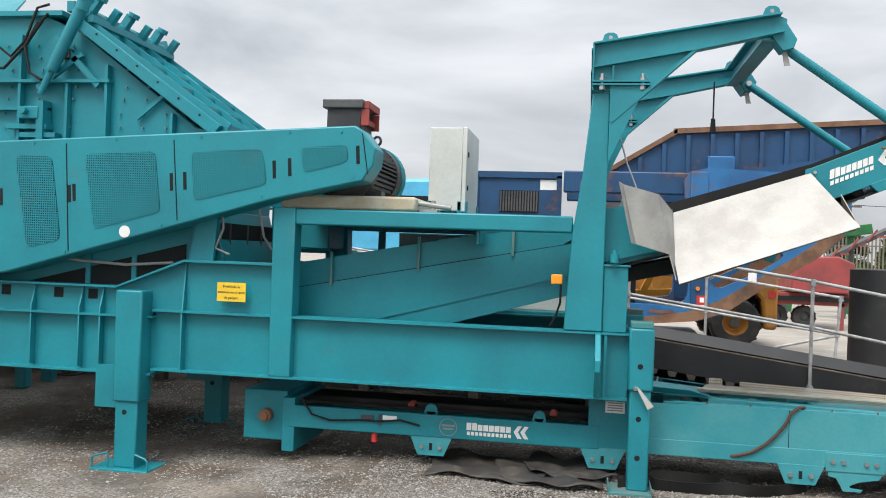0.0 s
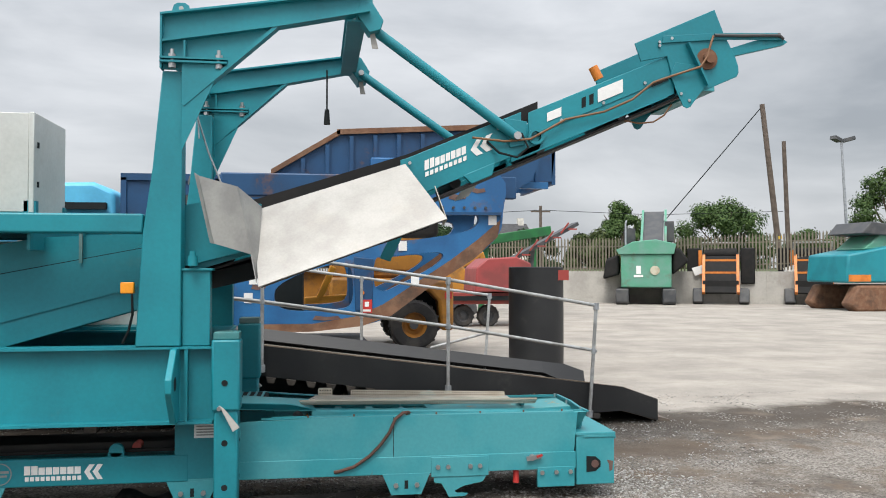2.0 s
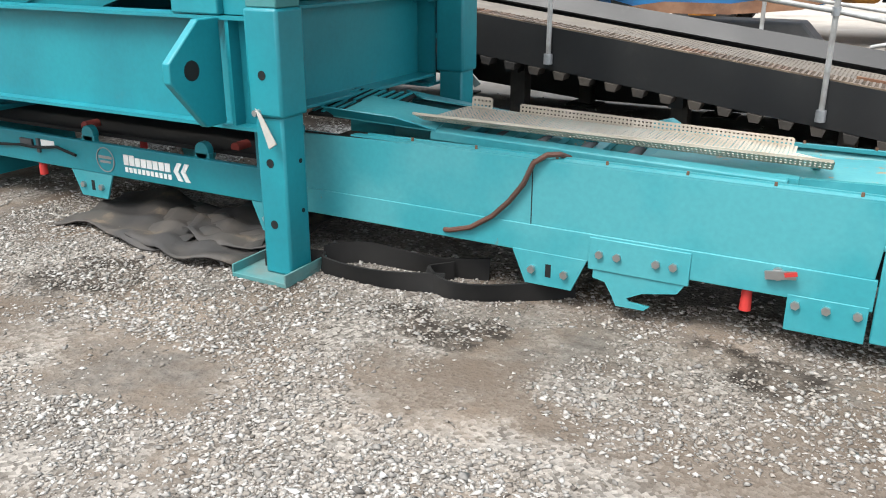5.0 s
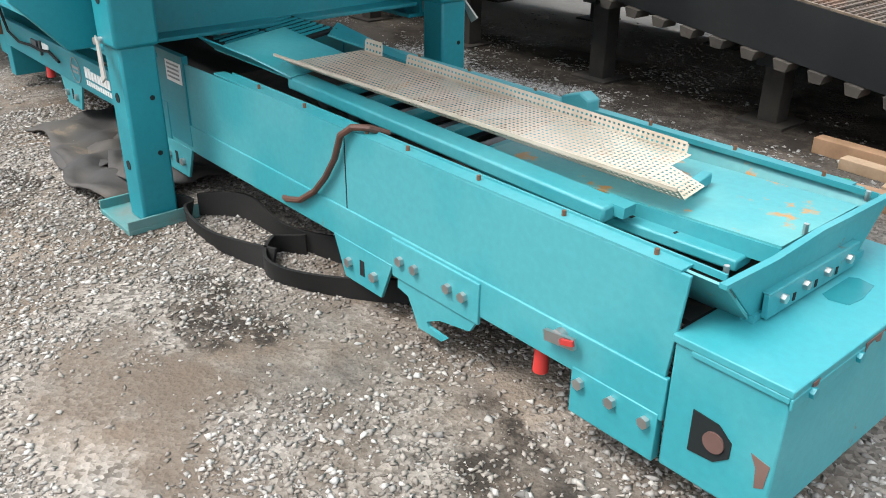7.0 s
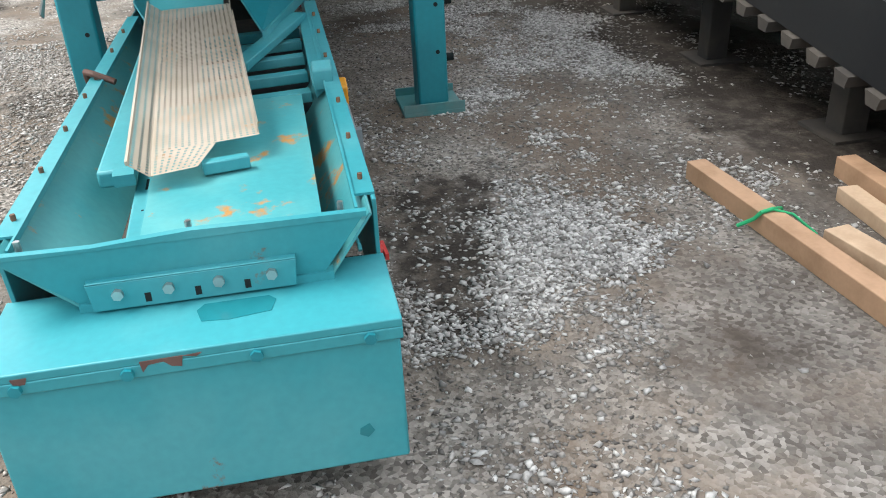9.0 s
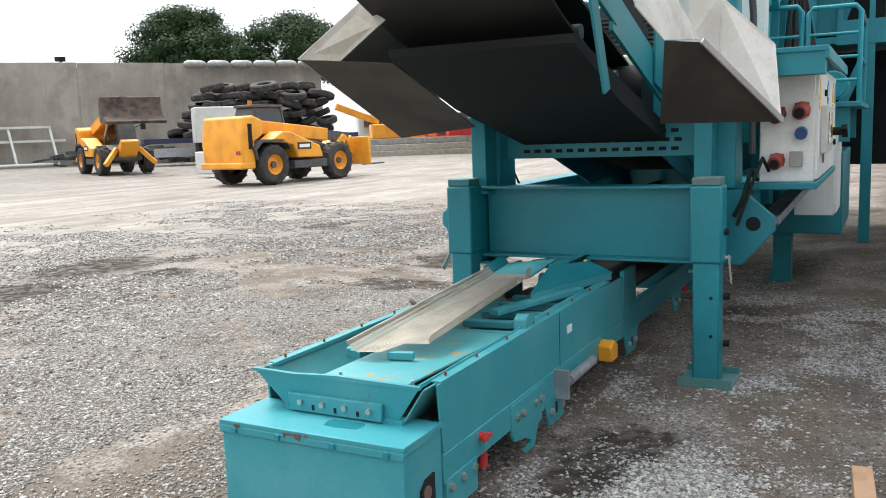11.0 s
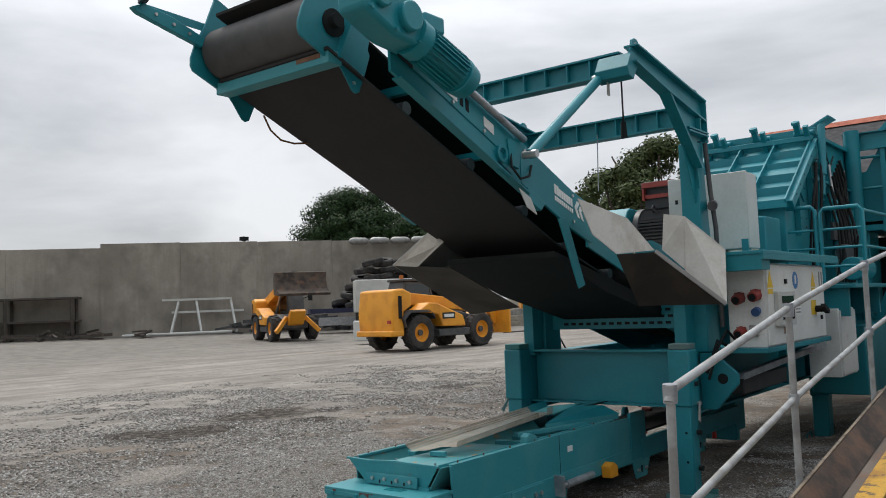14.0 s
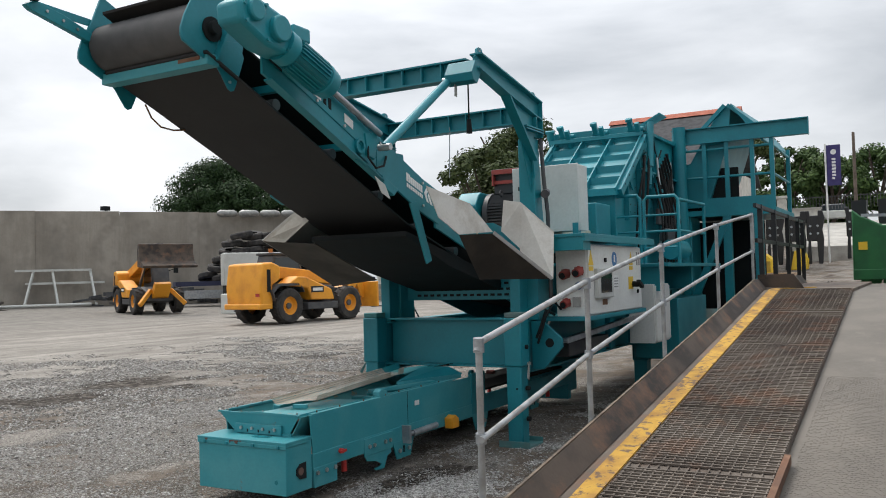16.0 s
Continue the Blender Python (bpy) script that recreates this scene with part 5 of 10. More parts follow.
part("motor_flange", Geo().cyl(m0, m0 + mdir * 0.07, 0.105, n=24), TEAL, gm)
part("motor_case", Geo().cyl(m0 + mdir * 0.07, m0 + mdir * 0.38, 0.088, n=28), TEAL, gm)
u0 = mdir.orthogonal().normalized()
for k in range(26):
    d = Matrix.Rotation(2 * math.pi * k / 26, 3, mdir) @ u0
    q = m0 + mdir * 0.09 + d * 0.094
    part("cooling_fin", Geo().sheet([q - d * 0.01, q + d * 0.012, q + d * 0.012 + mdir * 0.27, q - d * 0.01 + mdir * 0.27], 0.006), TEAL, gm, "teal cooling fin")
part("fan_cover", Geo().cyl(m0 + mdir * 0.38, m0 + mdir * 0.47, 0.106, 0.092, n=28), TEAL, gm, bevel=0.008)
tb = m0 + mdir * 0.10
gm.location, gm.scale = (-0.309, -0.469, -0.092), (1.04, 1.04, 1.04)
part("terminal_box", Geo().box(tb.x - 0.14, tb.x + 0.02, 9.02, 9.13, tb.z + 0.08, tb.z + 0.17), TEAL, gm, bevel=0.012)
# pale steel side sheets and flared inlet plates
part("side_sheet", Geo().sheet([(1.555, 7.73, 1.955), (2.53, 7.73, 2.275), (2.745, 7.31, 1.89), (1.615, 7.23, 1.475)], 0.006), SHEET_WHITE, conv, "unpainted pale sheet-steel side skirt")
# Dirty underside of the pale sheet, with its shade added to the brown.
part("skirt_return", Geo().sheet([(2.735, 7.325, 1.885), (1.63, 7.245, 1.472), (1.70, 7.80, 1.52), (2.62, 7.80, 1.84)], 0.006), SHEET_DIRT_SHADE, conv, "dirty brown folded underside of the skirt, darkened for shade")
part("skirt_end", Geo().sheet([(2.745, 7.32, 1.885), (2.72, 7.68, 2.13), (2.78, 7.86, 2.03), (2.76, 7.58, 1.86)], 0.006), CREAM_DULL, conv, "beige bent front end of the skirt")
part("flared_plate", Geo().sheet([(1.24, 7.48, 2.15), (1.475, 7.40, 2.08), (1.56, 7.38, 1.67), (1.34, 7.44, 1.735)], 0.005), SHEET_GREY, conv, "grey flared inlet plate")
part("flared_plate", Geo().sheet([(1.475, 7.40, 2.08), (1.60, 7.70, 1.98), (1.60, 7.28, 1.50), (1.56, 7.38, 1.67)], 0.005), SHEET_GREY, conv, "bent inlet plate")
part("flared_return", Geo().sheet([(1.24, 7.48, 2.15), (1.21, 7.50, 2.17), (1.31, 7.48, 1.74), (1.34, 7.44, 1.735)], 0.005), SHEET_GREY, conv)
part("side_sheet", Geo().sheet([(2.72, 8.965, 2.24), (2.16, 9.05, 2.13), (1.93, 9.14, 1.90), (2.42, 9.08, 1.865), (2.60, 9.0, 2.0)], 0.006), PALE_SHEET, conv, "beige sheet-steel side skirt")
# Dark brown here carries dirt and the shade beneath the wing.
part("skirt_return", Geo().sheet([(2.42, 9.085, 1.86), (1.93, 9.15, 1.885), (1.49, 9.475, 1.488), (1.72, 8.90, 1.50)], 0.006), SHEET_DIRT_SHADE, conv, "dirty brown underside of the folded wing, darkened for shade")
part("skirt_lip", Geo().bar((1.94, 9.155, 1.892), (1.49, 9.485, 1.49), 0.012, 0.03), SHEET_WHITE, conv, "bright bent lip of the wing")
part("flared_plate", Geo().sheet([(1.33, 8.97, 2.22), (1.30, 9.13, 2.19), (1.38, 9.15, 1.76), (1.42, 8.98, 1.93)], 0.005), PALE_SHEET, conv, "upturned pale plate of the inlet")
part("flared_plate", Geo().sheet([(1.30, 9.13, 2.19), (1.22, 9.41, 1.91), (1.42, 9.47, 1.485), (1.40, 9.15, 1.74)], 0.005), PALE_SHEET, conv, "creased pale plate of the inlet")
for y in (7.72, 8.84):
    part("inlet_cheek", Geo().prism([(0.92, 1.55), (1.6, 1.72), (1.6, 2.0), (1.3, 2.02), (0.92, 1.95)], y - 0.006, y + 0.006), TEAL, conv)
# Pan kept near-black, so its colour carries the shade below the inlet.
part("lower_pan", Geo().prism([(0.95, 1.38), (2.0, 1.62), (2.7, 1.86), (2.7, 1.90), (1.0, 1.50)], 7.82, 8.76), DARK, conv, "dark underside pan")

for side, y in ((-1, 7.735), (1, 8.84)):
    if side > 0:
        part("tag_plate", Geo().sheet([(3.24, y, 2.28), (3.11, y, 2.227), (3.04, y, 2.122), (3.154, y, 2.164)], 0.006), CABINET, conv, "pale bolted plate")
    part("hose", Geo().tube([(3.32, y, 2.50), (3.36, y + side * 0.03, 2.40), (3.28, y + side * 0.04, 2.33), (3.16, y + side * 0.03, 2.36), (3.08, y, 2.44)], 0.008), DARK, conv, "thin black hose loop")
    part("mount_ring", Geo().ring((3.42, y, top_z(3.42) - 0.19), (0, 1, 0), [(-0.012, 0.035), (-0.012, 0.055), (0.012, 0.055), (0.012, 0.035), (-0.012, 0.035)], n=20), TEAL, conv)
    if side > 0:
        part("rail_pipe", Geo().cyl((3.20, y + side * 0.03, top_z(3.30) - 0.03), (3.90, y + side * 0.03, top_z(3.90) - 0.02), 0.022), GALV, conv, "grey conduit pipe")
part("loose_cable", Geo().tube([(4.42, 7.80, 2.74), (4.36, 7.79, 2.66), (4.28, 7.79, 2.61), (4.18, 7.80, 2.60), (4.05, 7.80, 2.62)], 0.006), CABLE_ORANGE, conv, "loose brown cable")
part("scraper_wear", Geo().box(4.709, 4.713, 8.42, 8.60, 2.862, 2.885), RUST, conv, "orange rusty wear mark")

# ---- control side of the plant ----
ctl = thing("control_cabinet", (0.1, 9.45, 1.1), "light grey control cabinet with panel, sockets and warning stickers", "cabinet")
part("cabinet_body", Geo().box(-0.76, 0.93, 9.30, 9.60, 1.13, 1.80), CABINET_WHITE, ctl, bevel=0.006)
door = part("cabinet_door", Geo().box(-0.74, 0.92, 9.60, 9.62, 1.145, 1.785), CABINET_WHITE, ctl, bevel=0.004)
part("display_frame", Geo().box(0.33, 0.78, 9.62, 9.66, 1.29, 1.57), CABINET, ctl, "raised frame round the display", bevel=0.006)
part("display", Geo().box(0.39, 0.70, 9.655, 9.664, 1.34, 1.53), GLASS, ctl, "dark display screen")
for x, mat, nm in ((0.86, SIGN_YELLOW, "yellow warning triangle"), (-0.38, SIGN_YELLOW, "yellow warning triangle")):
    part("sticker", Geo().prism([(x - 0.07, 1.60), (x + 0.07, 1.60), (x, 1.74)], 9.62, 9.623), mat, door, nm)
    part("sticker", Geo().box(x - 0.06, x + 0.06, 9.62, 9.623, 1.55, 1.59), mat, door, "yellow strip sticker")
part("sticker", Geo().cyl((0.17, 9.62, 1.66), (0.17, 9.623, 1.66), 0.075, n=24), material("blue_sticker", (0.03, 0.17, 0.42), rough=0.5, bump=0.0), door, "blue round sticker")
part("sticker_mark", Geo().box(0.15, 0.19, 9.6225, 9.6245, 1.63, 1.70), WHITE, door)
part("sticker", Geo().box(-0.44, -0.28, 9.62, 9.623, 1.35, 1.48), SIGN_YELLOW, door, "yellow notice")
part("sticker", Geo().box(0.05, 0.22, 9.62, 9.623, 1.36, 1.50), WHITE, door, "white notice with grey print")
for k in range(4):
    part("print_line", Geo().box(0.07, 0.20, 9.6225, 9.6235, 1.38 + k * 0.028, 1.392 + k * 0.028), PRINT_GREY, door)
part("sticker", Geo().box(-0.70, -0.66, 9.62, 9.623, 1.6, 1.74).box(-0.62, -0.58, 9.62, 9.623, 1.6, 1.74), PRINT_GREY, door, "grey vertical labels")
part("main_switch", Geo().cyl((-0.42, 9.62, 1.40), (-0.42, 9.70, 1.40), 0.03).bar((-0.50, 9.70, 1.37), (-0.36, 9.70, 1.43), 0.04, 0.035), DARK, ctl, "black rotary main switch")
part("door_lock", Geo().box(0.44, 0.48, 9.62, 9.635, 1.63, 1.67).box(-0.6, -0.57, 9.62, 9.635, 1.3, 1.34), DARK, ctl, "black lock")
part("rust_stain", Geo().box(0.42, 0.56, 9.62, 9.6225, 1.22, 1.275), RUST, door, "rust stain under the display")
for y, z, r in ((9.40, 1.53, 0.048), (9.53, 1.55, 0.048), (9.40, 1.26, 0.045)):
    so = part("power_socket", Geo().cyl((0.93, y, z), (1.0, y - 0.01, z - 0.02), r, r * 0.85, n=18).cyl((0.93, y, z), (0.945, y, z), r * 1.15, n=4), RED_OXIDE, ctl, "red industrial power socket")
    part("socket_cap", Geo().cyl((0.995, y - 0.01, z - 0.02), (1.01, y - 0.01, z - 0.022), r * 0.6, n=14), DARK, so)
part("power_socket", Geo().cyl((0.93, 9.53, 1.42), (0.975, 9.53, 1.41), 0.035, n=16), material("blue_plastic", (0.03, 0.08, 0.22), rough=0.4, bump=0.0), ctl, "blue power socket")
part("junction_box", Geo().box(0.93, 0.97, 9.47, 9.54, 1.22, 1.31), SHEET_GREY, ctl, bevel=0.004)
canopy = thing("cabinet_canopy", (0.2, 9.3, 1.82), "teal canopy shelf above the control cabinet", "canopy")
part("canopy_top", Geo().box(-1.1, 1.17, 8.95, 9.68, 1.86, 1.89), TEAL, canopy, bevel=0.004)
part("canopy_front", Geo().box(-1.1, 1.17, 9.66, 9.682, 1.82, 1.862), TEAL, canopy)
part("canopy_end", Geo().box(0.96, 1.16, 9.0, 9.66, 1.74, 1.86), TEAL, canopy)
for x in (0.95, -0.9):
    part("canopy_strut", Geo().box(x, x + 0.055, 9.06, 9.12, 1.1, 1.86), TEAL, canopy)
part("cabinet_shelf", Geo().box(-0.9, 1.0, 9.08, 9.62, 1.09, 1.13), TEAL, canopy, bevel=0.004)
lowcab = thing("battery_cabinet", (-1.6, 9.5, 0.7), "plain light grey steel box hung on the chassis", "cabinet")
part("cabinet_body", Geo().box(-1.95, -1.30, 9.30, 9.60, 0.70, 1.38), CABINET_WHITE, lowcab, bevel=0.006)
part("cabinet_door", Geo().box(-1.93, -1.32, 9.60, 9.618, 0.72, 1.36), CABINET_WHITE, lowcab, bevel=0.004)
part("bracket", Geo().box(-1.9, -1.35, 9.09, 9.30, 0.9, 0.95), TEAL, lowcab)
cond = thing("cable_tray", (0.1, 9.4, 0.95), "grey galvanised cable tray along the chassis", "cable tray")
part("tray", Geo().bar((-1.25, 9.42, 1.02), (1.0, 9.36, 0.90), 0.12, 0.02).bar((-1.25, 9.48, 1.03), (1.0, 9.42, 0.91), 0.01, 0.05), GALV, cond)
part("cable", Geo().tube([(1.0, 9.3, 1.15), (1.15, 9.28, 1.2), (1.22, 9.25, 1.05), (1.2, 9.2, 0.95)], 0.013), DARK, cond, "black cable")
part("cable", Geo().tube([(0.98, 9.36, 1.2), (1.1, 9.34, 1.28), (1.2, 9.3, 1.15), (1.22, 9.22, 0.9)], 0.011), DARK, cond, "black cable")
part("cable", Geo().tube([(0.98, 9.25, 1.1), (1.05, 9.22, 1.0), (1.18, 9.2, 0.96)], 0.011), SHEET_GREY, cond, "grey cable")
part("valve_block", Geo().box(-0.6, 0.6, 9.12, 9.28, 0.72, 0.86), DARK_GREY, cond, bevel=0.01)

walk_rail = thing("walkway_guard_rail", (-2.0, 9.3, 1.6), "teal tube guard rail round the crusher walkway", "guard rail")


def rail_loop(pts, label=""):
    return part("rail_frame", Geo().tube(pts, 0.022, n=10), TEAL, walk_rail, label)


for y0, y1, z0, z1 in ((8.93, 9.27, 1.62, 2.48), (9.32, 9.74, 1.62, 2.45)):
    rail_loop([(-2.0, y0, z0), (-2.0, y0, z1 - 0.05), (-2.0, y0 + 0.04, z1), (-2.0, y1 - 0.04, z1), (-2.0, y1, z1 - 0.05), (-2.0, y1, z0)])
    for z in (2.22, 2.02, 1.82):
        part("rail_rung", Geo().cyl((-2.0, y0, z), (-2.0, y1, z), 0.014), TEAL, walk_rail)
rail_loop([(-2.0, 9.74, 2.40), (-3.4, 9.74, 2.42), (-3.4, 9.74, 1.62)])
part("rail_rung", Geo().cyl((-2.0, 9.74, 2.02), (-3.4, 9.74, 2.02), 0.016), TEAL, walk_rail)
part("walkway_floor", Geo().box(-4.2, -1.3, 9.05, 9.78, 1.58, 1.62), TEAL, walk_rail, bevel=0.004)
for x in (-1.4, -2.8):
    part("floor_bracket", Geo().box(x, x + 0.06, 9.05, 9.7, 1.3, 1.58), TEAL, walk_rail)
pump = thing("hydraulic_unit", (-1.6, 9.3, 1.62), "teal hydraulic tank with black gauges on the walkway", "hydraulic unit")
part("tank", Geo().box(-1.72, -1.2, 8.5, 8.98, 1.62, 2.36), TEAL, pump, bevel=0.012)
part("gauge", Geo().cyl((-1.19, 8.72, 1.86), (-1.19, 8.72, 2.02), 0.03).cyl((-1.19, 8.62, 1.9), (-1.19, 8.62, 2.02), 0.02), DARK, pump, "black gauge tubes")
part("pump_motor", Geo().cyl((-2.5, 9.5, 1.8), (-3.1, 9.5, 1.8), 0.13, n=20).cyl((-3.1, 9.5, 1.8), (-3.25, 9.5, 1.8), 0.1, n=20), TEAL, pump, bevel=0.01)
for r, pts in ((0.02, [(-2.6, 9.05, 1.7), (-2.62, 9.1, 2.2), (-2.8, 9.1, 2.7), (-2.95, 9.08, 3.1)]), (0.018, [(-2.7, 9.1, 1.7), (-2.75, 9.14, 2.3), (-2.9, 9.14, 2.8), (-3.05, 9.12, 3.2)]), (0.016, [(-2.5, 9.06, 1.9), (-2.5, 9.12, 2.5), (-2.7, 9.14, 2.9)])):
    part("hose", Geo().tube(pts, r), BLACK_RUBBER, pump, "black hydraulic hose")

for x, r in ((-3.55, 0.035), (-4.25, 0.05)):
    ram = part("lift_ram", Geo().cyl((x, 9.12, 1.62), (x - 0.05, 9.10, 2.55), r, n=16).cyl((x - 0.05, 9.10, 2.52), (x - 0.06, 9.10, 2.60), r * 1.35, n=16), TEAL, pump, "teal hydraulic ram")
    part("ram_rod", Geo().cyl((x - 0.06, 9.10, 2.58), (x - 0.10, 9.06, 3.15), r * 0.55, n=14), STEEL, ram, "bright ram rod")
for k in range(7):
    x = -3.2 - k * 0.16
    part("hose", Geo().tube([(x, 9.16, 1.66), (x + 0.03, 9.24, 1.95 + 0.05 * k), (x - 0.10, 9.20, 2.3 + 0.06 * (k % 3)), (x - 0.05, 9.12, 2.75 + 0.1 * (k % 2))], 0.014 + 0.004 * (k % 2)), BLACK_RUBBER, pump, "black hydraulic hose")
part("manifold", Geo().box(-3.75, -3.35, 9.14, 9.26, 1.95, 2.12).cyl((-3.7, 9.2, 2.12), (-3.7, 9.2, 2.18), 0.03).cyl((-3.55, 9.2, 2.12), (-3.55, 9.2, 2.2), 0.025), DARK_GREY, pump, "dark valve manifold", bevel=0.008)

feeder = thing("feed_hopper_platform", (-5.6, 9.4, 0.6), "teal feed hopper frame with folded arm and access platform", "hopper frame")
part("folding_arm", Geo().box(-5.06, -4.94, 8.95, 10.93, 3.71, 3.725).box(-5.06, -4.94, 8.95, 10.93, 3.48, 3.495).box(-5.008, -4.992, 8.95, 10.93, 3.495, 3.71), TEAL, feeder)
part("arm_end_plate", Geo().box(-5.05, -4.95, 10.925, 10.94, 3.47, 3.73), TEAL, feeder)
part("round_post", Geo().cyl((-4.9, 9.08, 1.6), (-4.9, 9.08, 3.75), 0.10, n=20), TEAL, feeder)
for x, y in ((-5.0, 9.44), (-5.0, 9.77), (-5.0, 10.14), (-5.0, 10.42), (-6.8, 9.44), (-6.8, 10.42)):
    part("frame_post", Geo().box(x - 0.03, x + 0.03, y - 0.03, y + 0.03, 2.4, 3.5), TEAL, feeder)
for z in (2.95, 3.38):
    part("guard_bar", Geo().cyl((-5.0, 9.1, z), (-5.0, 10.42, z), 0.02), TEAL, feeder)
    part("guard_bar", Geo().cyl((-5.0, 10.42, z), (-6.8, 10.42, z), 0.02), TEAL, feeder)
part("platform_floor", Geo().box(-7.0, -4.94, 9.05, 10.46, 2.36, 2.44), TEAL, feeder, bevel=0.004)
part("platform_edge", Geo().box(-4.95, -4.92, 9.4, 10.46, 2.34, 2.62), TEAL, feeder)
part("hopper_wall", Geo().prism([(8.2, 2.5), (9.45, 2.5), (9.78, 3.5), (9.84, 4.05), (9.70, 4.05), (9.2, 3.2), (8.2, 3.0)], -6.9, -5.1, "x"), TEAL, feeder)
part("hopper_brace", Geo().bar((-5.05, 9.76, 4.05), (-5.05, 9.25, 3.55), 0.06, 0.06).bar((-5.05, 9.80, 4.05), (-5.05, 10.3, 3.6), 0.06, 0.05), TEAL, feeder)
part("hopper_wing", Geo().sheet([(-5.0, 9.85, 4.05), (-7.5, 9.85, 4.15), (-7.5, 10.35, 3.5), (-5.0, 10.30, 3.45)], 0.03), TEAL, feeder)
# Near-black plate stands in for the shaded depth behind the guard bars.
part("side_plate", Geo().box(-5.2, -5.17, 9.1, 9.9, 2.44, 3.1), DARK, feeder, "dark plate for the shaded depth behind the guard bars")
for y in (9.12, 9.75, 10.2):
    part("lower_post", Geo().box(-5.05, -4.93, y - 0.06, y + 0.06, 0.6 if y < 9.5 else 0.0, 2.36), TEAL, feeder, bevel=0.006)
part("lower_brace", Geo().bar((-4.96, 9.15, 0.9), (-4.96, 9.75, 2.3), 0.08, 0.10), TEAL, feeder)
part("lower_panel", Geo().box(-5.6, -5.0, 8.0, 9.2, 0.75, 2.36), TEAL, feeder, bevel=0.01)
# Plain near-black block in place of the shaded space under the platform.
part("dark_interior", Geo().box(-6.9, -5.7, 8.2, 10.0, 0.9, 2.3), DARK, feeder, "dark block standing in for the shaded interior")
part("tank", Geo().box(-3.9, -2.3, 9.05, 9.62, 0.42, 1.18), TEAL, feeder, bevel=0.012)

# ---- low belt conveyor with hopper end ----
tr = thing("low_belt_conveyor", (2.6, 8.2, 0), "teal low-level belt conveyor with an open hopper end", "conveyor")
TY0, TY1 = 7.80, 8.575
for side, y in ((-1, TY0), (1, TY1)):
    lo, hi = y - 0.005, y + 0.005
    part("side_panel", Geo().prism([(1.14, 0.30), (3.70, 0.335), (3.725, 0.60), (1.95, 0.60), (1.14, 0.585)], lo, hi), TEAL_WORN, tr, bevel=0.002)
    part("panel_lip", Geo().box(1.60, 3.70, lo if side < 0 else lo - 0.035, hi + 0.035 if side < 0 else hi, 0.60, 0.606), TEAL_WORN, tr)
    part("frame_channel", Geo().box(1.14, 3.71, lo - 0.006 * (side < 0), hi + 0.006 * (side > 0), 0.22, 0.335), TEAL_WORN, tr, bevel=0.003)
    part("frame_channel", Geo().box(-1.25, 1.145, lo - 0.012, hi + 0.012, 0.225, 0.395), TEAL, tr, bevel=0.006)
    part("end_skirt", Geo().box(3.44, 3.70, lo - 0.009, hi + 0.009, 0.10, 0.235), TEAL_WORN, tr, bevel=0.003)
    part("upright_plate", Geo().box(1.06, 1.34, lo - 0.008, hi + 0.008, 0.24, 0.62), TEAL, tr, bevel=0.003)
    part("rim_fold", Geo().box(1.66, 3.78, (y + 0.040) if side < 0 else (y - 0.046), (y + 0.046) if side < 0 else (y - 0.040), 0.596, 0.612), TEAL_WORN, tr, "thin folded inner lip")
    for x in (2.46,):
        part("side_seam", Geo().box(x - 0.002, x + 0.002, y + side * 0.0055 - 0.001, y + side * 0.0055 + 0.001, 0.335, 0.60), DARK, tr)
    part("slide_plate", Geo().box(2.71, 3.10, y + side * 0.012 - 0.006, y + side * 0.012 + 0.006, 0.195, 0.325), TEAL_WORN, tr, bevel=0.003)
    part("hook_plate", Geo().prism([(2.73, 0.20), (3.09, 0.20), (3.06, 0.155), (2.93, 0.13), (2.87, 0.10), (2.88, 0.085), (2.96, 0.08), (2.94, 0.062), (2.83, 0.06), (2.81, 0.10), (2.78, 0.15), (2.73, 0.16)], y + side * 0.006 - 0.006, y + side * 0.006 + 0.006), TEAL_WORN, tr)
    for bx in (2.545, 1.17, -0.11):
        b = part("skid_bracket", Geo().prism([(bx - 0.16, 0.225), (bx + 0.16, 0.225), (bx + 0.10, 0.085), (bx - 0.10, 0.085)], y + side * 0.008 - 0.006, y + side * 0.008 + 0.006), TEAL_WORN, tr, bevel=0.002)
        each_bolt("bracket_bolt", [(bx - 0.07, y + side * 0.014, 0.15), (bx + 0.07, y + side * 0.014, 0.15)], (0, side, 0), 0.017, 0.016, STEEL, b, "bright steel bolt")
        part("slot", Geo().box(bx - 0.012, bx + 0.012, y + side * 0.0145 - 0.0012, y + side * 0.0145 + 0.0012, 0.125, 0.18), DARK, b)
    each_bolt("plate_bolt", [(x, y + side * 0.018, 0.262) for x in (2.755, 2.825, 2.975, 3.04)] + [(x, y + side * 0.014, 0.20) for x in (3.47, 3.57, 3.67)], (0, side, 0), 0.016, 0.014, STEEL, tr, "bright steel bolt")
    each_bolt("rim_bolt", [(x, y + side * -0.018, 0.606) for x in (1.9, 2.2, 2.55, 2.75, 3.05, 3.35, 3.62)], (0, 0, 1), 0.006, 0.014, RUST, tr, "rusty stud on the rim")
    part("scraper_stub", Geo().cyl((3.30, y - side * 0.03, 0.23), (3.30, y - side * 0.03, 0.13), 0.018, 0.022), RED, tr, "red rubber-capped stop")
    part("scraper_stub", Geo().cyl((-0.56, y - side * 0.02, 0.23), (-0.56, y - side * 0.02, 0.15), 0.02, 0.024), RED, tr, "red rubber-capped stop")
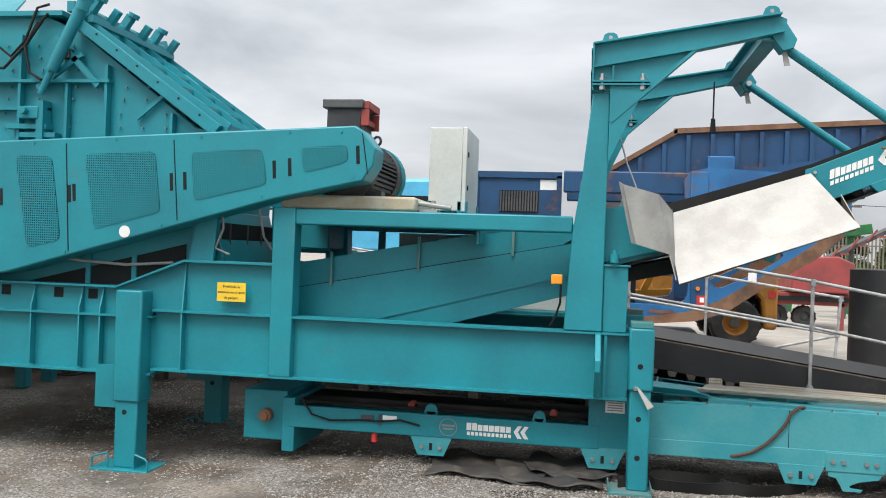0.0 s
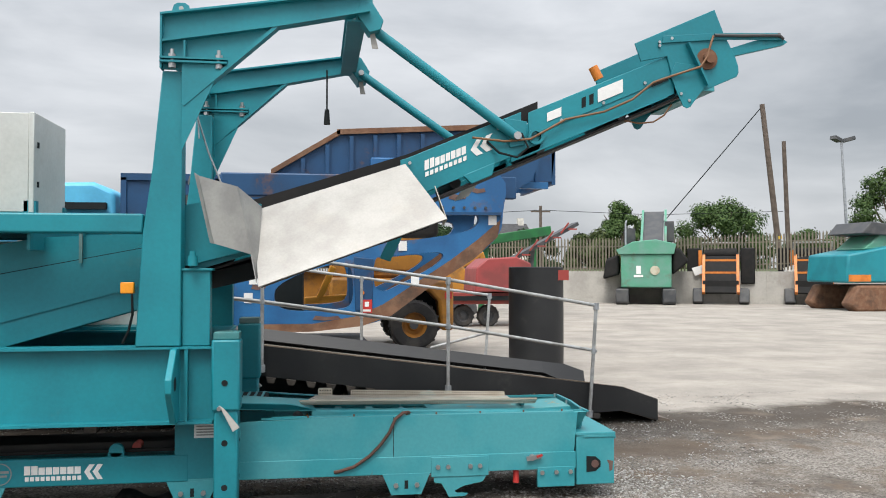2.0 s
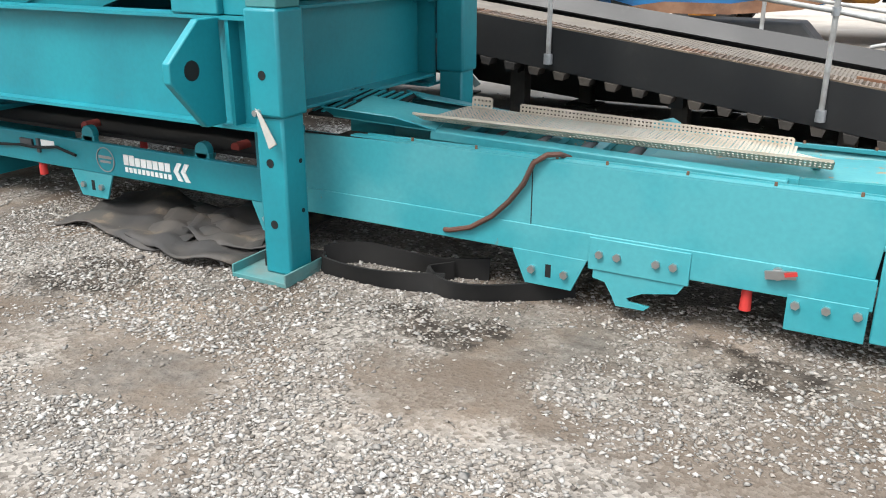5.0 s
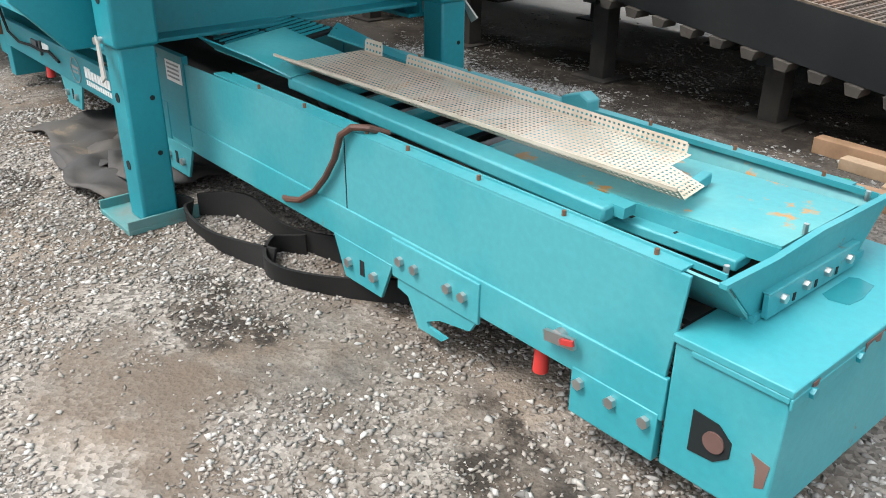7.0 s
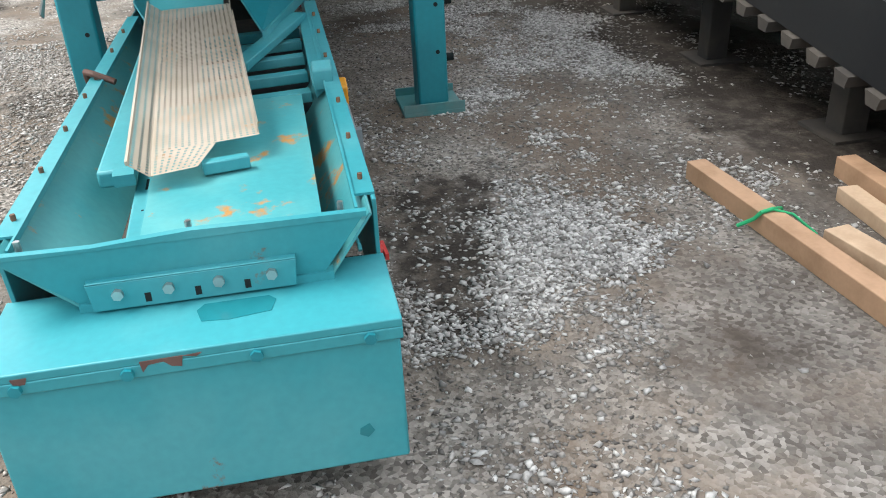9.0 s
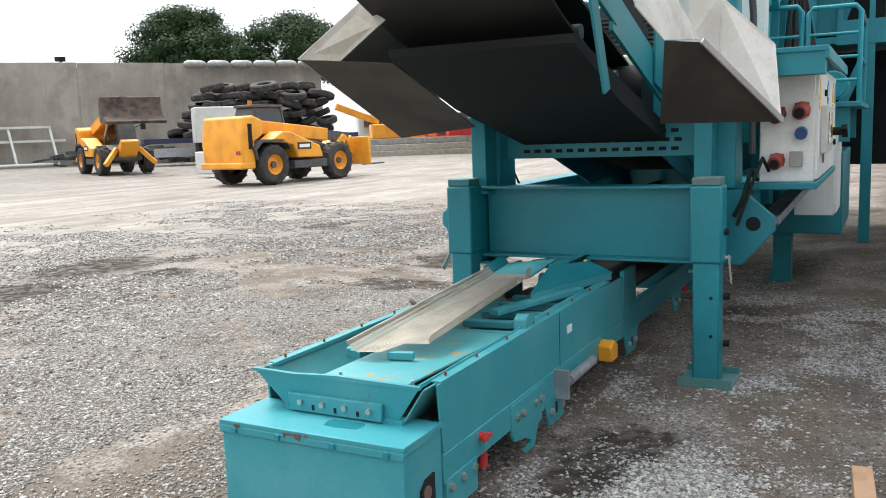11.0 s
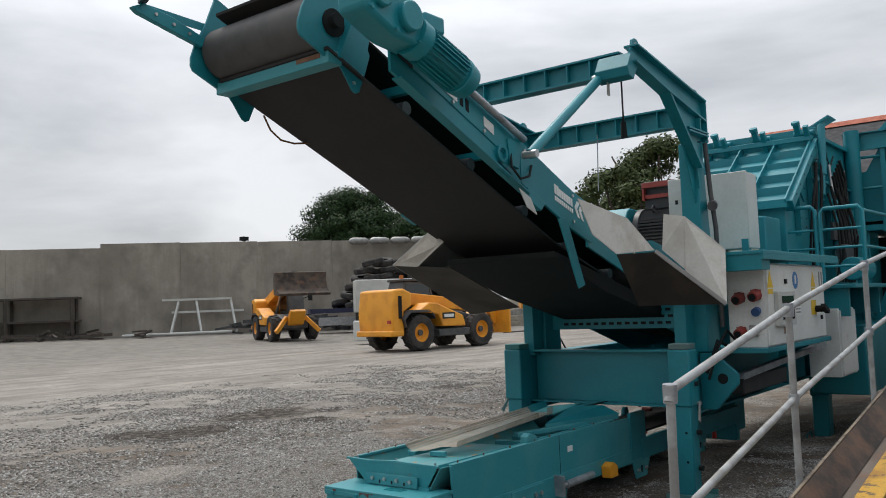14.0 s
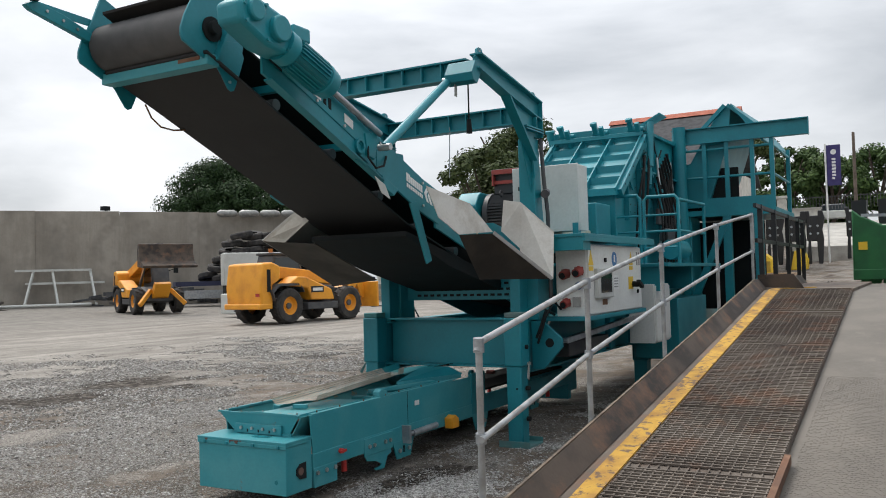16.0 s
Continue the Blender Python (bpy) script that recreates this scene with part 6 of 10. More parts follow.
    part("marker_recess", Geo().prism([(3.785, 0.30), (3.85, 0.295), (3.885, 0.265), (3.885, 0.225), (3.85, 0.195), (3.785, 0.19)], y + side * 0.0 - (0.0125 if side < 0 else -0.005), y + (0.0125 if side > 0 else -0.005)), DARK, tr, "black lamp recess")
    part("marker_ring", Geo().cyl((3.845, y + side * 0.01, 0.246), (3.845, y + side * 0.017, 0.246), 0.026, n=20), RUST_DULL, tr, "rusty lamp ring")

# stop handle on the near side, pneumatic ram and yellow coupling on the far side
valve = part("valve", Geo().cyl((3.40, TY0 - 0.004, 0.305), (3.40, TY0 - 0.03, 0.305), 0.022).bar((3.36, TY0 - 0.03, 0.298), (3.46, TY0 - 0.035, 0.315), 0.012, 0.03), STEEL, tr, "small steel shut-off valve")
part("valve_handle", Geo().bar((3.425, TY0 - 0.047, 0.314), (3.465, TY0 - 0.047, 0.325), 0.008, 0.014), RED, valve, "red handle")
part("valve", Geo().cyl((3.40, TY1 + 0.004, 0.30), (3.40, TY1 + 0.04, 0.30), 0.018).bar((3.36, TY1 + 0.04, 0.30), (3.44, TY1 + 0.045, 0.30), 0.010, 0.018), RED, tr, "red shut-off handle")
part("tension_ram", Geo().cyl((2.46, TY1 + 0.05, 0.265), (2.08, TY1 + 0.05, 0.27), 0.026).cyl((2.54, TY1 + 0.05, 0.265), (2.45, TY1 + 0.05, 0.267), 0.014).box(2.53, 2.56, TY1 - 0.0, TY1 + 0.08, 0.20, 0.34), GALV, tr, "pale tension cylinder")
part("coupling_cover", Geo().prism([(1.74, 0.20), (1.86, 0.20), (1.87, 0.29), (1.80, 0.315), (1.74, 0.28)], TY1 + 0.01, TY1 + 0.09), YELLOW, tr, "yellow plastic socket cover", bevel=0.008)
part("side_tag", Geo().box(2.28, 2.35, TY1 + 0.005, TY1 + 0.008, 0.47, 0.51), WHITE, tr, "small white tag")
part("label_plate", Geo().box(1.18, 1.32, TY0 - 0.016, TY0 - 0.013, 0.50, 0.585), WHITE, tr, "white instruction plate with grey print")
for k in range(4):
    part("print_line", Geo().box(1.195, 1.305, TY0 - 0.0175, TY0 - 0.0165, 0.515 + k * 0.018, 0.523 + k * 0.018), PRINT_GREY, tr)
part("hose", Geo().tube([(2.58, 7.88, 0.60), (2.56, 7.82, 0.625), (2.52, 7.785, 0.625), (2.47, 7.775, 0.59), (2.43, 7.775, 0.50), (2.37, 7.775, 0.42), (2.30, 7.775, 0.35), (2.20, 7.775, 0.285), (2.10, 7.78, 0.255), (2.07, 7.79, 0.25)], 0.011), HOSE, tr, "brown rubber hose looped over the rim")
# name board on the long channel
nb = Geo()
for k in range(8):
    nb.box(0.16 + k * 0.0425, 0.196 + k * 0.0425, TY0 - 0.0205, TY0 - 0.0175, 0.30, 0.355 if k < 2 else 0.345)
for k in range(11):
    nb.box(0.165 + k * 0.031, 0.187 + k * 0.031, TY0 - 0.0205, TY0 - 0.0175, 0.262, 0.288)
for a in (0.515, 0.565):
    nb.sheet([(a, TY0 - 0.019, 0.31), (a + 0.03, TY0 - 0.019, 0.355), (a + 0.062, TY0 - 0.019, 0.355), (a + 0.032, TY0 - 0.019, 0.31)], 0.003)
    nb.sheet([(a + 0.032, TY0 - 0.019, 0.31), (a, TY0 - 0.019, 0.31), (a + 0.03, TY0 - 0.019, 0.262), (a + 0.062, TY0 - 0.019, 0.262)], 0.003)
tagged(part("name_mark", nb, WHITE, tr, "white printed bars and double arrow"), kind="stuff")
part("round_mark", Geo().ring((0.02, TY0 - 0.019, 0.31), (0, 1, 0), [(0, 0.062), (-0.002, 0.062), (-0.002, 0.068), (0, 0.068)], n=32).box(-0.03, 0.07, TY0 - 0.0205, TY0 - 0.0175, 0.315, 0.33).box(-0.02, 0.06, TY0 - 0.0205, TY0 - 0.0175, 0.292, 0.304), PRINT_GREY, tr, "pale round maker's mark")
part("tag", Geo().box(-0.49, -0.38, TY0 - 0.0205, TY0 - 0.0175, 0.33, 0.365), WHITE, tr, "white tag")

# end box and hopper
box_end = part("end_box", Geo().box(3.715, 3.985, 7.79, 8.58, 0.105, 0.44), TEAL_WORN, tr, bevel=0.006)
part("box_lid", Geo().box(3.71, 3.992, 7.784, 8.586, 0.44, 0.46).box(3.986, 3.993, 7.784, 8.586, 0.413, 0.441).box(3.76, 3.986, 7.784, 7.79, 0.425, 0.441).box(3.76, 3.986, 8.58, 8.586, 0.425, 0.441), TEAL_WORN, box_end, "folded lid", bevel=0.003)
each_bolt("lid_bolt", [(3.993, y, 0.427) for y in (7.86, 8.06, 8.3, 8.52)], (1, 0, 0), 0.013, 0.01, TEAL, box_end)
part("chipped_paint", Geo().prism([(8.085, 0.449), (8.165, 0.450), (8.160, 0.427), (8.142, 0.430), (8.128, 0.443), (8.10, 0.440), (8.088, 0.425)], 3.9925, 3.9945, "x"), RUST_DULL, box_end, "bare rusty chip in the paint")
part("chipped_paint", Geo().prism([(7.855, 0.450), (7.885, 0.450), (7.88, 0.437), (7.86, 0.435)], 3.9925, 3.9945, "x"), RUST_DULL, box_end, "bare rusty chip in the paint")
part("chipped_paint", Geo().prism([(8.165, 0.449), (8.20, 0.451), (8.19, 0.444)], 3.9925, 3.9945, "x"), RUST_DULL, box_end, "bare rusty chip in the paint")
part("paint_scuff", Geo().prism([(8.48, 0.20), (8.50, 0.21), (8.51, 0.19), (8.495, 0.175), (8.478, 0.185)], 3.9850, 3.9862, "x"), TEAL_DARK, box_end, "dark scuff on the paint")
part("chipped_paint", Geo().prism([(3.93, 0.27), (3.975, 0.26), (3.97, 0.20), (3.95, 0.19), (3.945, 0.24)], 7.7885, 7.79), RUST_DULL, box_end, "bare rusty chip in the paint")
hop = part("hopper_front", Geo().sheet([(3.80, 7.815, 0.605), (3.80, 8.545, 0.605), (3.785, 8.44, 0.46), (3.785, 7.97, 0.46)], 0.008), TEAL_WORN, tr, "sloping hopper front plate")
part("hopper_rim", Geo().prism([(7.80, 0.600), (8.55, 0.600), (8.55, 0.612), (8.32, 0.615), (8.20, 0.618), (8.0, 0.606), (7.80, 0.611)], 3.788, 3.806, "x"), TEAL_WORN, hop, "folded rim")
part("hopper_strap", Geo().prism([(7.98, 0.466), (8.39, 0.466), (8.395, 0.528), (7.975, 0.528)], 3.800, 3.815, "x").box(3.790, 3.815, 7.975, 8.395, 0.528, 0.532), TEAL_WORN, hop, "folded clamp strip", bevel=0.003)
each_bolt("strap_bolt", [(3.815, y, 0.503) for y in (8.035, 8.135, 8.235, 8.342)], (1, 0, 0), 0.012, 0.012, STEEL, hop, "steel bolt")
for y in (8.085, 8.185, 8.285):
    part("strap_slot", Geo().box(3.8145, 3.8165, y, y + 0.012, 0.476, 0.496), DARK, hop)
part("hopper_foot", Geo().box(3.77, 3.80, 7.95, 8.47, 0.46, 0.478), TEAL_WORN, hop)
for side, y, yb in ((-1, 7.815, 7.98), (1, 8.56, 8.45)):
    part("hopper_side", Geo().sheet([(1.65, y, 0.60), (3.795, y, 0.60), (3.785, yb, 0.44), (1.65, yb, 0.44)], 0.006), RUSTY_PLATE, tr, "rust-stained sloping inner hopper side")
each_bolt("rim_stud", [(3.765, y, 0.596) for y in (7.86, 8.19, 8.50)], (0, 0, 1), 0.007, 0.026, STEEL, tr, "steel stud on the rim")
# Solid near-black box gives the gap behind the hopper its shade.
part("gap_shade_block", Geo().box(3.70, 3.78, 7.83, 8.54, 0.30, 0.455), DARK, tr, "dark block filling the shaded gap behind the hopper")
part("belt", Geo().box(1.1, 3.70, 7.88, 8.50, 0.43, 0.445), BELT_MUD, tr, "muddy brown-black rubber belt")
part("rust_tray", Geo().sheet([(2.80, 8.05, 0.560), (2.80, 8.46, 0.560), (3.765, 8.46, 0.590), (3.765, 8.09, 0.590)], 0.008), RUSTY_PLATE, tr, "teal tray plate with orange rust patches")
part("tray_edge", Geo().bar((2.80, 8.05, 0.538), (3.765, 8.09, 0.566), 0.01, 0.045), TEAL_WORN, tr)
for x in (2.80, 2.58, 2.36, 2.14, 1.94):
    part("idler_bar", Geo().bar((x, 8.12, 0.545), (x - 0.03, 8.49, 0.55), 0.05, 0.035), TEAL_WORN, tr, bevel=0.004)
    part("idler_roller", Geo().cyl((x - 0.10, 8.12, 0.50), (x - 0.12, 8.49, 0.50), 0.04), DARK_GREY, tr, "dark idler roller")
part("inner_rail", Geo().prism([(8.495, 0.60), (8.545, 0.615), (8.545, 0.585), (8.505, 0.55)], 1.85, 2.82, "x"), TEAL_WORN, tr, bevel=0.003)
part("rail_end_block", Geo().prism([(2.72, 0.585), (2.84, 0.58), (2.84, 0.645), (2.80, 0.665), (2.72, 0.64)], 8.50, 8.56), TEAL_WORN, tr, bevel=0.006)
part("folded_channel", Geo().bar((1.92, 7.965, 0.615), (3.37, 7.985, 0.575), 0.085, 0.045), TEAL_WORN, tr, "loose teal channel lying in the trough", bevel=0.008)
part("channel_end", Geo().bar((3.32, 8.005, 0.585), (3.40, 8.01, 0.58), 0.05, 0.03), TEAL_WORN, tr, "cut end of the channel")
part("folded_channel", Geo().bar((2.85, 8.035, 0.525), (3.69, 8.075, 0.53), 0.075, 0.03), TEAL_WORN, tr, bevel=0.006)
for k in range(4):
    x = 3.18 + 0.13 * k
    part("channel_slot", Geo().bar((x, 8.05 + k * 0.005, 0.5415), (x + 0.07, 8.053 + k * 0.005, 0.5425), 0.018, 0.003), DARK, tr)
part("bent_cover", Geo().sheet([(1.45, 7.88, 0.66), (1.45, 8.20, 0.70), (1.90, 8.21, 0.665), (1.95, 7.92, 0.635)], 0.008), TEAL_WORN, tr, "loose bent cover plate")
part("bent_cover", Geo().sheet([(1.95, 7.92, 0.64), (1.45, 7.88, 0.665), (1.42, 7.83, 0.71), (1.78, 7.86, 0.69)], 0.006), TEAL, tr, "upturned flap of the cover")
part("bent_cover", Geo().sheet([(2.27, 8.354, 0.645), (1.45, 8.55, 0.632), (1.50, 8.43, 0.70), (1.70, 8.25, 0.705)], 0.008), TEAL, tr, "loose tilted cover plate")
part("cover_fold", Geo().bar((2.27, 8.36, 0.625), (1.47, 8.545, 0.615), 0.012, 0.04), TEAL_WORN, tr)
part("cover_bar", Geo().bar((2.55, 8.27, 0.60), (1.9, 8.50, 0.61), 0.06, 0.03), TEAL_WORN, tr, bevel=0.004)
part("slotted_guard", Geo().sheet([(1.25, 7.95, 0.64), (1.25, 8.35, 0.70), (1.62, 8.35, 0.70), (1.62, 7.95, 0.64)], 0.01), DARK, tr, "dark slotted guard plate")
for k in range(2):
    for j in range(7):
        part("slot_bar", Geo().bar((1.27 + j * 0.05, 7.97 + k * 0.19, 0.655 + k * 0.028), (1.29 + j * 0.05, 8.14 + k * 0.19, 0.682 + k * 0.028), 0.014, 0.008), TEAL, tr)
# gearbox end and rollers on the long channel
part("gearbox", Geo().box(-1.64, -1.28, 7.84, 8.5, 0.10, 0.49), TEAL, tr, bevel=0.01)
part("gearbox_flange", Geo().box(-1.30, -1.20, 7.79, 8.55, 0.03, 0.45), TEAL, tr, bevel=0.006)
part("gear_shaft", Geo().cyl((-1.44, 7.84, 0.30), (-1.44, 7.77, 0.30), 0.05, n=18).cyl((-1.44, 7.77, 0.30), (-1.44, 7.75, 0.30), 0.03), RUST, tr, "rusty gearbox shaft end")
for x in (-0.12, 0.70):
    part("roller_bracket", Geo().cyl((x, 7.80, 0.43), (x, 7.84, 0.43), 0.045).box(x - 0.05, x + 0.05, 7.80, 7.83, 0.38, 0.42), TEAL, tr, bevel=0.003)
part("under_belt", Geo().box(-1.25, 1.1, 7.9, 8.48, 0.40, 0.42), BLACK_RUBBER, tr, "black rubber belt")
for x in (-0.30, 0.80):
    part("red_roller_end", Geo().cyl((x, 7.93, 0.43), (x, 8.02, 0.43), 0.028), RED_OXIDE, tr, "red idler roller end")
part("junction_switch", Geo().box(-0.66, -0.56, TY0 - 0.03, TY0 - 0.012, 0.31, 0.36).box(-0.52, -0.50, TY0 - 0.03, TY0 - 0.012, 0.29, 0.37), DARK_GREY, tr, "dark switch box")
part("cable", Geo().tube([(-1.15, 7.76, 0.48), (-1.05, 7.76, 0.34), (-0.9, 7.77, 0.30), (-0.66, 7.77, 0.32), (-0.5, 7.77, 0.32), (-0.35, 7.77, 0.34), (-0.2, 7.77, 0.31)], 0.008), DARK, tr, "black cable")

MP = [(1.86, 7.975, 0.668), (3.36, 8.082, 0.627), (3.345, 8.335, 0.640), (1.95, 8.235, 0.690)]
mesh_guard = thing("perforated_guard_sheet", (2.6, 8.1, 0.60), "cream perforated steel guard sheet lying on the trough", "guard sheet")


def perforated(name, c, pitch, parent, label=""):
    """Sheet of crossing strips with open square holes, over the quadrilateral c."""
    c = [Vector(p) for p in c]
    nu, nv = int((c[1] - c[0]).length / pitch), int((c[3] - c[0]).length / pitch)
    g = Geo()
    up = (c[1] - c[0]).cross(c[3] - c[0]).normalized() * 0.0012

    def at(u, v):
        return c[0].lerp(c[1], u).lerp(c[3].lerp(c[2], u), v)
    for i in range(nu + 1):
        u, du = i / nu, 0.27 / nu
        g.add([at(u - du, 0) + up, at(u + du, 0) + up, at(u + du, 1) + up, at(u - du, 1) + up], [(0, 1, 2, 3)])
    for j in range(nv + 1):
        v, dv = j / nv, 0.30 / nv
        g.add([at(0, v - dv), at(1, v - dv), at(1, v + dv), at(0, v + dv)], [(0, 1, 2, 3)])
    return tagged(part(name, g, CREAM_STEEL, parent, label), kind="stuff")


CREAM_STEEL = material("cream_coated_steel", (0.50, 0.45, 0.37), (0.42, 0.37, 0.29), rough=0.5, scale=6, fine=60, bump=0.05)
perforated("perforated_panel", MP, 0.0165, mesh_guard)
perforated("torn_corner", [(3.36, 8.082, 0.627), (3.495, 8.092, 0.622), (3.485, 8.192, 0.628), (3.36, 8.228, 0.636)], 0.0165, mesh_guard)
perforated("turned_up_edge", [(1.86, 7.972, 0.668), (3.497, 8.09, 0.622), (3.504, 8.046, 0.660), (1.84, 7.924, 0.70)], 0.0165, mesh_guard)
part("sheet_hem", Geo().bar((1.84, 7.923, 0.701), (3.504, 8.045, 0.661), 0.006, 0.010), CREAM_STEEL, mesh_guard, "plain folded hem")
perforated("turned_up_edge", [(1.97, 8.238, 0.69), (2.06, 8.245, 0.687), (2.06, 8.25, 0.73), (1.97, 8.243, 0.733)], 0.0165, mesh_guard)
perforated("turned_up_edge", [(2.20, 8.254, 0.681), (3.33, 8.334, 0.641), (3.33, 8.339, 0.668), (2.20, 8.259, 0.715)], 0.0165, mesh_guard)
part("teal_end_strip", Geo().bar((3.44, 8.20, 0.605), (3.42, 8.31, 0.605), 0.03, 0.032), TEAL_WORN, mesh_guard, "short teal channel end", bevel=0.004)

# Darker, smoother teal patch on top of the lid.
part("dark_lid_patch", Geo().prism([(3.832, 8.20), (3.855, 8.185), (3.898, 8.196), (3.905, 8.25), (3.893, 8.335), (3.85, 8.345), (3.832, 8.33)], 0.4602, 0.4612, "z"), TEAL_DARK, box_end, "dark glossy patch on the lid")

# ---- loading ramp with handrails ----
ramp = thing("loading_ramp", (2, 11.4, 0), "black steel loading ramp with mesh deck and tube handrails", "ramp")
RY0, RY1 = 10.455, 12.55
R_TOP = -2.75


def kerb_z(x):
    x = max(x, R_TOP)
    return 0.44 + (4.55 - x) * 0.130 if x < 5.05 else 0.375 - (x - 5.05) * 0.36


def deck_z(x):
    x = max(x, R_TOP)
    return 0.31 + (4.55 - x) * 0.130 if x < 4.75 else max(0.012, 0.284 - (x - 4.75) * 0.42)


def along(f, x0, x1):
    """Points (x, f(x)) from x0 down to x1 through the breaks of the ramp."""
    return [(x, f(x)) for x in [x0] + [b for b in (5.05, 4.751, 4.749, R_TOP) if x1 < b < x0] + [x1]]


def ramp_slab(x0, x1, top, thick, y0, y1):
    pts = along(top, x0, x1)
    return Geo().prism(pts + [(x, z - thick) for x, z in reversed(pts)], y0, y1)


RAMP_STEEL = material("dirty_ramp_steel", (0.165, 0.135, 0.108), (0.105, 0.083, 0.066), rough=0.75, scale=1.8, fine=50, bump=0.25,
                      dirt=(0.19, 0.10, 0.06), dirt_scale=2.5, dirt_lo=0.52, dirt_hi=0.70)
EDGE_DUST = material("dusty_worn_edge", (0.22, 0.17, 0.12), (0.13, 0.09, 0.06), rough=0.7, scale=5, fine=50, bump=0.15, dirt=(0.06, 0.05, 0.04), dirt_scale=4.0, dirt_lo=0.5, dirt_hi=0.66)
KERB_BROWN = material("worn_kerb_steel", (0.085, 0.062, 0.046), (0.035, 0.028, 0.024), rough=0.75, scale=2.6, fine=40, bump=0.25,
                      dirt=(0.16, 0.085, 0.05), dirt_scale=3.2, dirt_lo=0.52, dirt_hi=0.70)
for side, y in ((1, RY0), (-1, RY1)):
    x0 = 5.42 if side > 0 else 5.30
    pts = along(kerb_z, x0, -7.3)
    low = [(x, max(0.03, z - 0.29 if x < 5.0 else z - 0.24)) for x, z in pts]
    part("side_kerb", Geo().prism(pts + low[::-1], y, y + side * 0.014), BLACK_PAINT, ramp, "black steel side kerb")
    n = len(pts)
    inner = [(x, y + side * 0.016, z) for x, z in pts] + [(x, y + side * 0.03, z + 0.004) for x, z in pts] + [(x, y + side * 0.13, deck_z(x) + 0.006) for x, z in pts] + [(x, y + side * 0.11, deck_z(x) - 0.01) for x, z in pts]
    faces = [(j * n + i, j * n + i + 1, ((j + 1) % 4) * n + i + 1, ((j + 1) % 4) * n + i) for j in range(4) for i in range(n - 1)]
    part("kerb_lining", Geo().add(inner, faces + [(0, n, 2 * n, 3 * n), (4 * n - 1, 3 * n - 1, 2 * n - 1, n - 1)]), KERB_BROWN if side > 0 else BLACK_PAINT, ramp, "rust-brown sloping inside of the kerb" if side > 0 else "black sloping inside of the kerb")
    for k in range(40):
        x = 4.95 - k * 0.19
        z = kerb_z(x) - 0.29
        if z > 0.12:
            part("rib_end", Geo().prism([(x - 0.05, z + 0.004), (x + 0.04, z - 0.01), (x + 0.025, z - 0.055), (x - 0.035, z - 0.05)], y - side * 0.03, y + side * 0.10), RAMP_LEG, ramp, "worn tooth-shaped rib end")
part("kerb_return", Geo().prism([(RY0 + 0.02, kerb_z(R_TOP) - 0.10), (RY0 + 0.02, kerb_z(R_TOP) + 0.06), (10.9, kerb_z(R_TOP) + 0.06), (11.02, deck_z(R_TOP) + 0.01)], R_TOP - 0.22, R_TOP - 0.2, "x"), KERB_BROWN, ramp, "rust-brown end plate of the kerb")
part("worn_edge", Geo().bar((4.74, RY0 + 0.016, kerb_z(4.74) + 0.006), (R_TOP, RY0 + 0.016, kerb_z(R_TOP) + 0.006), 0.016, 0.010), EDGE_DUST, ramp, "pale dusty worn top edge of the kerb")
part("deck_plate", ramp_slab(5.6, -7.3, deck_z, 0.04, RY0 + 0.10, 11.575), RAMP_STEEL, ramp, "dirty steel deck")
strip_y = 10.645
part("yellow_edge_line", ramp_slab(5.4, R_TOP - 0.25, lambda x: deck_z(x) + 0.013, 0.012, strip_y, strip_y + 0.125), LINE_YELLOW, ramp, "worn yellow edge line")
part("yellow_edge_line", Geo().prism([(R_TOP - 0.25, strip_y), (R_TOP - 0.20, strip_y + 0.125), (R_TOP - 0.75, strip_y + 0.46), (R_TOP - 0.80, strip_y + 0.38)], deck_z(R_TOP) + 0.002, deck_z(R_TOP) + 0.013, "z"), LINE_YELLOW, ramp, "worn yellow edge line turning at the top")
# raised bar grating on the deck, in lengths
lengths = ((5.38, 3.62), (3.60, 2.45), (2.43, 0.4), (0.38, -1.2), (-1.22, R_TOP))
for xa, xb in lengths:
    g_lon, g_cross = Geo(), Geo()
    for k in range(15):
        y = strip_y + 0.15 + k * 0.055
        for a, b in (((xa, 4.751), (4.749, xb)) if xa > 4.8 else ((xa, xb),)):
            g_lon.bar((a, y, deck_z(a) + 0.006), (b, y, deck_z(b) + 0.006), 0.008, 0.012)
    for k in range(int((xa - xb) / 0.042)):
        x = xa - 0.01 - k * 0.042
        wob = 0.003 * math.sin(k * 2.3)
        g_cross.bar((x, strip_y + 0.14, deck_z(x) + 0.010 + wob), (x, strip_y + 0.93, deck_z(x) + 0.010 - wob), 0.017, 0.010)
    g_lon.v, g_lon.f = g_lon.v + g_cross.v, g_lon.f + [tuple(i + len(g_lon.v) for i in f) for f in g_cross.f]
    tagged(part("deck_grating", g_lon, RAMP_STEEL, ramp, "worn rusty steel grating length"), kind="stuff")
part("loose_angle", Geo().bar((4.35, 11.60, deck_z(4.35) + 0.005), (3.34, 11.60, deck_z(3.34) + 0.005), 0.035, 0.05), RUST, ramp, "rust-brown angle lying along the grating")
part("smooth_lane", ramp_slab(5.45, -7.3, lambda x: max(0.02, deck_z(x) - 0.035), 0.018, 11.578, RY1 - 0.14), LANE, ramp, "pale dusty worn chequer-plate lane of the deck")
g_stud = Geo()
rng_l = random.Random(3)
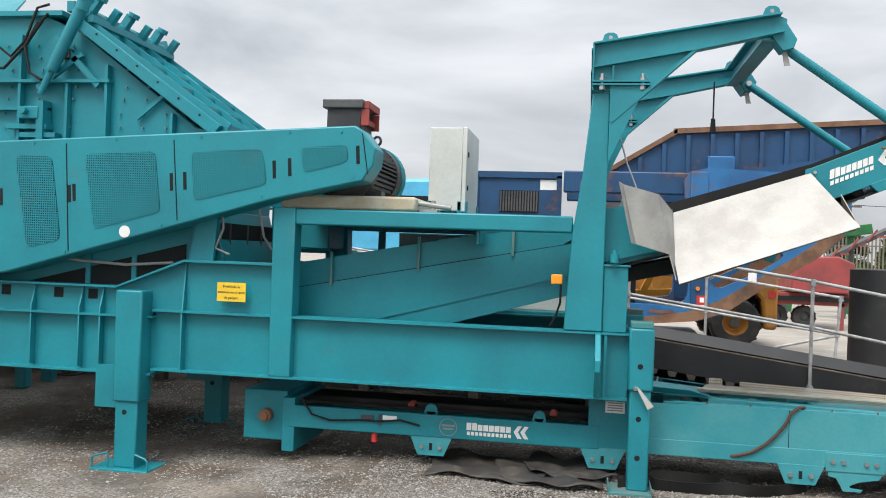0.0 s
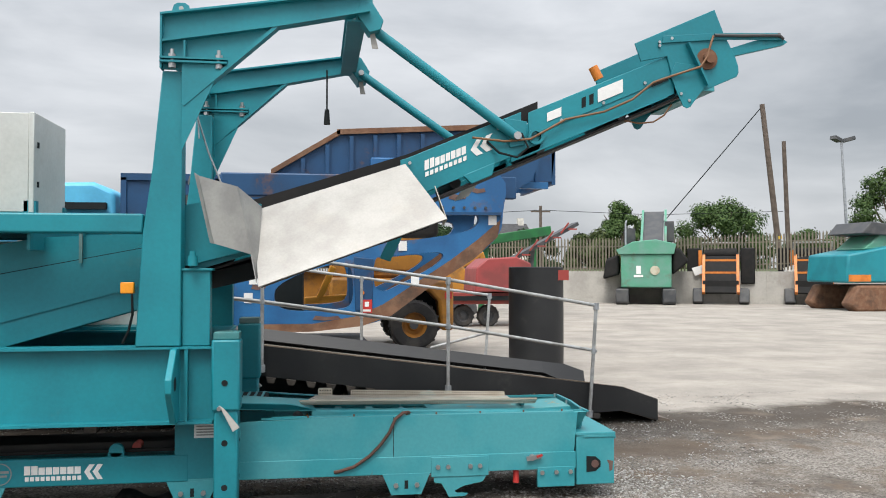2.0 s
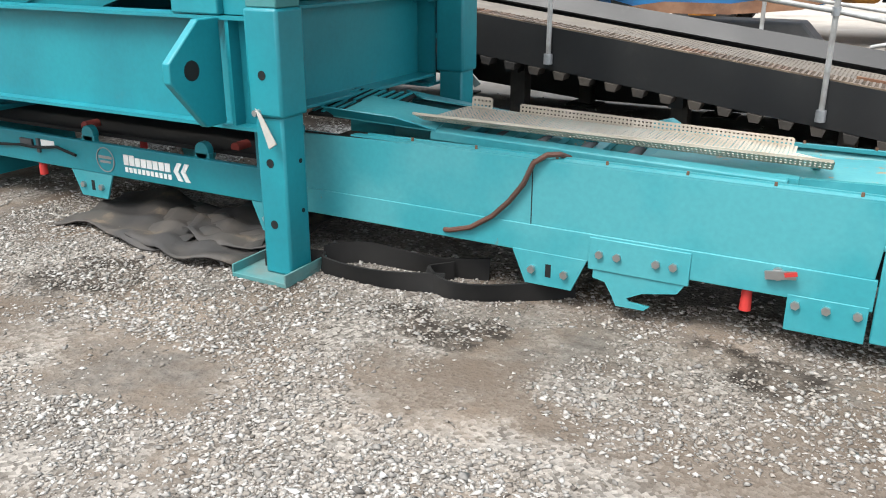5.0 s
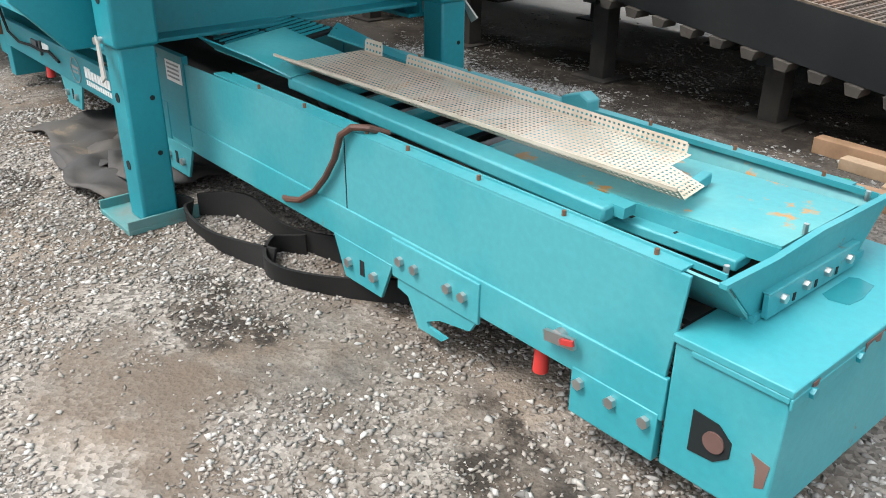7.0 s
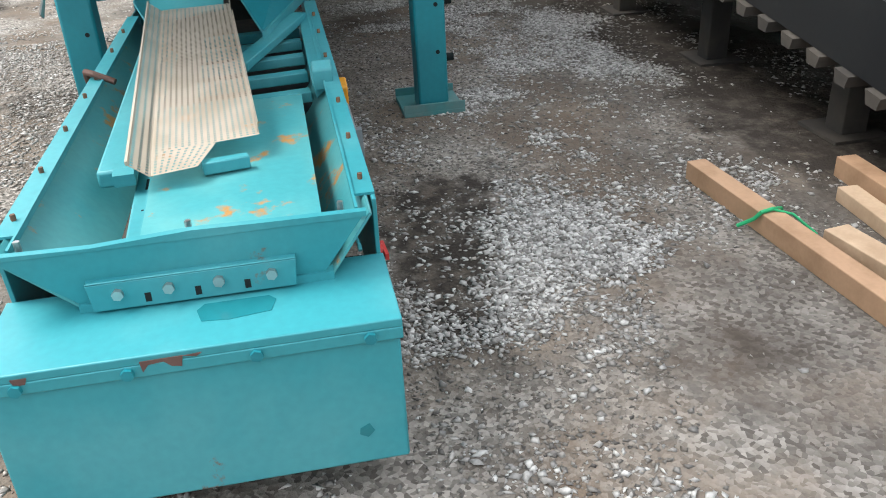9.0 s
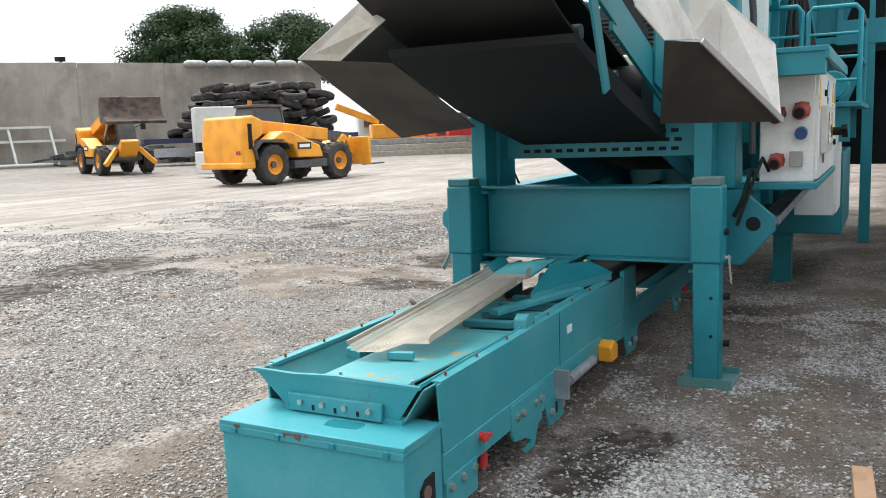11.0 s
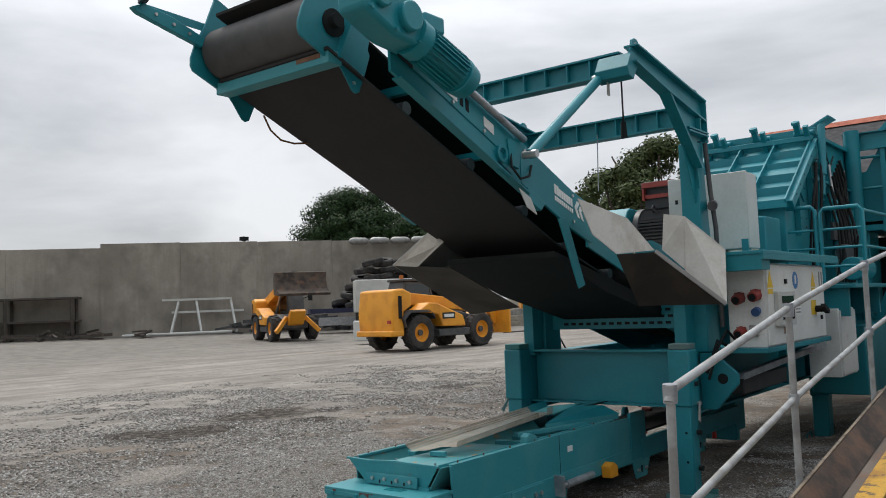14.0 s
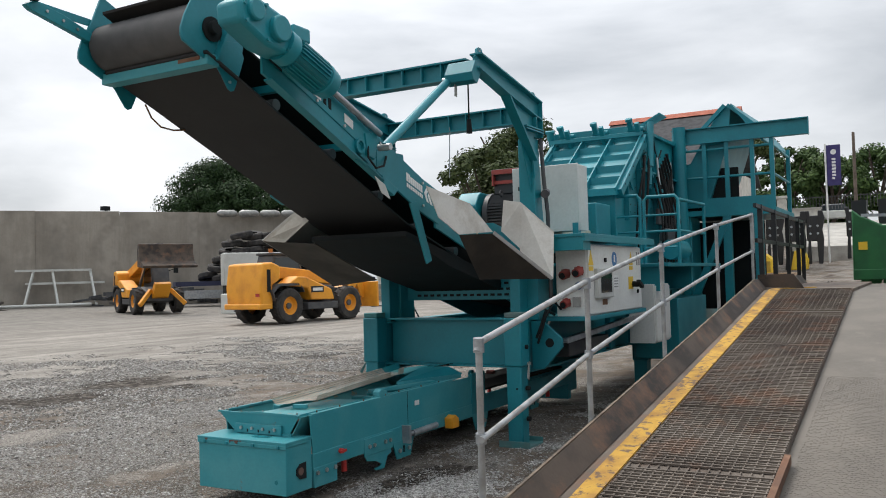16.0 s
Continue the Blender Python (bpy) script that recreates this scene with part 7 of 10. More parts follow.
for i in range(110):
    for j in range(36):
        x, y = 4.6 - i * 0.03, 11.64 + j * 0.02
        s = 1 if (i + j) % 2 else -1
        if rng_l.random() < 0.8:
            g_stud.bar((x - 0.006, y - s * 0.006, deck_z(x - 0.006) - 0.0345), (x + 0.006, y + s * 0.006, deck_z(x + 0.006) - 0.0345), 0.004, 0.002)
tagged(part("chequer_stud", g_stud, LANE, ramp), kind="stuff")
for x in (3.4, 2.32, 1.10, -0.18, -1.43, -2.62, -3.9, -5.1, -6.3):
    part("cross_rib", Geo().box(x - 0.05, x + 0.05, RY0 + 0.11, RY1 - 0.11, deck_z(x) - 0.26, deck_z(x) - 0.125), BLACK_PAINT, ramp)
    for y in (RY0 + 0.29, RY1 - 0.29):
        leg = part("leg", Geo().box(x - 0.06, x + 0.06, y - 0.06, y + 0.06, 0.0, deck_z(x) - 0.05), RAMP_LEG, ramp, bevel=0.006)
        part("leg_foot", Geo().box(x - 0.15, x + 0.13, y - 0.13, y + 0.13, -0.005, 0.014), RAMP_LEG, leg)
for x, dx in ((-2.62, -1.2), (-3.9, -1.1)):
    part("landing_brace", Geo().bar((x, RY0 + 0.05, 0.35), (x + dx, RY0 + 0.05, deck_z(x) - 0.1), 0.07, 0.06), BLACK_PAINT, ramp)


# Added plate hides the pale yard so the space under the ramp looks dark.
part("far_shade_plate", Geo().prism([(4.6, 0.02), (4.6, kerb_z(4.6) - 0.2), (R_TOP, kerb_z(R_TOP) - 0.2), (-3.2, kerb_z(R_TOP) - 0.2), (-3.2, 0.4), (R_TOP, 0.35), (1.0, 0.02)], RY1 - 0.16, RY1 - 0.15), BLACK_PAINT, ramp, "added black plate darkening the view under the ramp")
part("stair_head", Geo().box(-8.05, -7.3, RY0, RY0 + 0.5, deck_z(-3) - 0.05, deck_z(-3)), RAMP_STEEL, ramp, "worn steel stair head")
for x in (-7.36, -8.02):
    part("stair_string", Geo().bar((x, RY0 + 0.40, deck_z(-3) - 0.04), (x, 12.20, 0.03), 0.05, 0.16), BLACK_PAINT, ramp, "black steel stair string")
for k in range(6):
    y, z = RY0 + 0.62 + k * 0.20, deck_z(-3) - 0.17 - k * 0.178
    part("stair_tread", Geo().box(-8.0, -7.38, y, y + 0.17, z - 0.03, z), RAMP_STEEL, ramp, "worn steel stair tread", bevel=0.004)
for x in (-3.4, -4.6, -6.0, -7.3, -8.0):
    part("landing_post", Geo().box(x - 0.03, x + 0.03, RY0 - 0.02, RY0 + 0.04, kerb_z(x) - 0.1, kerb_z(x) + 0.98), BLACK_PAINT, ramp, "black steel rail post")
for h in (0.5, 0.95):
    part("landing_rail", Geo().bar((-3.0, RY0 + 0.01, kerb_z(-3) + h), (-8.02, RY0 + 0.01, kerb_z(-3) + h), 0.04, 0.05), BLACK_PAINT, ramp, "black steel landing rail")


def handrail(y, posts):
    last = posts[-1]
    part("top_rail", Geo().tube([(posts[0][0] + 0.02, y, posts[0][1] - 0.04)] + [(x, y, z) for x, z in posts] + [(last[0] - 0.08, y, last[1] - 0.03), (last[0] - 0.1, y, last[1] - 0.45)], 0.0175, n=12), RAIL_PAINT, ramp, "pale grey tube handrail")
    part("mid_rail", Geo().tube([(x, y, z - 0.46) for x, z in posts], 0.0165, n=12), RAIL_PAINT, ramp, "pale grey tube mid rail")
    for i, (x, z) in enumerate(posts):
        foot = max(0.06, kerb_z(x) - 0.24) if i else 0.10
        lean = Vector((-0.09, -0.05, 0)) if i == 0 else Vector((0, 0, 0))
        top = Vector((x, y, z))
        base = Vector((x, y, foot)) + lean

        def on_post(h):
            return base.lerp(top, (h - foot) / (z - foot))
        p = part("rail_post", Geo().cyl(base, top, 0.0175, n=12), RAIL_PAINT, ramp, "pale grey tube post")
        for za, zb, r in ((z - 0.045, z + 0.024, 0.027), (z - 0.485, z - 0.435, 0.027), (foot - 0.01, foot + 0.06, 0.032)):
            part("clamp", Geo().cyl(on_post(za), on_post(zb), r, n=12), GALV, p, "galvanised tube clamp")


handrail(RY0 - 0.022, [(4.76, 1.21), (3.24, 1.475), (1.44, 1.73), (-0.75, 1.99), (-2.9, 2.21)])
part("rail_brace", Geo().cyl((4.1, RY1 + 0.022, 0.79), (3.35, RY1 + 0.022, 0.60), 0.017, n=10), RAIL_PAINT, ramp, "pale grey diagonal tube brace")
handrail(RY1 + 0.022, [(4.1, 1.25), (2.5, 1.47), (0.8, 1.70), (-1.0, 1.95), (-2.9, 2.21)])

# ---- things on the ground by the plant ----
WET_MAT = material("muddy_rubber", (0.035, 0.033, 0.032), (0.075, 0.065, 0.055), rough=0.7, scale=3, fine=20, bump=0.3, dirt=(0.17, 0.13, 0.09), dirt_scale=3, dirt_lo=0.56, dirt_hi=0.66)
for k, (x0, y0, w, d) in enumerate(((-0.12, 7.50, 0.85, 0.62), (0.42, 7.44, 0.72, 0.5), (0.62, 7.62, 0.62, 0.55))):
    n = 12
    vs = []
    for j in range(n + 1):
        for i in range(n + 1):
            u, v = i / n, j / n
            fold = 0.030 * math.sin(u * 7 + v * 3 + k * 2) ** 2 + 0.022 * math.sin(v * 9 - u * 4 + k) ** 2 + 0.035 * max(0, v - 0.6)
            vs.append((x0 + w * u + 0.04 * math.sin(v * 5 + k), y0 + d * v + 0.05 * math.sin(u * 6 + k), 0.006 + 0.014 * k + fold))
    g = Geo().add(vs, [(j * (n + 1) + i, j * (n + 1) + i + 1, (j + 1) * (n + 1) + i + 1, (j + 1) * (n + 1) + i) for j in range(n) for i in range(n)])
    ms = solid("rubber_mat", g, WET_MAT, "muddy black rubber sheet crumpled on the gravel", "rubber mat", "rubber sheets under the conveyor")
    sol = ms.modifiers.new("thick", "SOLIDIFY")
    sol.thickness = 0.008


def ribbon(pts, height, thick):
    """A rubber strip standing on edge along the points."""
    g = Geo()
    pts = [Vector((p[0], p[1], p[2] if len(p) > 2 else 0.0)) for p in pts]
    fine = []
    for i in range(len(pts) - 1):
        p0, p1, p2, p3 = pts[max(i - 1, 0)], pts[i], pts[i + 1], pts[min(i + 2, len(pts) - 1)]
        for k in range(6):
            t = k / 6
            fine.append(0.5 * ((2 * p1) + (p2 - p0) * t + (2 * p0 - 5 * p1 + 4 * p2 - p3) * t * t + (3 * p1 - p0 - 3 * p2 + p3) * t ** 3))
    fine.append(pts[-1])
    n = len(fine)
    vs = []
    for i, p in enumerate(fine):
        d = (fine[min(i + 1, n - 1)] - fine[max(i - 1, 0)]).normalized()
        s = Vector((-d.y, d.x, 0)) * thick / 2
        up = Vector((0, 0, height)) + Vector((-d.y, d.x, 0)) * 0.03 * math.sin(i * 0.3)
        vs += [p - s, p + s, p + s + up, p - s + up]
    fs = [(0, 1, 2, 3), (4 * n - 1, 4 * n - 2, 4 * n - 3, 4 * n - 4)]
    for i in range(n - 1):
        a, b = 4 * i, 4 * i + 4
        fs += [(a, b, b + 1, a + 1), (a + 1, b + 1, b + 2, a + 2), (a + 2, b + 2, b + 3, a + 3), (a + 3, b + 3, b, a)]
    return g.add(vs, fs)


for pts, h in (([(1.28, 7.55), (1.48, 7.66), (1.56, 7.64), (1.85, 7.63), (2.12, 7.69)], 0.085),
               ([(1.48, 7.72), (1.62, 7.84), (1.85, 7.86), (2.05, 7.88), (2.22, 7.92)], 0.095),
               ([(2.08, 7.86), (1.98, 7.76), (2.16, 7.66), (2.4, 7.76), (2.62, 7.92)], 0.085)):
    solid("rubber_strip", ribbon(pts, h, 0.012), BLACK_RUBBER, "black rubber conveyor skirting strip curled on the gravel", "rubber strip", "rubber strips under the conveyor")


def plank(p, q, w, h, mat, label):
    g = Geo().bar((p[0], p[1], h / 2), (q[0], q[1], h / 2), w, h)
    return solid("timber_plank", g, mat, label, "plank", "planks on the gravel", bevel=0.003)


pl = plank((2.58, 9.925), (3.80, 10.005), 0.078, 0.075, TIMBER, "sawn timber baulk with a green strap round it")
part("strap", Geo().tube([(3.02, 9.87, 0.01), (3.06, 9.905, 0.05), (3.08, 9.915, 0.082), (3.07, 9.965, 0.084), (3.03, 10.02, 0.06), (2.98, 10.06, 0.012)], 0.007).tube([(3.07, 9.96, 0.083), (3.10, 10.02, 0.07), (3.16, 10.08, 0.015)], 0.005), GREEN_STRAP, pl, "bright green strap")
plank((2.92, 10.345), (3.55, 10.30), 0.075, 0.055, TIMBER_PALE, "pale sawn timber plank on the gravel")
plank((2.72, 10.47), (3.5, 10.44), 0.08, 0.08, TIMBER, "brown timber plank under the ramp edge")
plank((3.22, 10.10), (3.54, 10.145), 0.095, 0.07, TIMBER_PALE, "pale flat board on the gravel")

# ---- drum behind the ramp ----
drum = thing("steel_drum", (5.45, 15.3, 0), "tall black steel pipe section standing on end", "steel pipe")
part("drum_shell", Geo().ring((5.42, 15.3, 0), (0, 0, 1), [(0.0, 0.40), (0.0, 0.435), (1.60, 0.435), (1.61, 0.40), (1.5, 0.40)], n=36), BLACK_PAINT, drum)
part("red_patch", Geo().box(5.62, 5.86, 14.96, 15.0, 1.40, 1.56), RED_OXIDE, drum, "red painted patch")

# ---- concrete wall and backdrop ----
def wall_block(name, p, q, h, t, mat, label, panel=6.0):
    """A straight wall of upright panels from p to q."""
    th = thing(name, (p[0], p[1], 0), label, "wall", kind="structure")
    p, q = Vector((*p, 0)), Vector((*q, 0))
    n = max(1, round((q - p).length / panel))
    for k in range(n):
        a, b = p.lerp(q, (k + 0.0012) / n), p.lerp(q, (k + 0.9988) / n)
        za = ground_height(a.x, a.y) - 0.4
        g = Geo().bar((a.x, a.y, za + (h + 0.4) / 2), (b.x, b.y, za + (h + 0.4) / 2), t, h + 0.4)
        part("wall_panel", g, mat, th)
    u = (q - p).normalized()
    a, b = p + u * 0.05, q - u * 0.05
    z = min(ground_height(a.x, a.y), ground_height(b.x, b.y)) - 0.4
    part("wall_core", Geo().bar((a.x, a.y, z + (h + 0.3) / 2), (b.x, b.y, z + (h + 0.3) / 2), t * 0.5, h + 0.3), mat, th)
    return th

# ---- vehicles ----
def wheel(name, parent, c, r, w, axis, rim_mat, side):
    """Tyre with lugs and a dished rim; side: the way the dish faces along the axis."""
    d = Vector(axis).normalized()
    t = part(name, Geo().ring(Vector(c) - d * (w / 2), d, [(0.02, r * 0.50), (0.0, r * 0.62), (0.0, r * 0.88), (w * 0.12, r * 0.97), (w * 0.5, r * 0.985), (w * 0.88, r * 0.97), (w, r * 0.88), (w, r * 0.62), (w - 0.02, r * 0.50)], n=32), TYRE, parent, "black lugged tyre")
    lugs = Geo()
    u = d.orthogonal().normalized()
    for k in range(26):
        q = Matrix.Rotation(2 * math.pi * k / 26, 3, d) @ u
        s = d.cross(q)
        p = Vector(c) + q * r * 0.985
        o = (k % 2 - 0.5) * w * 0.45
        lugs.bar(p + d * (o - w * 0.22) - s * 0.02, p + d * (o + w * 0.22) + s * 0.03, r * 0.07, r * 0.07)
    tagged(part("tread", lugs, TYRE, t), kind="stuff")
    part("rim", Geo().ring(Vector(c) + d * side * w * 0.30, d * side, [(-0.05, 0.0), (-0.04, r * 0.2), (-w * 0.18, r * 0.26), (-w * 0.18, r * 0.40), (w * 0.02, r * 0.50), (w * 0.16, r * 0.54), (w * 0.16, r * 0.58), (0, r * 0.58)], n=28), rim_mat, t)
    part("hub", Geo().cyl(Vector(c), Vector(c) + d * side * w * 0.33, r * 0.17, n=16), DARK_GREY, t)
    return t


def telehandler(place, turn, boom_up, label):
    """Yellow telescopic handler; front along local +x, its boom on the side of local -y."""
    th = thing("telehandler", (0, 0, 0), label, "telehandler", "yellow telehandlers in the yard")
    L = 2.75
    for x in (0.0, L):
        for y, s in ((0.0, -1), (1.75, 1)):
            wheel("wheel", th, (x, y + (0.0 if s < 0 else 0.0), 0.58), 0.58, 0.40, (0, 1, 0), YELLOW, s)
    part("chassis", Geo().prism([(-0.7, 0.55), (0.5, 0.45), (2.2, 0.45), (3.3, 0.55), (3.3, 0.95), (2.2, 1.2), (-0.7, 1.2)], 0.3, 1.45), DARK_GREY, th, bevel=0.03)
    part("engine_cover", Geo().prism([(-0.05, 1.28), (0.35, 1.52), (0.68, 1.50), (1.85, 1.08), (1.98, 0.72), (0.92, 0.74), (0.76, 1.12)], -0.2, 0.42), YELLOW, th, bevel=0.04)
    part("engine_cover_lower", Geo().box(0.8, 2.2, -0.15, 0.4, 0.42, 0.66), DARK_GREY, th, bevel=0.03)
    part("name_plate", Geo().box(0.90, 1.46, -0.212, -0.202, 0.98, 1.18), SIGN_BLACK, th, "black name plate")
    part("name_mark", Geo().box(0.97, 1.40, -0.217, -0.211, 1.03, 1.13), WHITE, th, "white lettering bars")
    part("mudguard", Geo().prism([(-0.62, 0.75), (-0.68, 1.0), (-0.45, 1.22), (0.45, 1.22), (0.62, 1.0), (0.55, 1.15), (0.35, 1.30), (-0.5, 1.30), (-0.75, 1.05)], -0.2, 0.3), DARK_GREY, th, "black mudguard")
    part("counterweight", Geo().prism([(-1.08, 0.62), (-0.62, 0.60), (-0.62, 1.25), (-0.30, 1.42), (-0.30, 1.86), (-0.62, 1.98), (-1.02, 1.94), (-1.12, 1.2)], -0.08, 1.62), YELLOW, th, bevel=0.06)
    part("rear_grille", Geo().box(-0.86, -0.72, -0.095, -0.07, 1.05, 1.75), DARK, th, "black rear grille")
    part("rear_light", Geo().box(-1.13, -1.08, 0.0, 0.16, 0.9, 1.0), RED, th, "red rear light")
    part("bumper", Geo().box(-1.18, -0.65, -0.1, 1.65, 0.50, 0.68), YELLOW, th, bevel=0.04)
    cab = part("cab", Geo().prism([(0.2, 1.0), (1.75, 1.0), (1.75, 1.5), (1.45, 2.25), (0.35, 2.25), (0.15, 1.6)], 1.0, 1.75), DARK_GREY, th, "dark glazed cab", bevel=0.03)
    part("cab_glass", Geo().prism([(0.3, 1.35), (1.65, 1.35), (1.4, 2.15), (0.42, 2.15)], 0.985, 0.995), GLASS, cab, "dark cab glass")
    part("cab_roof", Geo().box(0.28, 1.5, 0.95, 1.78, 2.25, 2.33), DARK_GREY, cab, bevel=0.02)
    a = radians(boom_up)
    p0 = Vector((-0.75, 0.72, 1.74))
    d = Vector((math.cos(a), 0, math.sin(a)))
    tip = p0 + d * 4.8
    boom = part("boom", Geo().bar(p0, p0 + d * 3.7, 0.50, 0.40), YELLOW, th, bevel=0.03)
    part("inner_boom", Geo().bar(p0 + d * 3.6, tip, 0.26, 0.30), DARK_GREY, boom, "dark inner boom")
    part("lift_ram", Geo().cyl((0.3, 0.72, 1.0), p0 + d * 2.2 - Vector((0, 0, 0.2)), 0.07), STEEL, boom, "bright ram")
    nose = tip + Vector((0.25, 0, -0.55))
    part("boom_nose", Geo().bar(tip, nose, 0.3, 0.3), YELLOW, boom, bevel=0.03)
    car = part("carriage", Geo().box(nose.x, nose.x + 0.1, -0.05, 1.55, nose.z - 0.35, nose.z + 0.55), YELLOW, th, bevel=0.02)
    for y in (0.3, 1.2):
        part("fork_tine", Geo().box(nose.x + 0.1, nose.x + (1.1 if boom_up < 5 else 0.3), y - 0.06, y + 0.06, nose.z - 0.38, nose.z - 0.33), DARK_GREY, car)
    part("front_axle_arm", Geo().prism([(3.1, 0.6), (3.5, 0.75), (3.9, 1.3), (3.7, 1.4), (3.2, 1.0)], 0.5, 1.2), YELLOW, th, bevel=0.03)
    if boom_up > 5:
        bk = part("bucket", Geo().prism([(nose.x + 0.1, nose.z - 0.35), (nose.x + 0.95, nose.z - 0.42), (nose.x + 1.05, nose.z - 0.32), (nose.x + 0.6, nose.z - 0.12), (nose.x + 0.42, nose.z + 0.25), (nose.x + 0.45, nose.z + 0.62), (nose.x + 0.2, nose.z + 0.64), (nose.x + 0.1, nose.z + 0.3)], -0.35, 1.95), KERB_BROWN, th, "rusty raised loading bucket", bevel=0.02)
        for y, out in ((0.45, -0.12), (1.30, 1.87)):
            part("stabiliser", Geo().bar((3.35, y, 1.05), (3.65, out, 0.40), 0.16, 0.18), YELLOW, th, bevel=0.02)
    for y in (0.45, 1.05):
        part("cab_post", Geo().bar((1.7, 1.0 if y < 1 else 1.74, 1.05), (1.44, 1.0 if y < 1 else 1.74, 2.26), 0.06, 0.06), DARK_GREY, cab)
    part("beacon", Geo().cyl((0.6, 1.4, 2.33), (0.6, 1.4, 2.47), 0.07, n=14), ORANGE, cab, "orange beacon")
    part("mirror", Geo().bar((1.5, 1.75, 1.9), (1.75, 2.0, 2.0), 0.03, 0.03).box(1.7, 1.76, 1.95, 2.15, 1.8, 2.1), DARK, cab, "black wing mirror")
    m = Matrix.Translation(place) @ Matrix.Rotation(radians(turn), 4, "Z") @ Matrix.Scale(1.13, 4)
    th.matrix_world = m
    return th


telehandler((-15.5, -7.75, 0.0), 172, -5.5, "yellow telehandler parked in the yard with its boom down")
telehandler((-22.1, -24.5, ground_height(-22, -24)), 64, 14.5, "yellow telehandler with its rusty bucket raised")

# ---- yard wall and what stands along it ----
WP, WD = Vector((-22.9, -41.8, 0)), Vector((-0.77, 0.637, 0)).normalized()


def by_wall(s, out):
    """A place s metres along the wall from its step, out metres in front of it."""
    p = WP + WD * s + Vector((WD.y, -WD.x, 0)) * -out
    return p if (p - Vector((8, 12, 0))).length < (WP + WD * s - Vector((8, 12, 0))).length else WP + WD * s + Vector((WD.y, -WD.x, 0)) * out


a, b = WP, WP + WD * 26
wall_block("wall_south", (a.x, a.y), (b.x, b.y), 6.35, 0.3, CONCRETE, "stained grey precast concrete yard wall", 5.5)
a, b = WP - WD * 48, WP
wall_block("wall_south_lower", (a.x, a.y), (b.x - 0.1, b.y), 6.05, 0.3, CONCRETE, "lower stretch of the stained concrete yard wall", 6.0)
fl = by_wall(9.5, 0)
solid("floodlight", Geo().box(fl.x - 0.25, fl.x + 0.25, fl.y - 0.2, fl.y + 0.2, 6.70, 6.98).cyl((fl.x, fl.y, 6.3), (fl.x, fl.y, 6.72), 0.04), DARK, "small black floodlight on top of the concrete wall", "floodlight")

rack = thing("storage_rack", by_wall(-5, 1.2), "dark rusty steel storage rack against the concrete wall", "rack")
for s in (-1.5, -5.5, -9.5):
    for o in (0.3, 1.8):
        p = by_wall(s, o)
        part("upright", Geo().box(p.x - 0.08, p.x + 0.08, p.y - 0.08, p.y + 0.08, 0.2, 3.1), SHEET_DIRT_SHADE, rack)
for z in (1.55, 3.05):
    p, q = by_wall(-1.2, 1.0), by_wall(-10, 1.0)
    part("shelf", Geo().bar((p.x, p.y, z), (q.x, q.y, z), 1.7, 0.12), SHEET_DIRT_SHADE, rack)
scrap = Geo()
random.seed(11)
for k in range(46):
    p = by_wall(random.uniform(-9, 3.5), random.uniform(0.8, 4.5))
    ang = random.uniform(0, 3.14)
    l = random.uniform(0.3, 1.1)
    z = 0.36 + random.uniform(0.02, 0.4)
    scrap.bar((p.x - l * math.cos(ang), p.y - l * math.sin(ang), z), (p.x + l * math.cos(ang), p.y + l * math.sin(ang), z + random.uniform(-0.2, 0.2)), random.uniform(0.05, 0.25), random.uniform(0.04, 0.2))
solid("scrap_pile", scrap, SHEET_DIRT_SHADE, "low heap of rusty scrap steel along the wall", "scrap", kind="stuff")
scrap2 = Geo()
for k in range(50):
    p = by_wall(random.uniform(8, 18), random.uniform(0.6, 2.2))
    ang = random.uniform(0, 3.14)
    l = random.uniform(0.3, 0.9)
    z = 0.36 + random.uniform(0.05, 0.8)
    scrap2.bar((p.x - l * math.cos(ang), p.y - l * math.sin(ang), z), (p.x + l * math.cos(ang), p.y + l * math.sin(ang), z + random.uniform(-0.2, 0.2)), random.uniform(0.08, 0.3), random.uniform(0.05, 0.3))
solid("scrap_pile", scrap2, DARK_GREY, "heap of dark steel scrap along the wall", "scrap", kind="stuff")
wf = thing("white_steel_frame", by_wall(8.5, 0.6), "white steel frames leaning against the wall", "steel frame")
for s0, s1, z0, z1 in ((4.0, 8.6, 2.55, 2.7), (4.6, 9.4, 1.7, 1.85)):
    p, q = by_wall(s0, 0.5), by_wall(s1, 0.5)
    part("frame_bar", Geo().bar((p.x, p.y, z1), (q.x, q.y, z1), 0.12, 0.14), CABINET, wf)
for s in (4.6, 6.6, 8.9):
    p, q = by_wall(s, 1.4), by_wall(s + (0.5 if s < 5 else -0.4), 0.4)
    part("frame_leg", Geo().bar((p.x, p.y, 0.35), (q.x, q.y, 2.7), 0.13, 0.13), CABINET, wf)
p, q = by_wall(1.6, 2.0), by_wall(8.6, 1.6)
solid("white_pipe", Geo().cyl((p.x, p.y, 0.42), (q.x, q.y, 0.42), 0.10), CABINET, "long white pipe lying by the wall", "pipe")

flat = thing("flatbed_trailer", by_wall(20, 6), "dark blue flatbed trailer loaded with scrap tyres", "trailer")
NAVY = material("navy_paint", (0.02, 0.025, 0.07), rough=0.5, fine=20, bump=0.1)
p, q = by_wall(13.5, 7), by_wall(26, 7)
part("bed", Geo().bar((p.x, p.y, 1.55), (q.x, q.y, 1.55), 2.5, 0.28), NAVY, flat, "navy bed")
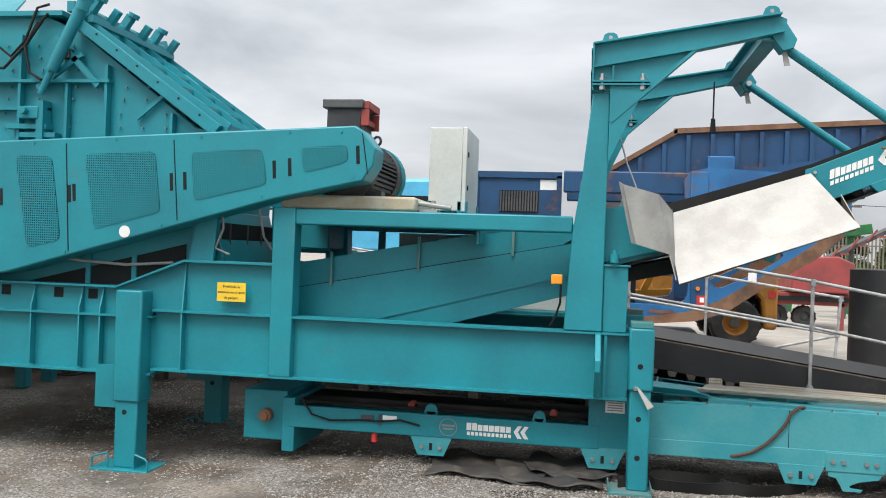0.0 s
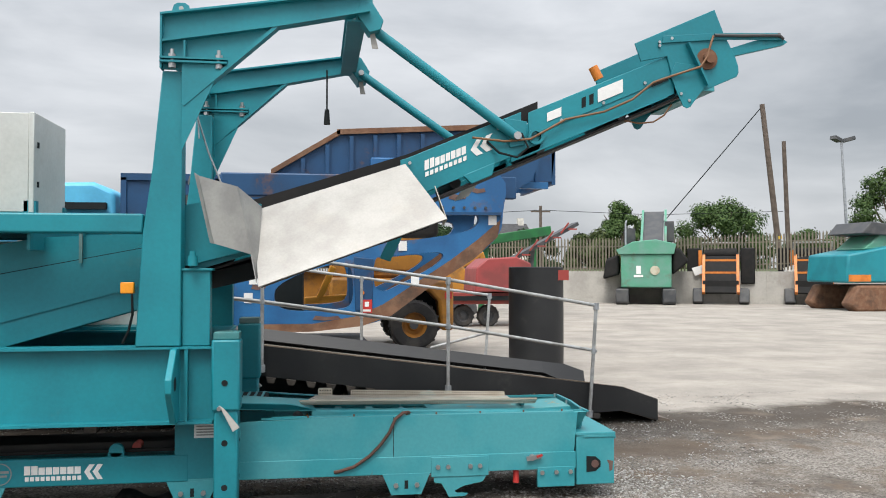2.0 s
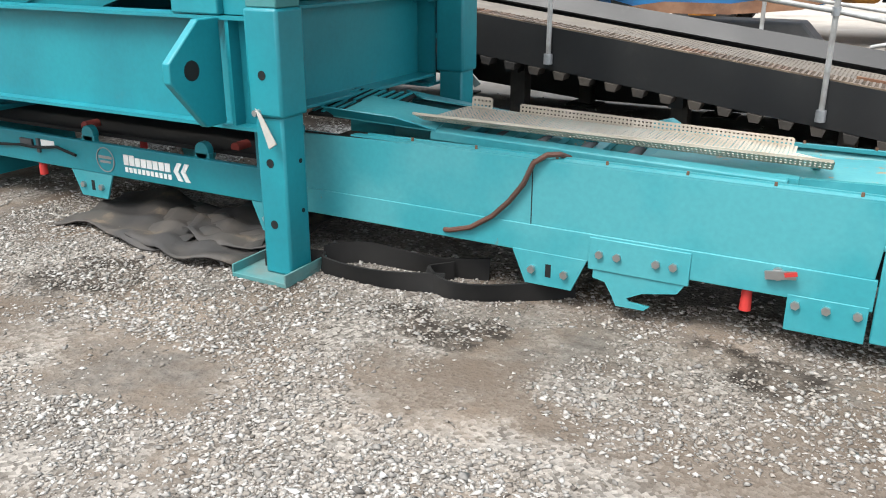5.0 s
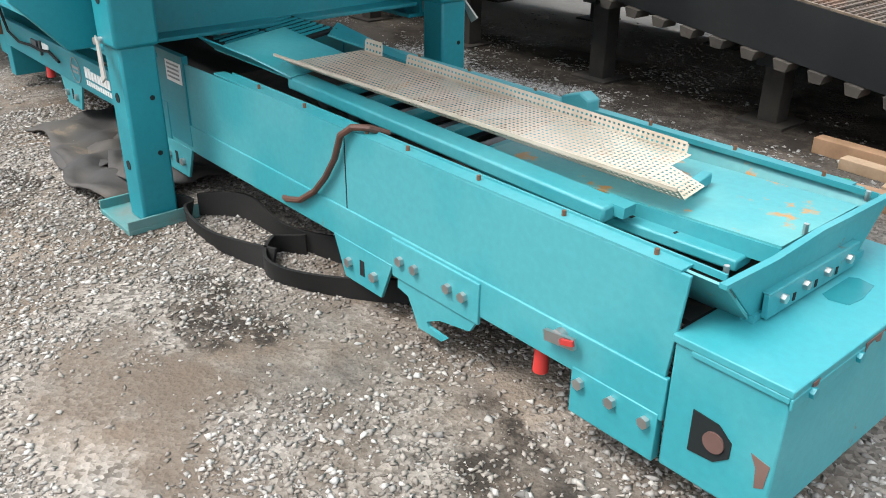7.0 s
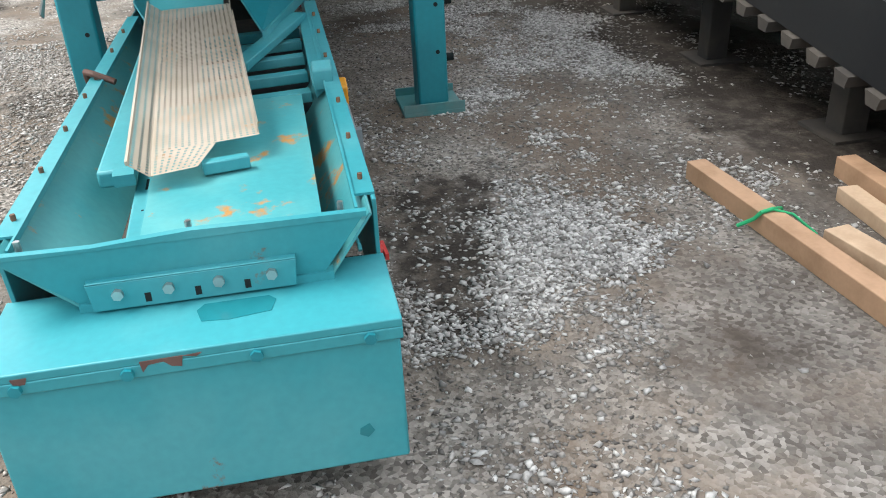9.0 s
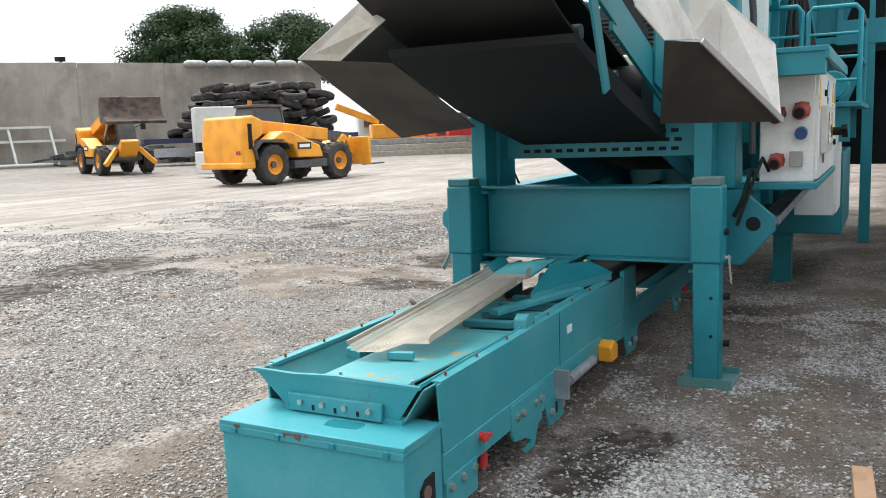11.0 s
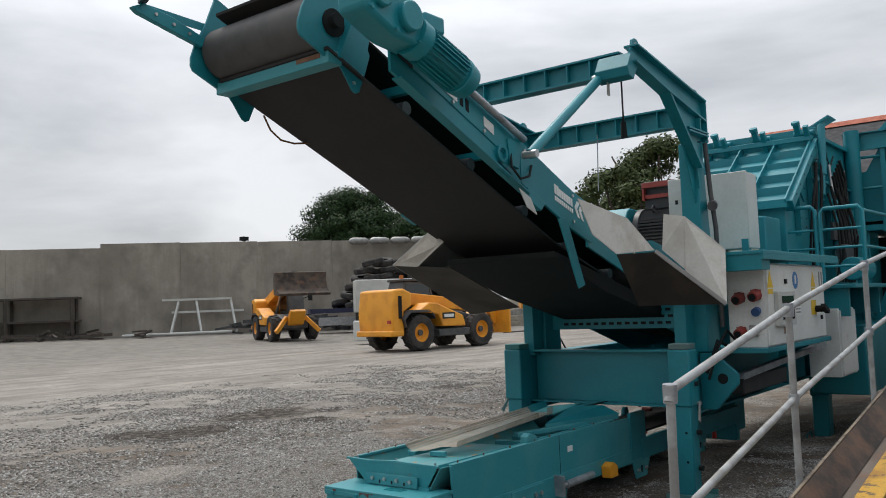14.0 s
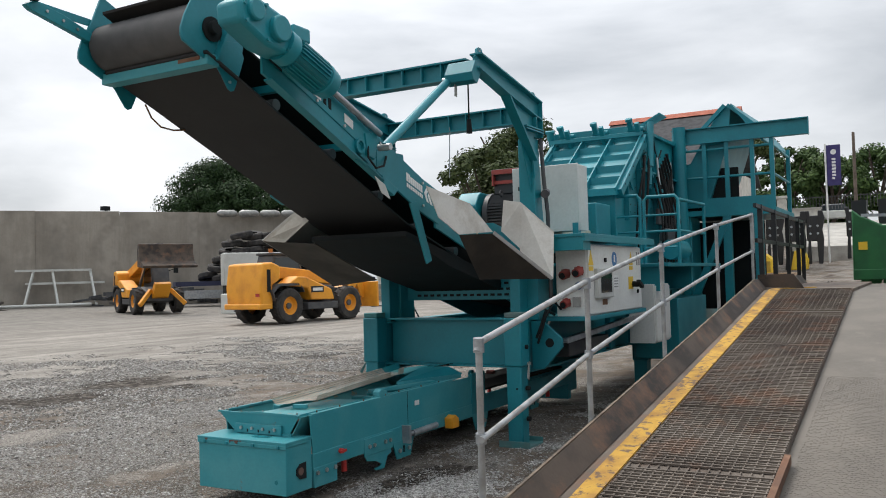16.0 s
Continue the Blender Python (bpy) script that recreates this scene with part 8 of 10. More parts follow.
part("side_guard", Geo().bar((by_wall(14, 8.2).x, by_wall(14, 8.2).y, 0.9), (by_wall(19, 8.2).x, by_wall(19, 8.2).y, 0.9), 0.06, 0.5), GALV, flat, "pale side guard")
for s in (21, 22.5, 24):
    for o in (5.9, 8.1):
        c = by_wall(s, o)
        wheel("wheel", flat, (c.x, c.y, 0.85), 0.5, 0.3, (WD.y, -WD.x, 0), DARK_GREY, 1)
random.seed(4)
for k in range(72):
    lay = k // 12
    c = by_wall(15.8 + lay * 0.35 + (k % 12) * (0.80 - 0.05 * lay) + random.uniform(-0.3, 0.3), 6.2 + random.uniform(-0.5, 1.3))
    r = random.uniform(0.50, 0.85)
    ax = (random.uniform(-0.3, 0.3), random.uniform(-0.3, 0.3), 1)
    solid("scrap_tyre", Geo().ring((c.x, c.y, 1.78 + lay * 0.52), ax, [(0.03, r * 0.5), (0.0, r * 0.6), (0, r * 0.9), (0.08, r), (0.3, r), (0.38, r * 0.9), (0.38, r * 0.6), (0.35, r * 0.5)], n=18), TYRE, "worn black scrap tyre stacked on the trailer", "tyre", "scrap tyres")
c = by_wall(17.7, 10.5)
hut = thing("white_machine_cabin", c, "white steel machine cabin on the trailer's near side", "cabin")
part("cabin_body", Geo().bar((c.x - WD.x * 1.7, c.y - WD.y * 1.7, 2.35), (c.x + WD.x * 1.7, c.y + WD.y * 1.7, 2.35), 1.6, 1.9), CABINET, hut, bevel=0.05)
part("cabin_panel", Geo().bar((c.x - WD.x * 0.4, c.y - WD.y * 0.4, 1.9), (c.x + WD.x * 1.2, c.y + WD.y * 1.2, 1.9), 1.64, 0.5), SHEET_GREY, hut)
part("skid", Geo().bar((c.x - WD.x * 1.6, c.y - WD.y * 1.6, 0.72), (c.x + WD.x * 1.6, c.y + WD.y * 1.6, 0.72), 1.4, 1.44), DARK, hut)
ibc = thing("caged_tank", (-15.2, -9.9, 0), "white plastic tank in a steel cage", "caged tank")
part("tank", Geo().box(-15.7, -14.7, -10.4, -9.4, 0.15, 1.05), CABINET, ibc, bevel=0.05)
for x in (-15.72, -15.2, -14.68):
    part("cage_bar", Geo().box(x - 0.02, x + 0.02, -9.38, -9.34, 0.0, 1.15), DARK_GREY, ibc)
for z in (0.1, 0.6, 1.12):
    part("cage_bar", Geo().box(-15.74, -14.66, -9.38, -9.34, z - 0.02, z + 0.02), DARK_GREY, ibc)
ibc.location = (-19.7, -14.1, ground_height(-19.7, -14.1))
bales = Geo()
for k in range(7):
    c = by_wall(17.5 + k * 1.5, -0.6)
    bales.ring((c.x, c.y, 6.45), (WD.x, WD.y, 0), [(-0.74, 0.0), (-0.66, 0.16), (-0.45, 0.27), (0.45, 0.25), (0.68, 0.15), (0.74, 0.0)], n=14)
bl = solid("bulk_bag_row", bales, SHEET_GREY, "row of pale grey filled bags along the wall top", "bags", kind="stuff")


# ---- trees ----
def tree(place, height, spread, leaf, seed, label, base=0.28, clumps=26, per=150, size=0.34):
    """Tapered trunk with limbs and a crown of small leaf cards in uneven clumps."""
    rnd = random.Random(seed)
    th = thing("tree", place, label, "tree", "trees round the yard")
    x0, y0, z0 = place
    tops = []
    trunk = Geo().cyl((x0, y0, z0 - 0.3), (x0 + 0.1, y0, z0 + height * 0.42), height * 0.030, height * 0.018, n=10)
    for k in range(9):
        a = k * 2.4 + rnd.uniform(-0.4, 0.4)
        h0 = height * rnd.uniform(0.25, 0.45)
        tip = (x0 + spread * 0.75 * math.cos(a) * rnd.uniform(0.5, 1), y0 + spread * 0.75 * math.sin(a) * rnd.uniform(0.5, 1), z0 + height * rnd.uniform(0.55, 0.9))
        trunk.cyl((x0, y0, z0 + h0), tip, height * 0.012, height * 0.004, n=6)
    part("trunk", trunk, BARK, th)
    crown = Geo()
    vs, fs = [], []
    for k in range(clumps):
        a, u = k * 2.39996 + rnd.uniform(-0.7, 0.7), rnd.uniform(-0.45, 1.0)
        rad = math.sqrt(max(0.0, 1 - max(u, 0) ** 2)) * rnd.uniform(0.3, 1.0) ** 0.6
        c = Vector((x0 + spread * rad * math.cos(a), y0 + spread * rad * math.sin(a), z0 + height * (base + (1 - base) * (0.36 + 0.50 * u))))
        cr = spread * rnd.uniform(0.17, 0.32)
        for j in range(per):
            d = Vector((rnd.gauss(0, 1), rnd.gauss(0, 1), rnd.gauss(0, 0.8)))
            d = d.normalized() * cr * rnd.uniform(0.15, 1.0) ** 0.5 * rnd.uniform(0.85, 1.12)
            p = c + Vector((d.x, d.y, d.z * 0.8))
            nrm = (d.normalized() + Vector((rnd.uniform(-0.7, 0.7), rnd.uniform(-0.7, 0.7), rnd.uniform(-0.1, 1.0)))).normalized()
            t = Matrix.Rotation(rnd.uniform(0, 6.28), 3, nrm) @ nrm.orthogonal().normalized()
            w = nrm.cross(t)
            z = size * rnd.uniform(0.6, 1.3)
            i = len(vs)
            vs += [p - t * z * 0.5, p + w * z * 0.32, p + t * z * 0.55, p - w * z * 0.32]
            fs.append((i, i + 1, i + 2, i + 3))
    crown.add(vs, fs)
    part("crown", crown, leaf, th)
    return th


tree((-53, -47, 0.3), 13.8, 5.4, LEAF_DARK, 1, "large dark broadleaf tree behind the yard wall", 0.40, 110, 560, 0.24)
tree((-61, -41, 0.3), 13.4, 5.6, LEAF_DARK, 2, "dark broadleaf tree behind the yard wall", 0.44, 76, 480, 0.24)
tree((-45, -11.5, 0.0), 13.0, 4.4, LEAF_OLIVE, 3, "broadleaf tree with olive leaves behind the plant", 0.30, 46, 420, 0.26)
tree((-39, -11.0, 0.0), 10.6, 3.2, LEAF_OLIVE, 31, "broadleaf tree with olive leaves behind the plant", 0.30, 34, 380, 0.24)
tree((-62, -1.0, 0.0), 15.2, 3.8, LEAF_OLIVE, 4, "tall broadleaf tree behind the barn", 0.45, 30, 380, 0.28)
for k, (x, y, h, s) in enumerate(((-70, -1.5, 9.0, 3.4), (-72, 2.5, 9.6, 3.4), (-71, 6.0, 8.6, 3.2), (-74, 9.5, 9.2, 3.6), (-72, 13.5, 10.2, 3.6), (-76, 4.0, 9.8, 3.6), (-70, 18.0, 9.5, 3.8))):
    tree((x, y, ground_height(x, y)), h, s, LEAF, 40 + k, "green broadleaf tree behind the road", 0.04, 34, 300, 0.32)
for k, (x, y, h, s, lf) in enumerate(((24.5, 62, 7.2, 2.5, LEAF), (32.3, 62, 7.3, 3.6, LEAF), (14.2, 66, 5.2, 2.6, LEAF_DARK), (18.4, 66, 5.0, 2.6, LEAF_DARK), (11.2, 64, 5.4, 2.0, LEAF_DARK), (21.5, 60, 4.6, 2.2, LEAF_OLIVE),
                                    (38.5, 60, 4.8, 2.6, LEAF), (45.0, 60, 10.2, 4.0, LEAF), (54, 55, 7.4, 3.6, LEAF_DARK), (29, 60, 4.0, 2.4, LEAF_OLIVE), (-4.5, 60, 6.6, 2.2, LEAF_OLIVE))):
    tree((x, y, 0), h, s, lf, 60 + k, "bushy green hedgerow tree beyond the fence", 0.06, 54, 460, 0.19)

# ---- far side of the yard: wall, fence, poles, machines ----
FA, FB = Vector((2, 45.5, 0)), Vector((36, 31.5, 0))
low = wall_block("wall_north", (FA.x, FA.y), (FB.x, FB.y), 1.45, 0.3, CONCRETE_PALE, "low pale concrete retaining wall", 3.0)
fence = thing("palisade_fence", (FA.x, FA.y, 1.4), "weathered galvanised palisade fence on the retaining wall", "fence")
fd = (FB - FA).normalized()
n_pale = 250
pale_me = mesh_of("pale", Geo().prism([(-0.035, 0.0), (0.035, 0.0), (0.035, 1.55), (0.0, 1.68), (-0.035, 1.55)], -0.01, 0.01), FENCE)
for k in range(n_pale):
    f = k / n_pale
    p = FA.lerp(FB, f)
    z = 1.35 + 0.9 * max(0, (f - 0.45) / 0.55) ** 1.3
    ob = new("pale", pale_me)
    ob.matrix_world = Matrix.Translation((p.x, p.y, z)) @ Matrix.Rotation(math.atan2(fd.y, fd.x), 4, "Z")
    ob.parent = fence
    ob.matrix_parent_inverse = fence.matrix_world.inverted()
for f0, f1 in ((0, 0.45), (0.45, 0.7), (0.7, 1.0)):
    for h in (0.25, 1.25):
        za, zb = [1.35 + 0.9 * max(0, (f - 0.45) / 0.55) ** 1.3 + h for f in (f0, f1)]
        p, q = FA.lerp(FB, f0), FA.lerp(FB, f1)
        part("fence_rail", Geo().bar((p.x, p.y + 0.05, za), (q.x, q.y + 0.05, zb), 0.04, 0.05), FENCE, fence)
solid("grass_bank", Geo().prism([(0, 1.1), (0.3, 1.38), (30, 1.6), (30, -0.5), (0, -0.5)], 0, 40, "y"), material("rough_grass", (0.06, 0.09, 0.03), (0.10, 0.11, 0.05), rough=0.9, fine=6, bump=0.4), "rough grass bank behind the retaining wall", "grass bank", kind="structure").matrix_world = Matrix.Translation((FA.x + 0.4, FA.y + 0.3, 0)) @ Matrix.Rotation(math.atan2(fd.y, fd.x) + math.pi / 2, 4, "Z") @ Matrix.Translation((0, -40, 0))
pole = thing("utility_pole", (24.2, 40, 1.3), "tall leaning wooden utility pole", "utility pole")
part("pole", Geo().cyl((24.3, 40, 0), (23.2, 40, 9.5), 0.16, 0.12, n=12), POLE_WOOD, pole)
part("yellow_band", Geo().cyl((24.0, 40, 3.0), (23.98, 40, 3.15), 0.17, n=12), SIGN_YELLOW, pole, "yellow band")
part("stay_wire", Geo().cyl((23.2, 40, 9.4), (18.2, 41, 3.4), 0.025, n=5), DARK, pole, "thin black stay wire")
solid("utility_pole", Geo().cyl((25.2, 41, 0), (24.9, 41, 7.9), 0.13, 0.10, n=12), POLE_WOOD, "wooden pole beyond the fence", "utility pole")
solid("utility_pole", Geo().cyl((17.6, 60, 0), (17.6, 60, 6.0), 0.12, 0.10, n=8).bar((16.9, 60, 5.6), (18.3, 60, 5.6), 0.1, 0.1), POLE_WOOD, "small wooden pole with a crossarm", "utility pole")
solid("overhead_wire", Geo().tube([(5, 60, 5.6), (12, 60, 5.35), (17.6, 60, 5.7), (26, 60, 5.45), (36, 60, 5.8)], 0.02, n=5), DARK, "thin black overhead electric wire between poles", "wire")
lamp = thing("yard_floodlight", (26.4, 38, 1.4), "galvanised floodlight mast with two lamp heads", "floodlight mast")
part("mast", Geo().cyl((26.4, 38, 0), (26.0, 38, 7.6), 0.09, 0.05, n=10), GALV, lamp)
for s in (-1, 1):
    part("lamp_head", Geo().bar((26.0 + s * 0.1, 38, 7.5), (26.0 + s * 0.55, 37.8, 7.62), 0.3, 0.16), DARK_GREY, lamp)
house = thing("house", (24, 92, 0), "white rendered house with a slate roof beyond the trees", "house")
part("house_wall", Geo().box(20.2, 24.6, 90, 96, 0, 5.0), HOUSE_WALL, house)
part("house_roof", Geo().prism([(89.6, 4.9), (93, 6.5), (96.4, 4.9)], 19.9, 24.9, "x"), SLATE, house)
part("chimney", Geo().box(23.9, 24.5, 92.6, 93.4, 6.2, 7.1), HOUSE_WALL, house)
for x in (20.8, 22.1, 23.4):
    part("window", Geo().box(x, x + 0.8, 89.97, 90.02, 3.6, 4.5), GLASS, house, "dark window")

# ---- blue crusher and yellow loader behind the ramp ----
def band(pts, widths, y0, y1, name, mat, parent, label="", bevel=0.02):
    """A plate of varying width along a polyline in the xz plane."""
    P = [Vector((p[0], p[1])) for p in pts]
    left, right = [], []
    for i, p in enumerate(P):
        d = (P[min(i + 1, len(P) - 1)] - P[max(i - 1, 0)]).normalized()
        n = Vector((-d.y, d.x)) * widths[i] / 2
        left.append(tuple(p + n))
        right.append(tuple(p - n))
    return part(name, Geo().prism(left + right[::-1], y0, y1), mat, parent, label, bevel)


blue = thing("blue_crusher", (2, 15.2, 0), "worn blue mobile crusher with a large feed hopper", "crusher")


def curve(pts, n=5):
    """A smooth closed outline through the corner points."""
    P = [Vector(p) for p in pts]
    out = []
    for i in range(len(P)):
        p0, p1, p2, p3 = P[i - 1], P[i], P[(i + 1) % len(P)], P[(i + 2) % len(P)]
        for k in range(n):
            t = k / n
            out.append(0.5 * (2 * p1 + (p2 - p0) * t + (2 * p0 - 5 * p1 + 4 * p2 - p3) * t * t + (3 * p1 - p0 - 3 * p2 + p3) * t ** 3))
    return [(p.x, p.y) for p in out]


def slotted_plate(outer, holes, y0, y1):
    """A plate in the xz plane with openings cut through it."""
    loops = [outer] + holes
    flat_pts = [p for lp in loops for p in lp]
    n = len(flat_pts)
    tris = tessellate_polygon([[Vector((p[0], p[1], 0)) for p in lp] for lp in loops])
    faces = [tuple(t) for t in tris] + [tuple(i + n for i in t[::-1]) for t in tris]
    k = 0
    for lp in loops:
        m = len(lp)
        faces += [(k + i, k + (i + 1) % m, k + (i + 1) % m + n, k + i + n) for i in range(m)]
        k += m
    return Geo().add([(p[0], y0, p[1]) for p in flat_pts] + [(p[0], y1, p[1]) for p in flat_pts], faces)


OUTER = [(0.48, 0.87), (0.80, 0.76), (1.19, 0.69), (1.9, 0.70), (2.59, 0.77), (3.02, 0.92), (3.61, 1.35), (4.22, 1.73), (4.58, 2.06), (4.66, 2.4), (4.62, 2.95), (3.6, 2.97), (2.44, 2.95), (2.43, 2.26), (2.22, 2.04), (1.61, 1.8), (0.72, 1.48), (0.69, 1.1)]
WINDOW_TOP = [(2.76, 2.28), (2.9, 2.36), (3.76, 2.36), (4.24, 2.38), (4.28, 2.24), (4.08, 2.12), (3.5, 2.02), (3.11, 1.99), (2.85, 2.06)]
SLOT = [(2.78, 1.68), (2.9, 1.76), (3.3, 1.79), (3.70, 1.82), (3.76, 1.73), (3.54, 1.56), (3.07, 1.32), (2.90, 1.26), (2.78, 1.34)]
GAP = [(1.38, 1.28), (1.62, 1.46), (1.95, 1.58), (2.26, 1.65), (2.44, 1.58), (2.46, 1.12), (2.25, 1.0), (1.71, 0.98), (1.42, 1.05)]
for y in (14.30, 16.6):
    part("side_frame", slotted_plate(curve(OUTER, 4), [curve(WINDOW_TOP, 4), curve(SLOT, 4), curve(GAP, 4)], y, y + 0.14), BLUE_BRIGHT, blue, "blue curved plate frame with rounded openings")
    part("upright_plate", Geo().prism([(2.46, 2.95), (2.46, 2.2), (2.30, 2.0), (2.50, 1.86), (2.72, 1.98), (2.70, 2.95)], y - 0.03, y - 0.004), BLUE_BRIGHT, blue, "doubled blue plate at the joint", bevel=0.01)
    part("upright_plate", Geo().prism([(2.48, 1.75), (2.76, 1.72), (2.74, 0.98), (2.50, 0.98)], y - 0.03, y - 0.004), BLUE, blue, "dark blue pillar plate", bevel=0.01)
    part("rusty_edge", Geo().prism([(0.85, 0.745), (1.19, 0.68), (1.9, 0.69), (2.59, 0.76), (3.02, 0.91), (3.61, 1.34), (4.22, 1.72), (4.58, 2.05), (4.62, 2.3), (4.3, 2.02), (3.9, 1.72), (3.3, 1.33), (2.9, 1.07), (2.5, 0.90), (1.9, 0.80), (1.2, 0.80)], y - 0.012, y - 0.004), RUST, blue, "rusty worn lower edge")
part("rail_flange", Geo().box(2.46, 4.62, 14.20, 14.30, 2.36, 2.40), BLUE, blue, "projecting blue flange")
each_bolt("flange_bolt", [(2.8 + 0.16 * k, 14.296, 2.47) for k in range(11)], (0, -1, 0), 0.022, 0.02, DARK_GREY, blue, "dark bolt head")
for k, (x, z, w, h) in enumerate(((2.95, 2.62, 0.22, 0.07), (3.30, 2.66, 0.34, 0.05), (3.85, 2.60, 0.26, 0.08), (4.20, 2.70, 0.20, 0.06), (1.05, 1.30, 0.20, 0.06), (1.9, 0.86, 0.4, 0.05))):
    part("bare_patch", Geo().prism([(x, z), (x + w * 0.4, z - h * 0.3), (x + w, z + h * 0.1), (x + w * 0.9, z + h), (x + w * 0.5, z + h * 0.7), (x + w * 0.1, z + h * 1.1)], 14.292, 14.297), RUST_DULL, blue, "bare rusty patch")
part("yellow_mark", Geo().box(3.08, 3.20, 14.285, 14.292, 2.56, 2.66), SIGN_YELLOW, blue, "worn yellow mark")
part("yellow_mark", Geo().box(1.38, 1.52, 14.285, 14.292, 1.50, 1.56), SIGN_YELLOW, blue, "worn yellow mark")
sgn = part("red_sign", Geo().box(2.59, 2.74, 14.262, 14.268, 0.95, 1.14), RED, blue, "red safety sign with white figures")
part("sign_mark", Geo().box(2.635, 2.695, 14.259, 14.2615, 1.04, 1.11).box(2.61, 2.72, 14.259, 14.2615, 0.97, 1.0), WHITE, sgn)
part("marker", Geo().cyl((2.60, 14.24, 1.24), (2.60, 14.27, 1.24), 0.03), ORANGE, blue, "orange marker lamp")
for x, z in ((1.02, 1.36), (3.12, 1.84), (4.44, 2.22), (3.30, 1.36), (0.95, 1.10), (3.04, 2.20)):
    part("sticker", Geo().box(x, x + 0.12, 14.286, 14.29, z, z + 0.14), WHITE, blue, "white sticker")
part("top_beam", Geo().box(0.6, 4.9, 14.45, 14.62, 2.62, 2.95).box(0.6, 4.9, 16.4, 16.59, 2.62, 2.95), BLUE, blue, bevel=0.02)
part("upper_plate", Geo().prism([(3.0, 2.62), (4.75, 2.62), (5.2, 2.95), (5.35, 3.35), (3.0, 3.0)], 14.635, 14.70), BLUE, blue)
part("engine_grey_cover", Geo().box(3.18, 3.74, 14.5, 15.0, 2.04, 2.40), SHEET_DIRT_SHADE, blue, bevel=0.08)
# One near-black box paints the shaded interior seen through the frame openings.
part("dark_core", Geo().box(-0.8, 1.75, 14.9, 16.2, 0.7, 1.75), DARK, blue, "dark block for the shaded inside of the frame")
part("link_arm", Geo().bar((1.75, 17.2, 1.02), (2.9, 17.2, 1.10), 0.2, 0.12).bar((2.0, 17.2, 1.05), (2.25, 17.2, 1.62), 0.2, 0.12), YELLOW, blue, "yellow linkage arm", bevel=0.02)
part("track", Geo().prism([(0.0, 0.0), (2.6, 0.0), (2.9, 0.3), (2.6, 0.62), (0.0, 0.62), (-0.3, 0.3)], 14.5, 14.95), DARK_GREY, blue, "dark crawler track", bevel=0.03)
hopper = part("feed_hopper", Geo().prism([(1.35, 2.75), (5.6, 2.95), (5.7, 3.82), (2.30, 3.62), (1.32, 3.02)], 15.0, 15.06), BLUE, blue, "worn blue hopper side")
part("hopper_back", Geo().prism([(1.35, 2.75), (5.6, 2.95), (5.7, 3.82), (2.30, 3.62), (1.32, 3.02)], 17.0, 17.06), BLUE, hopper)
part("hopper_end", Geo().box(5.6, 5.66, 15.0, 17.06, 2.9, 3.8), BLUE, hopper)
part("hopper_rim", Geo().prism([(2.25, 3.60), (5.75, 3.80), (5.75, 3.88), (2.25, 3.68)], 14.93, 15.10), RUST, hopper, "rusty bent hopper rim")
part("hopper_rim", Geo().prism([(1.28, 2.98), (2.3, 3.60), (2.3, 3.68), (1.28, 3.06)], 14.93, 15.10), RUST, hopper, "rusty bent hopper rim")
for k in range(11):
    x = 1.75 + k * 0.36
    zt = 3.62 + (x - 2.3) * 0.055 if x > 2.3 else 3.02 + (x - 1.32) * 0.6
    part("hopper_rib", Geo().box(x - 0.03, x + 0.03, 14.93, 15.0, 2.85, zt - 0.05), BLUE, hopper)
part("hopper_bracket", Geo().box(2.75, 3.15, 14.80, 15.0, 2.70, 3.25), BLUE_BRIGHT, hopper, bevel=0.02)
part("hopper_rail", Geo().box(1.3, 5.5, 14.85, 14.98, 2.82, 2.92), BLUE_BRIGHT, hopper)
blue_box = thing("blue_power_unit", (-0.2, 15.5, 1.2), "blue power unit cabinet with a black radiator grille", "power unit")
part("unit_body", Geo().box(-0.80, 0.52, 14.9, 16.2, 1.0, 2.92), BLUE, blue_box, bevel=0.03)
part("radiator", Geo().box(-0.42, 0.20, 14.88, 14.9, 2.32, 2.66), DARK, blue_box, "black radiator grille")
for k in range(14):
    part("grille_slat", Geo().box(-0.41 + k * 0.044, -0.385 + k * 0.044, 14.865, 14.882, 2.33, 2.65), DARK_GREY, blue_box)
part("sticker", Geo().box(0.22, 0.48, 14.895, 14.899, 2.68, 2.84), WHITE, blue_box, "white sticker")
part("unit_frame", Geo().box(-0.84, 0.56, 14.86, 14.9, 2.86, 2.96).box(-0.84, -0.76, 14.86, 14.9, 1.0, 2.9).box(0.48, 0.56, 14.86, 14.9, 1.0, 2.9), BLUE, blue_box)
cyan = thing("light_blue_cover", (-1.8, 15.6, 1.0), "pale blue engine cover of the crusher behind", "engine cover")
part("cover", Geo().prism([(-3.4, 1.6), (-0.95, 1.6), (-1.0, 2.72), (-1.3, 2.86), (-3.4, 2.80)], 15.2, 16.4), material("pale_blue_paint", (0.10, 0.46, 0.70), (0.08, 0.38, 0.6), rough=0.5, fine=20, bump=0.05), cyan, bevel=0.06)
part("black_roof_edge", Geo().box(-3.4, -1.1, 15.1, 15.2, 2.45, 2.55).box(-3.4, -1.3, 15.1, 15.2, 2.25, 2.32), DARK, cyan)
rustbox = thing("rusty_conveyor_end", (0.2, 14.0, 0.6), "rusty blue tail end of the crusher's belt with worn lettering", "machine end")
part("end_panel", Geo().box(-0.7, 0.75, 14.02, 14.1, 1.15, 1.62), BLUE_BRIGHT, rustbox)
part("worn_panel", Geo().box(-0.7, 0.75, 14.0, 14.02, 0.85, 1.15), RUST, rustbox, "worn rusty panel")
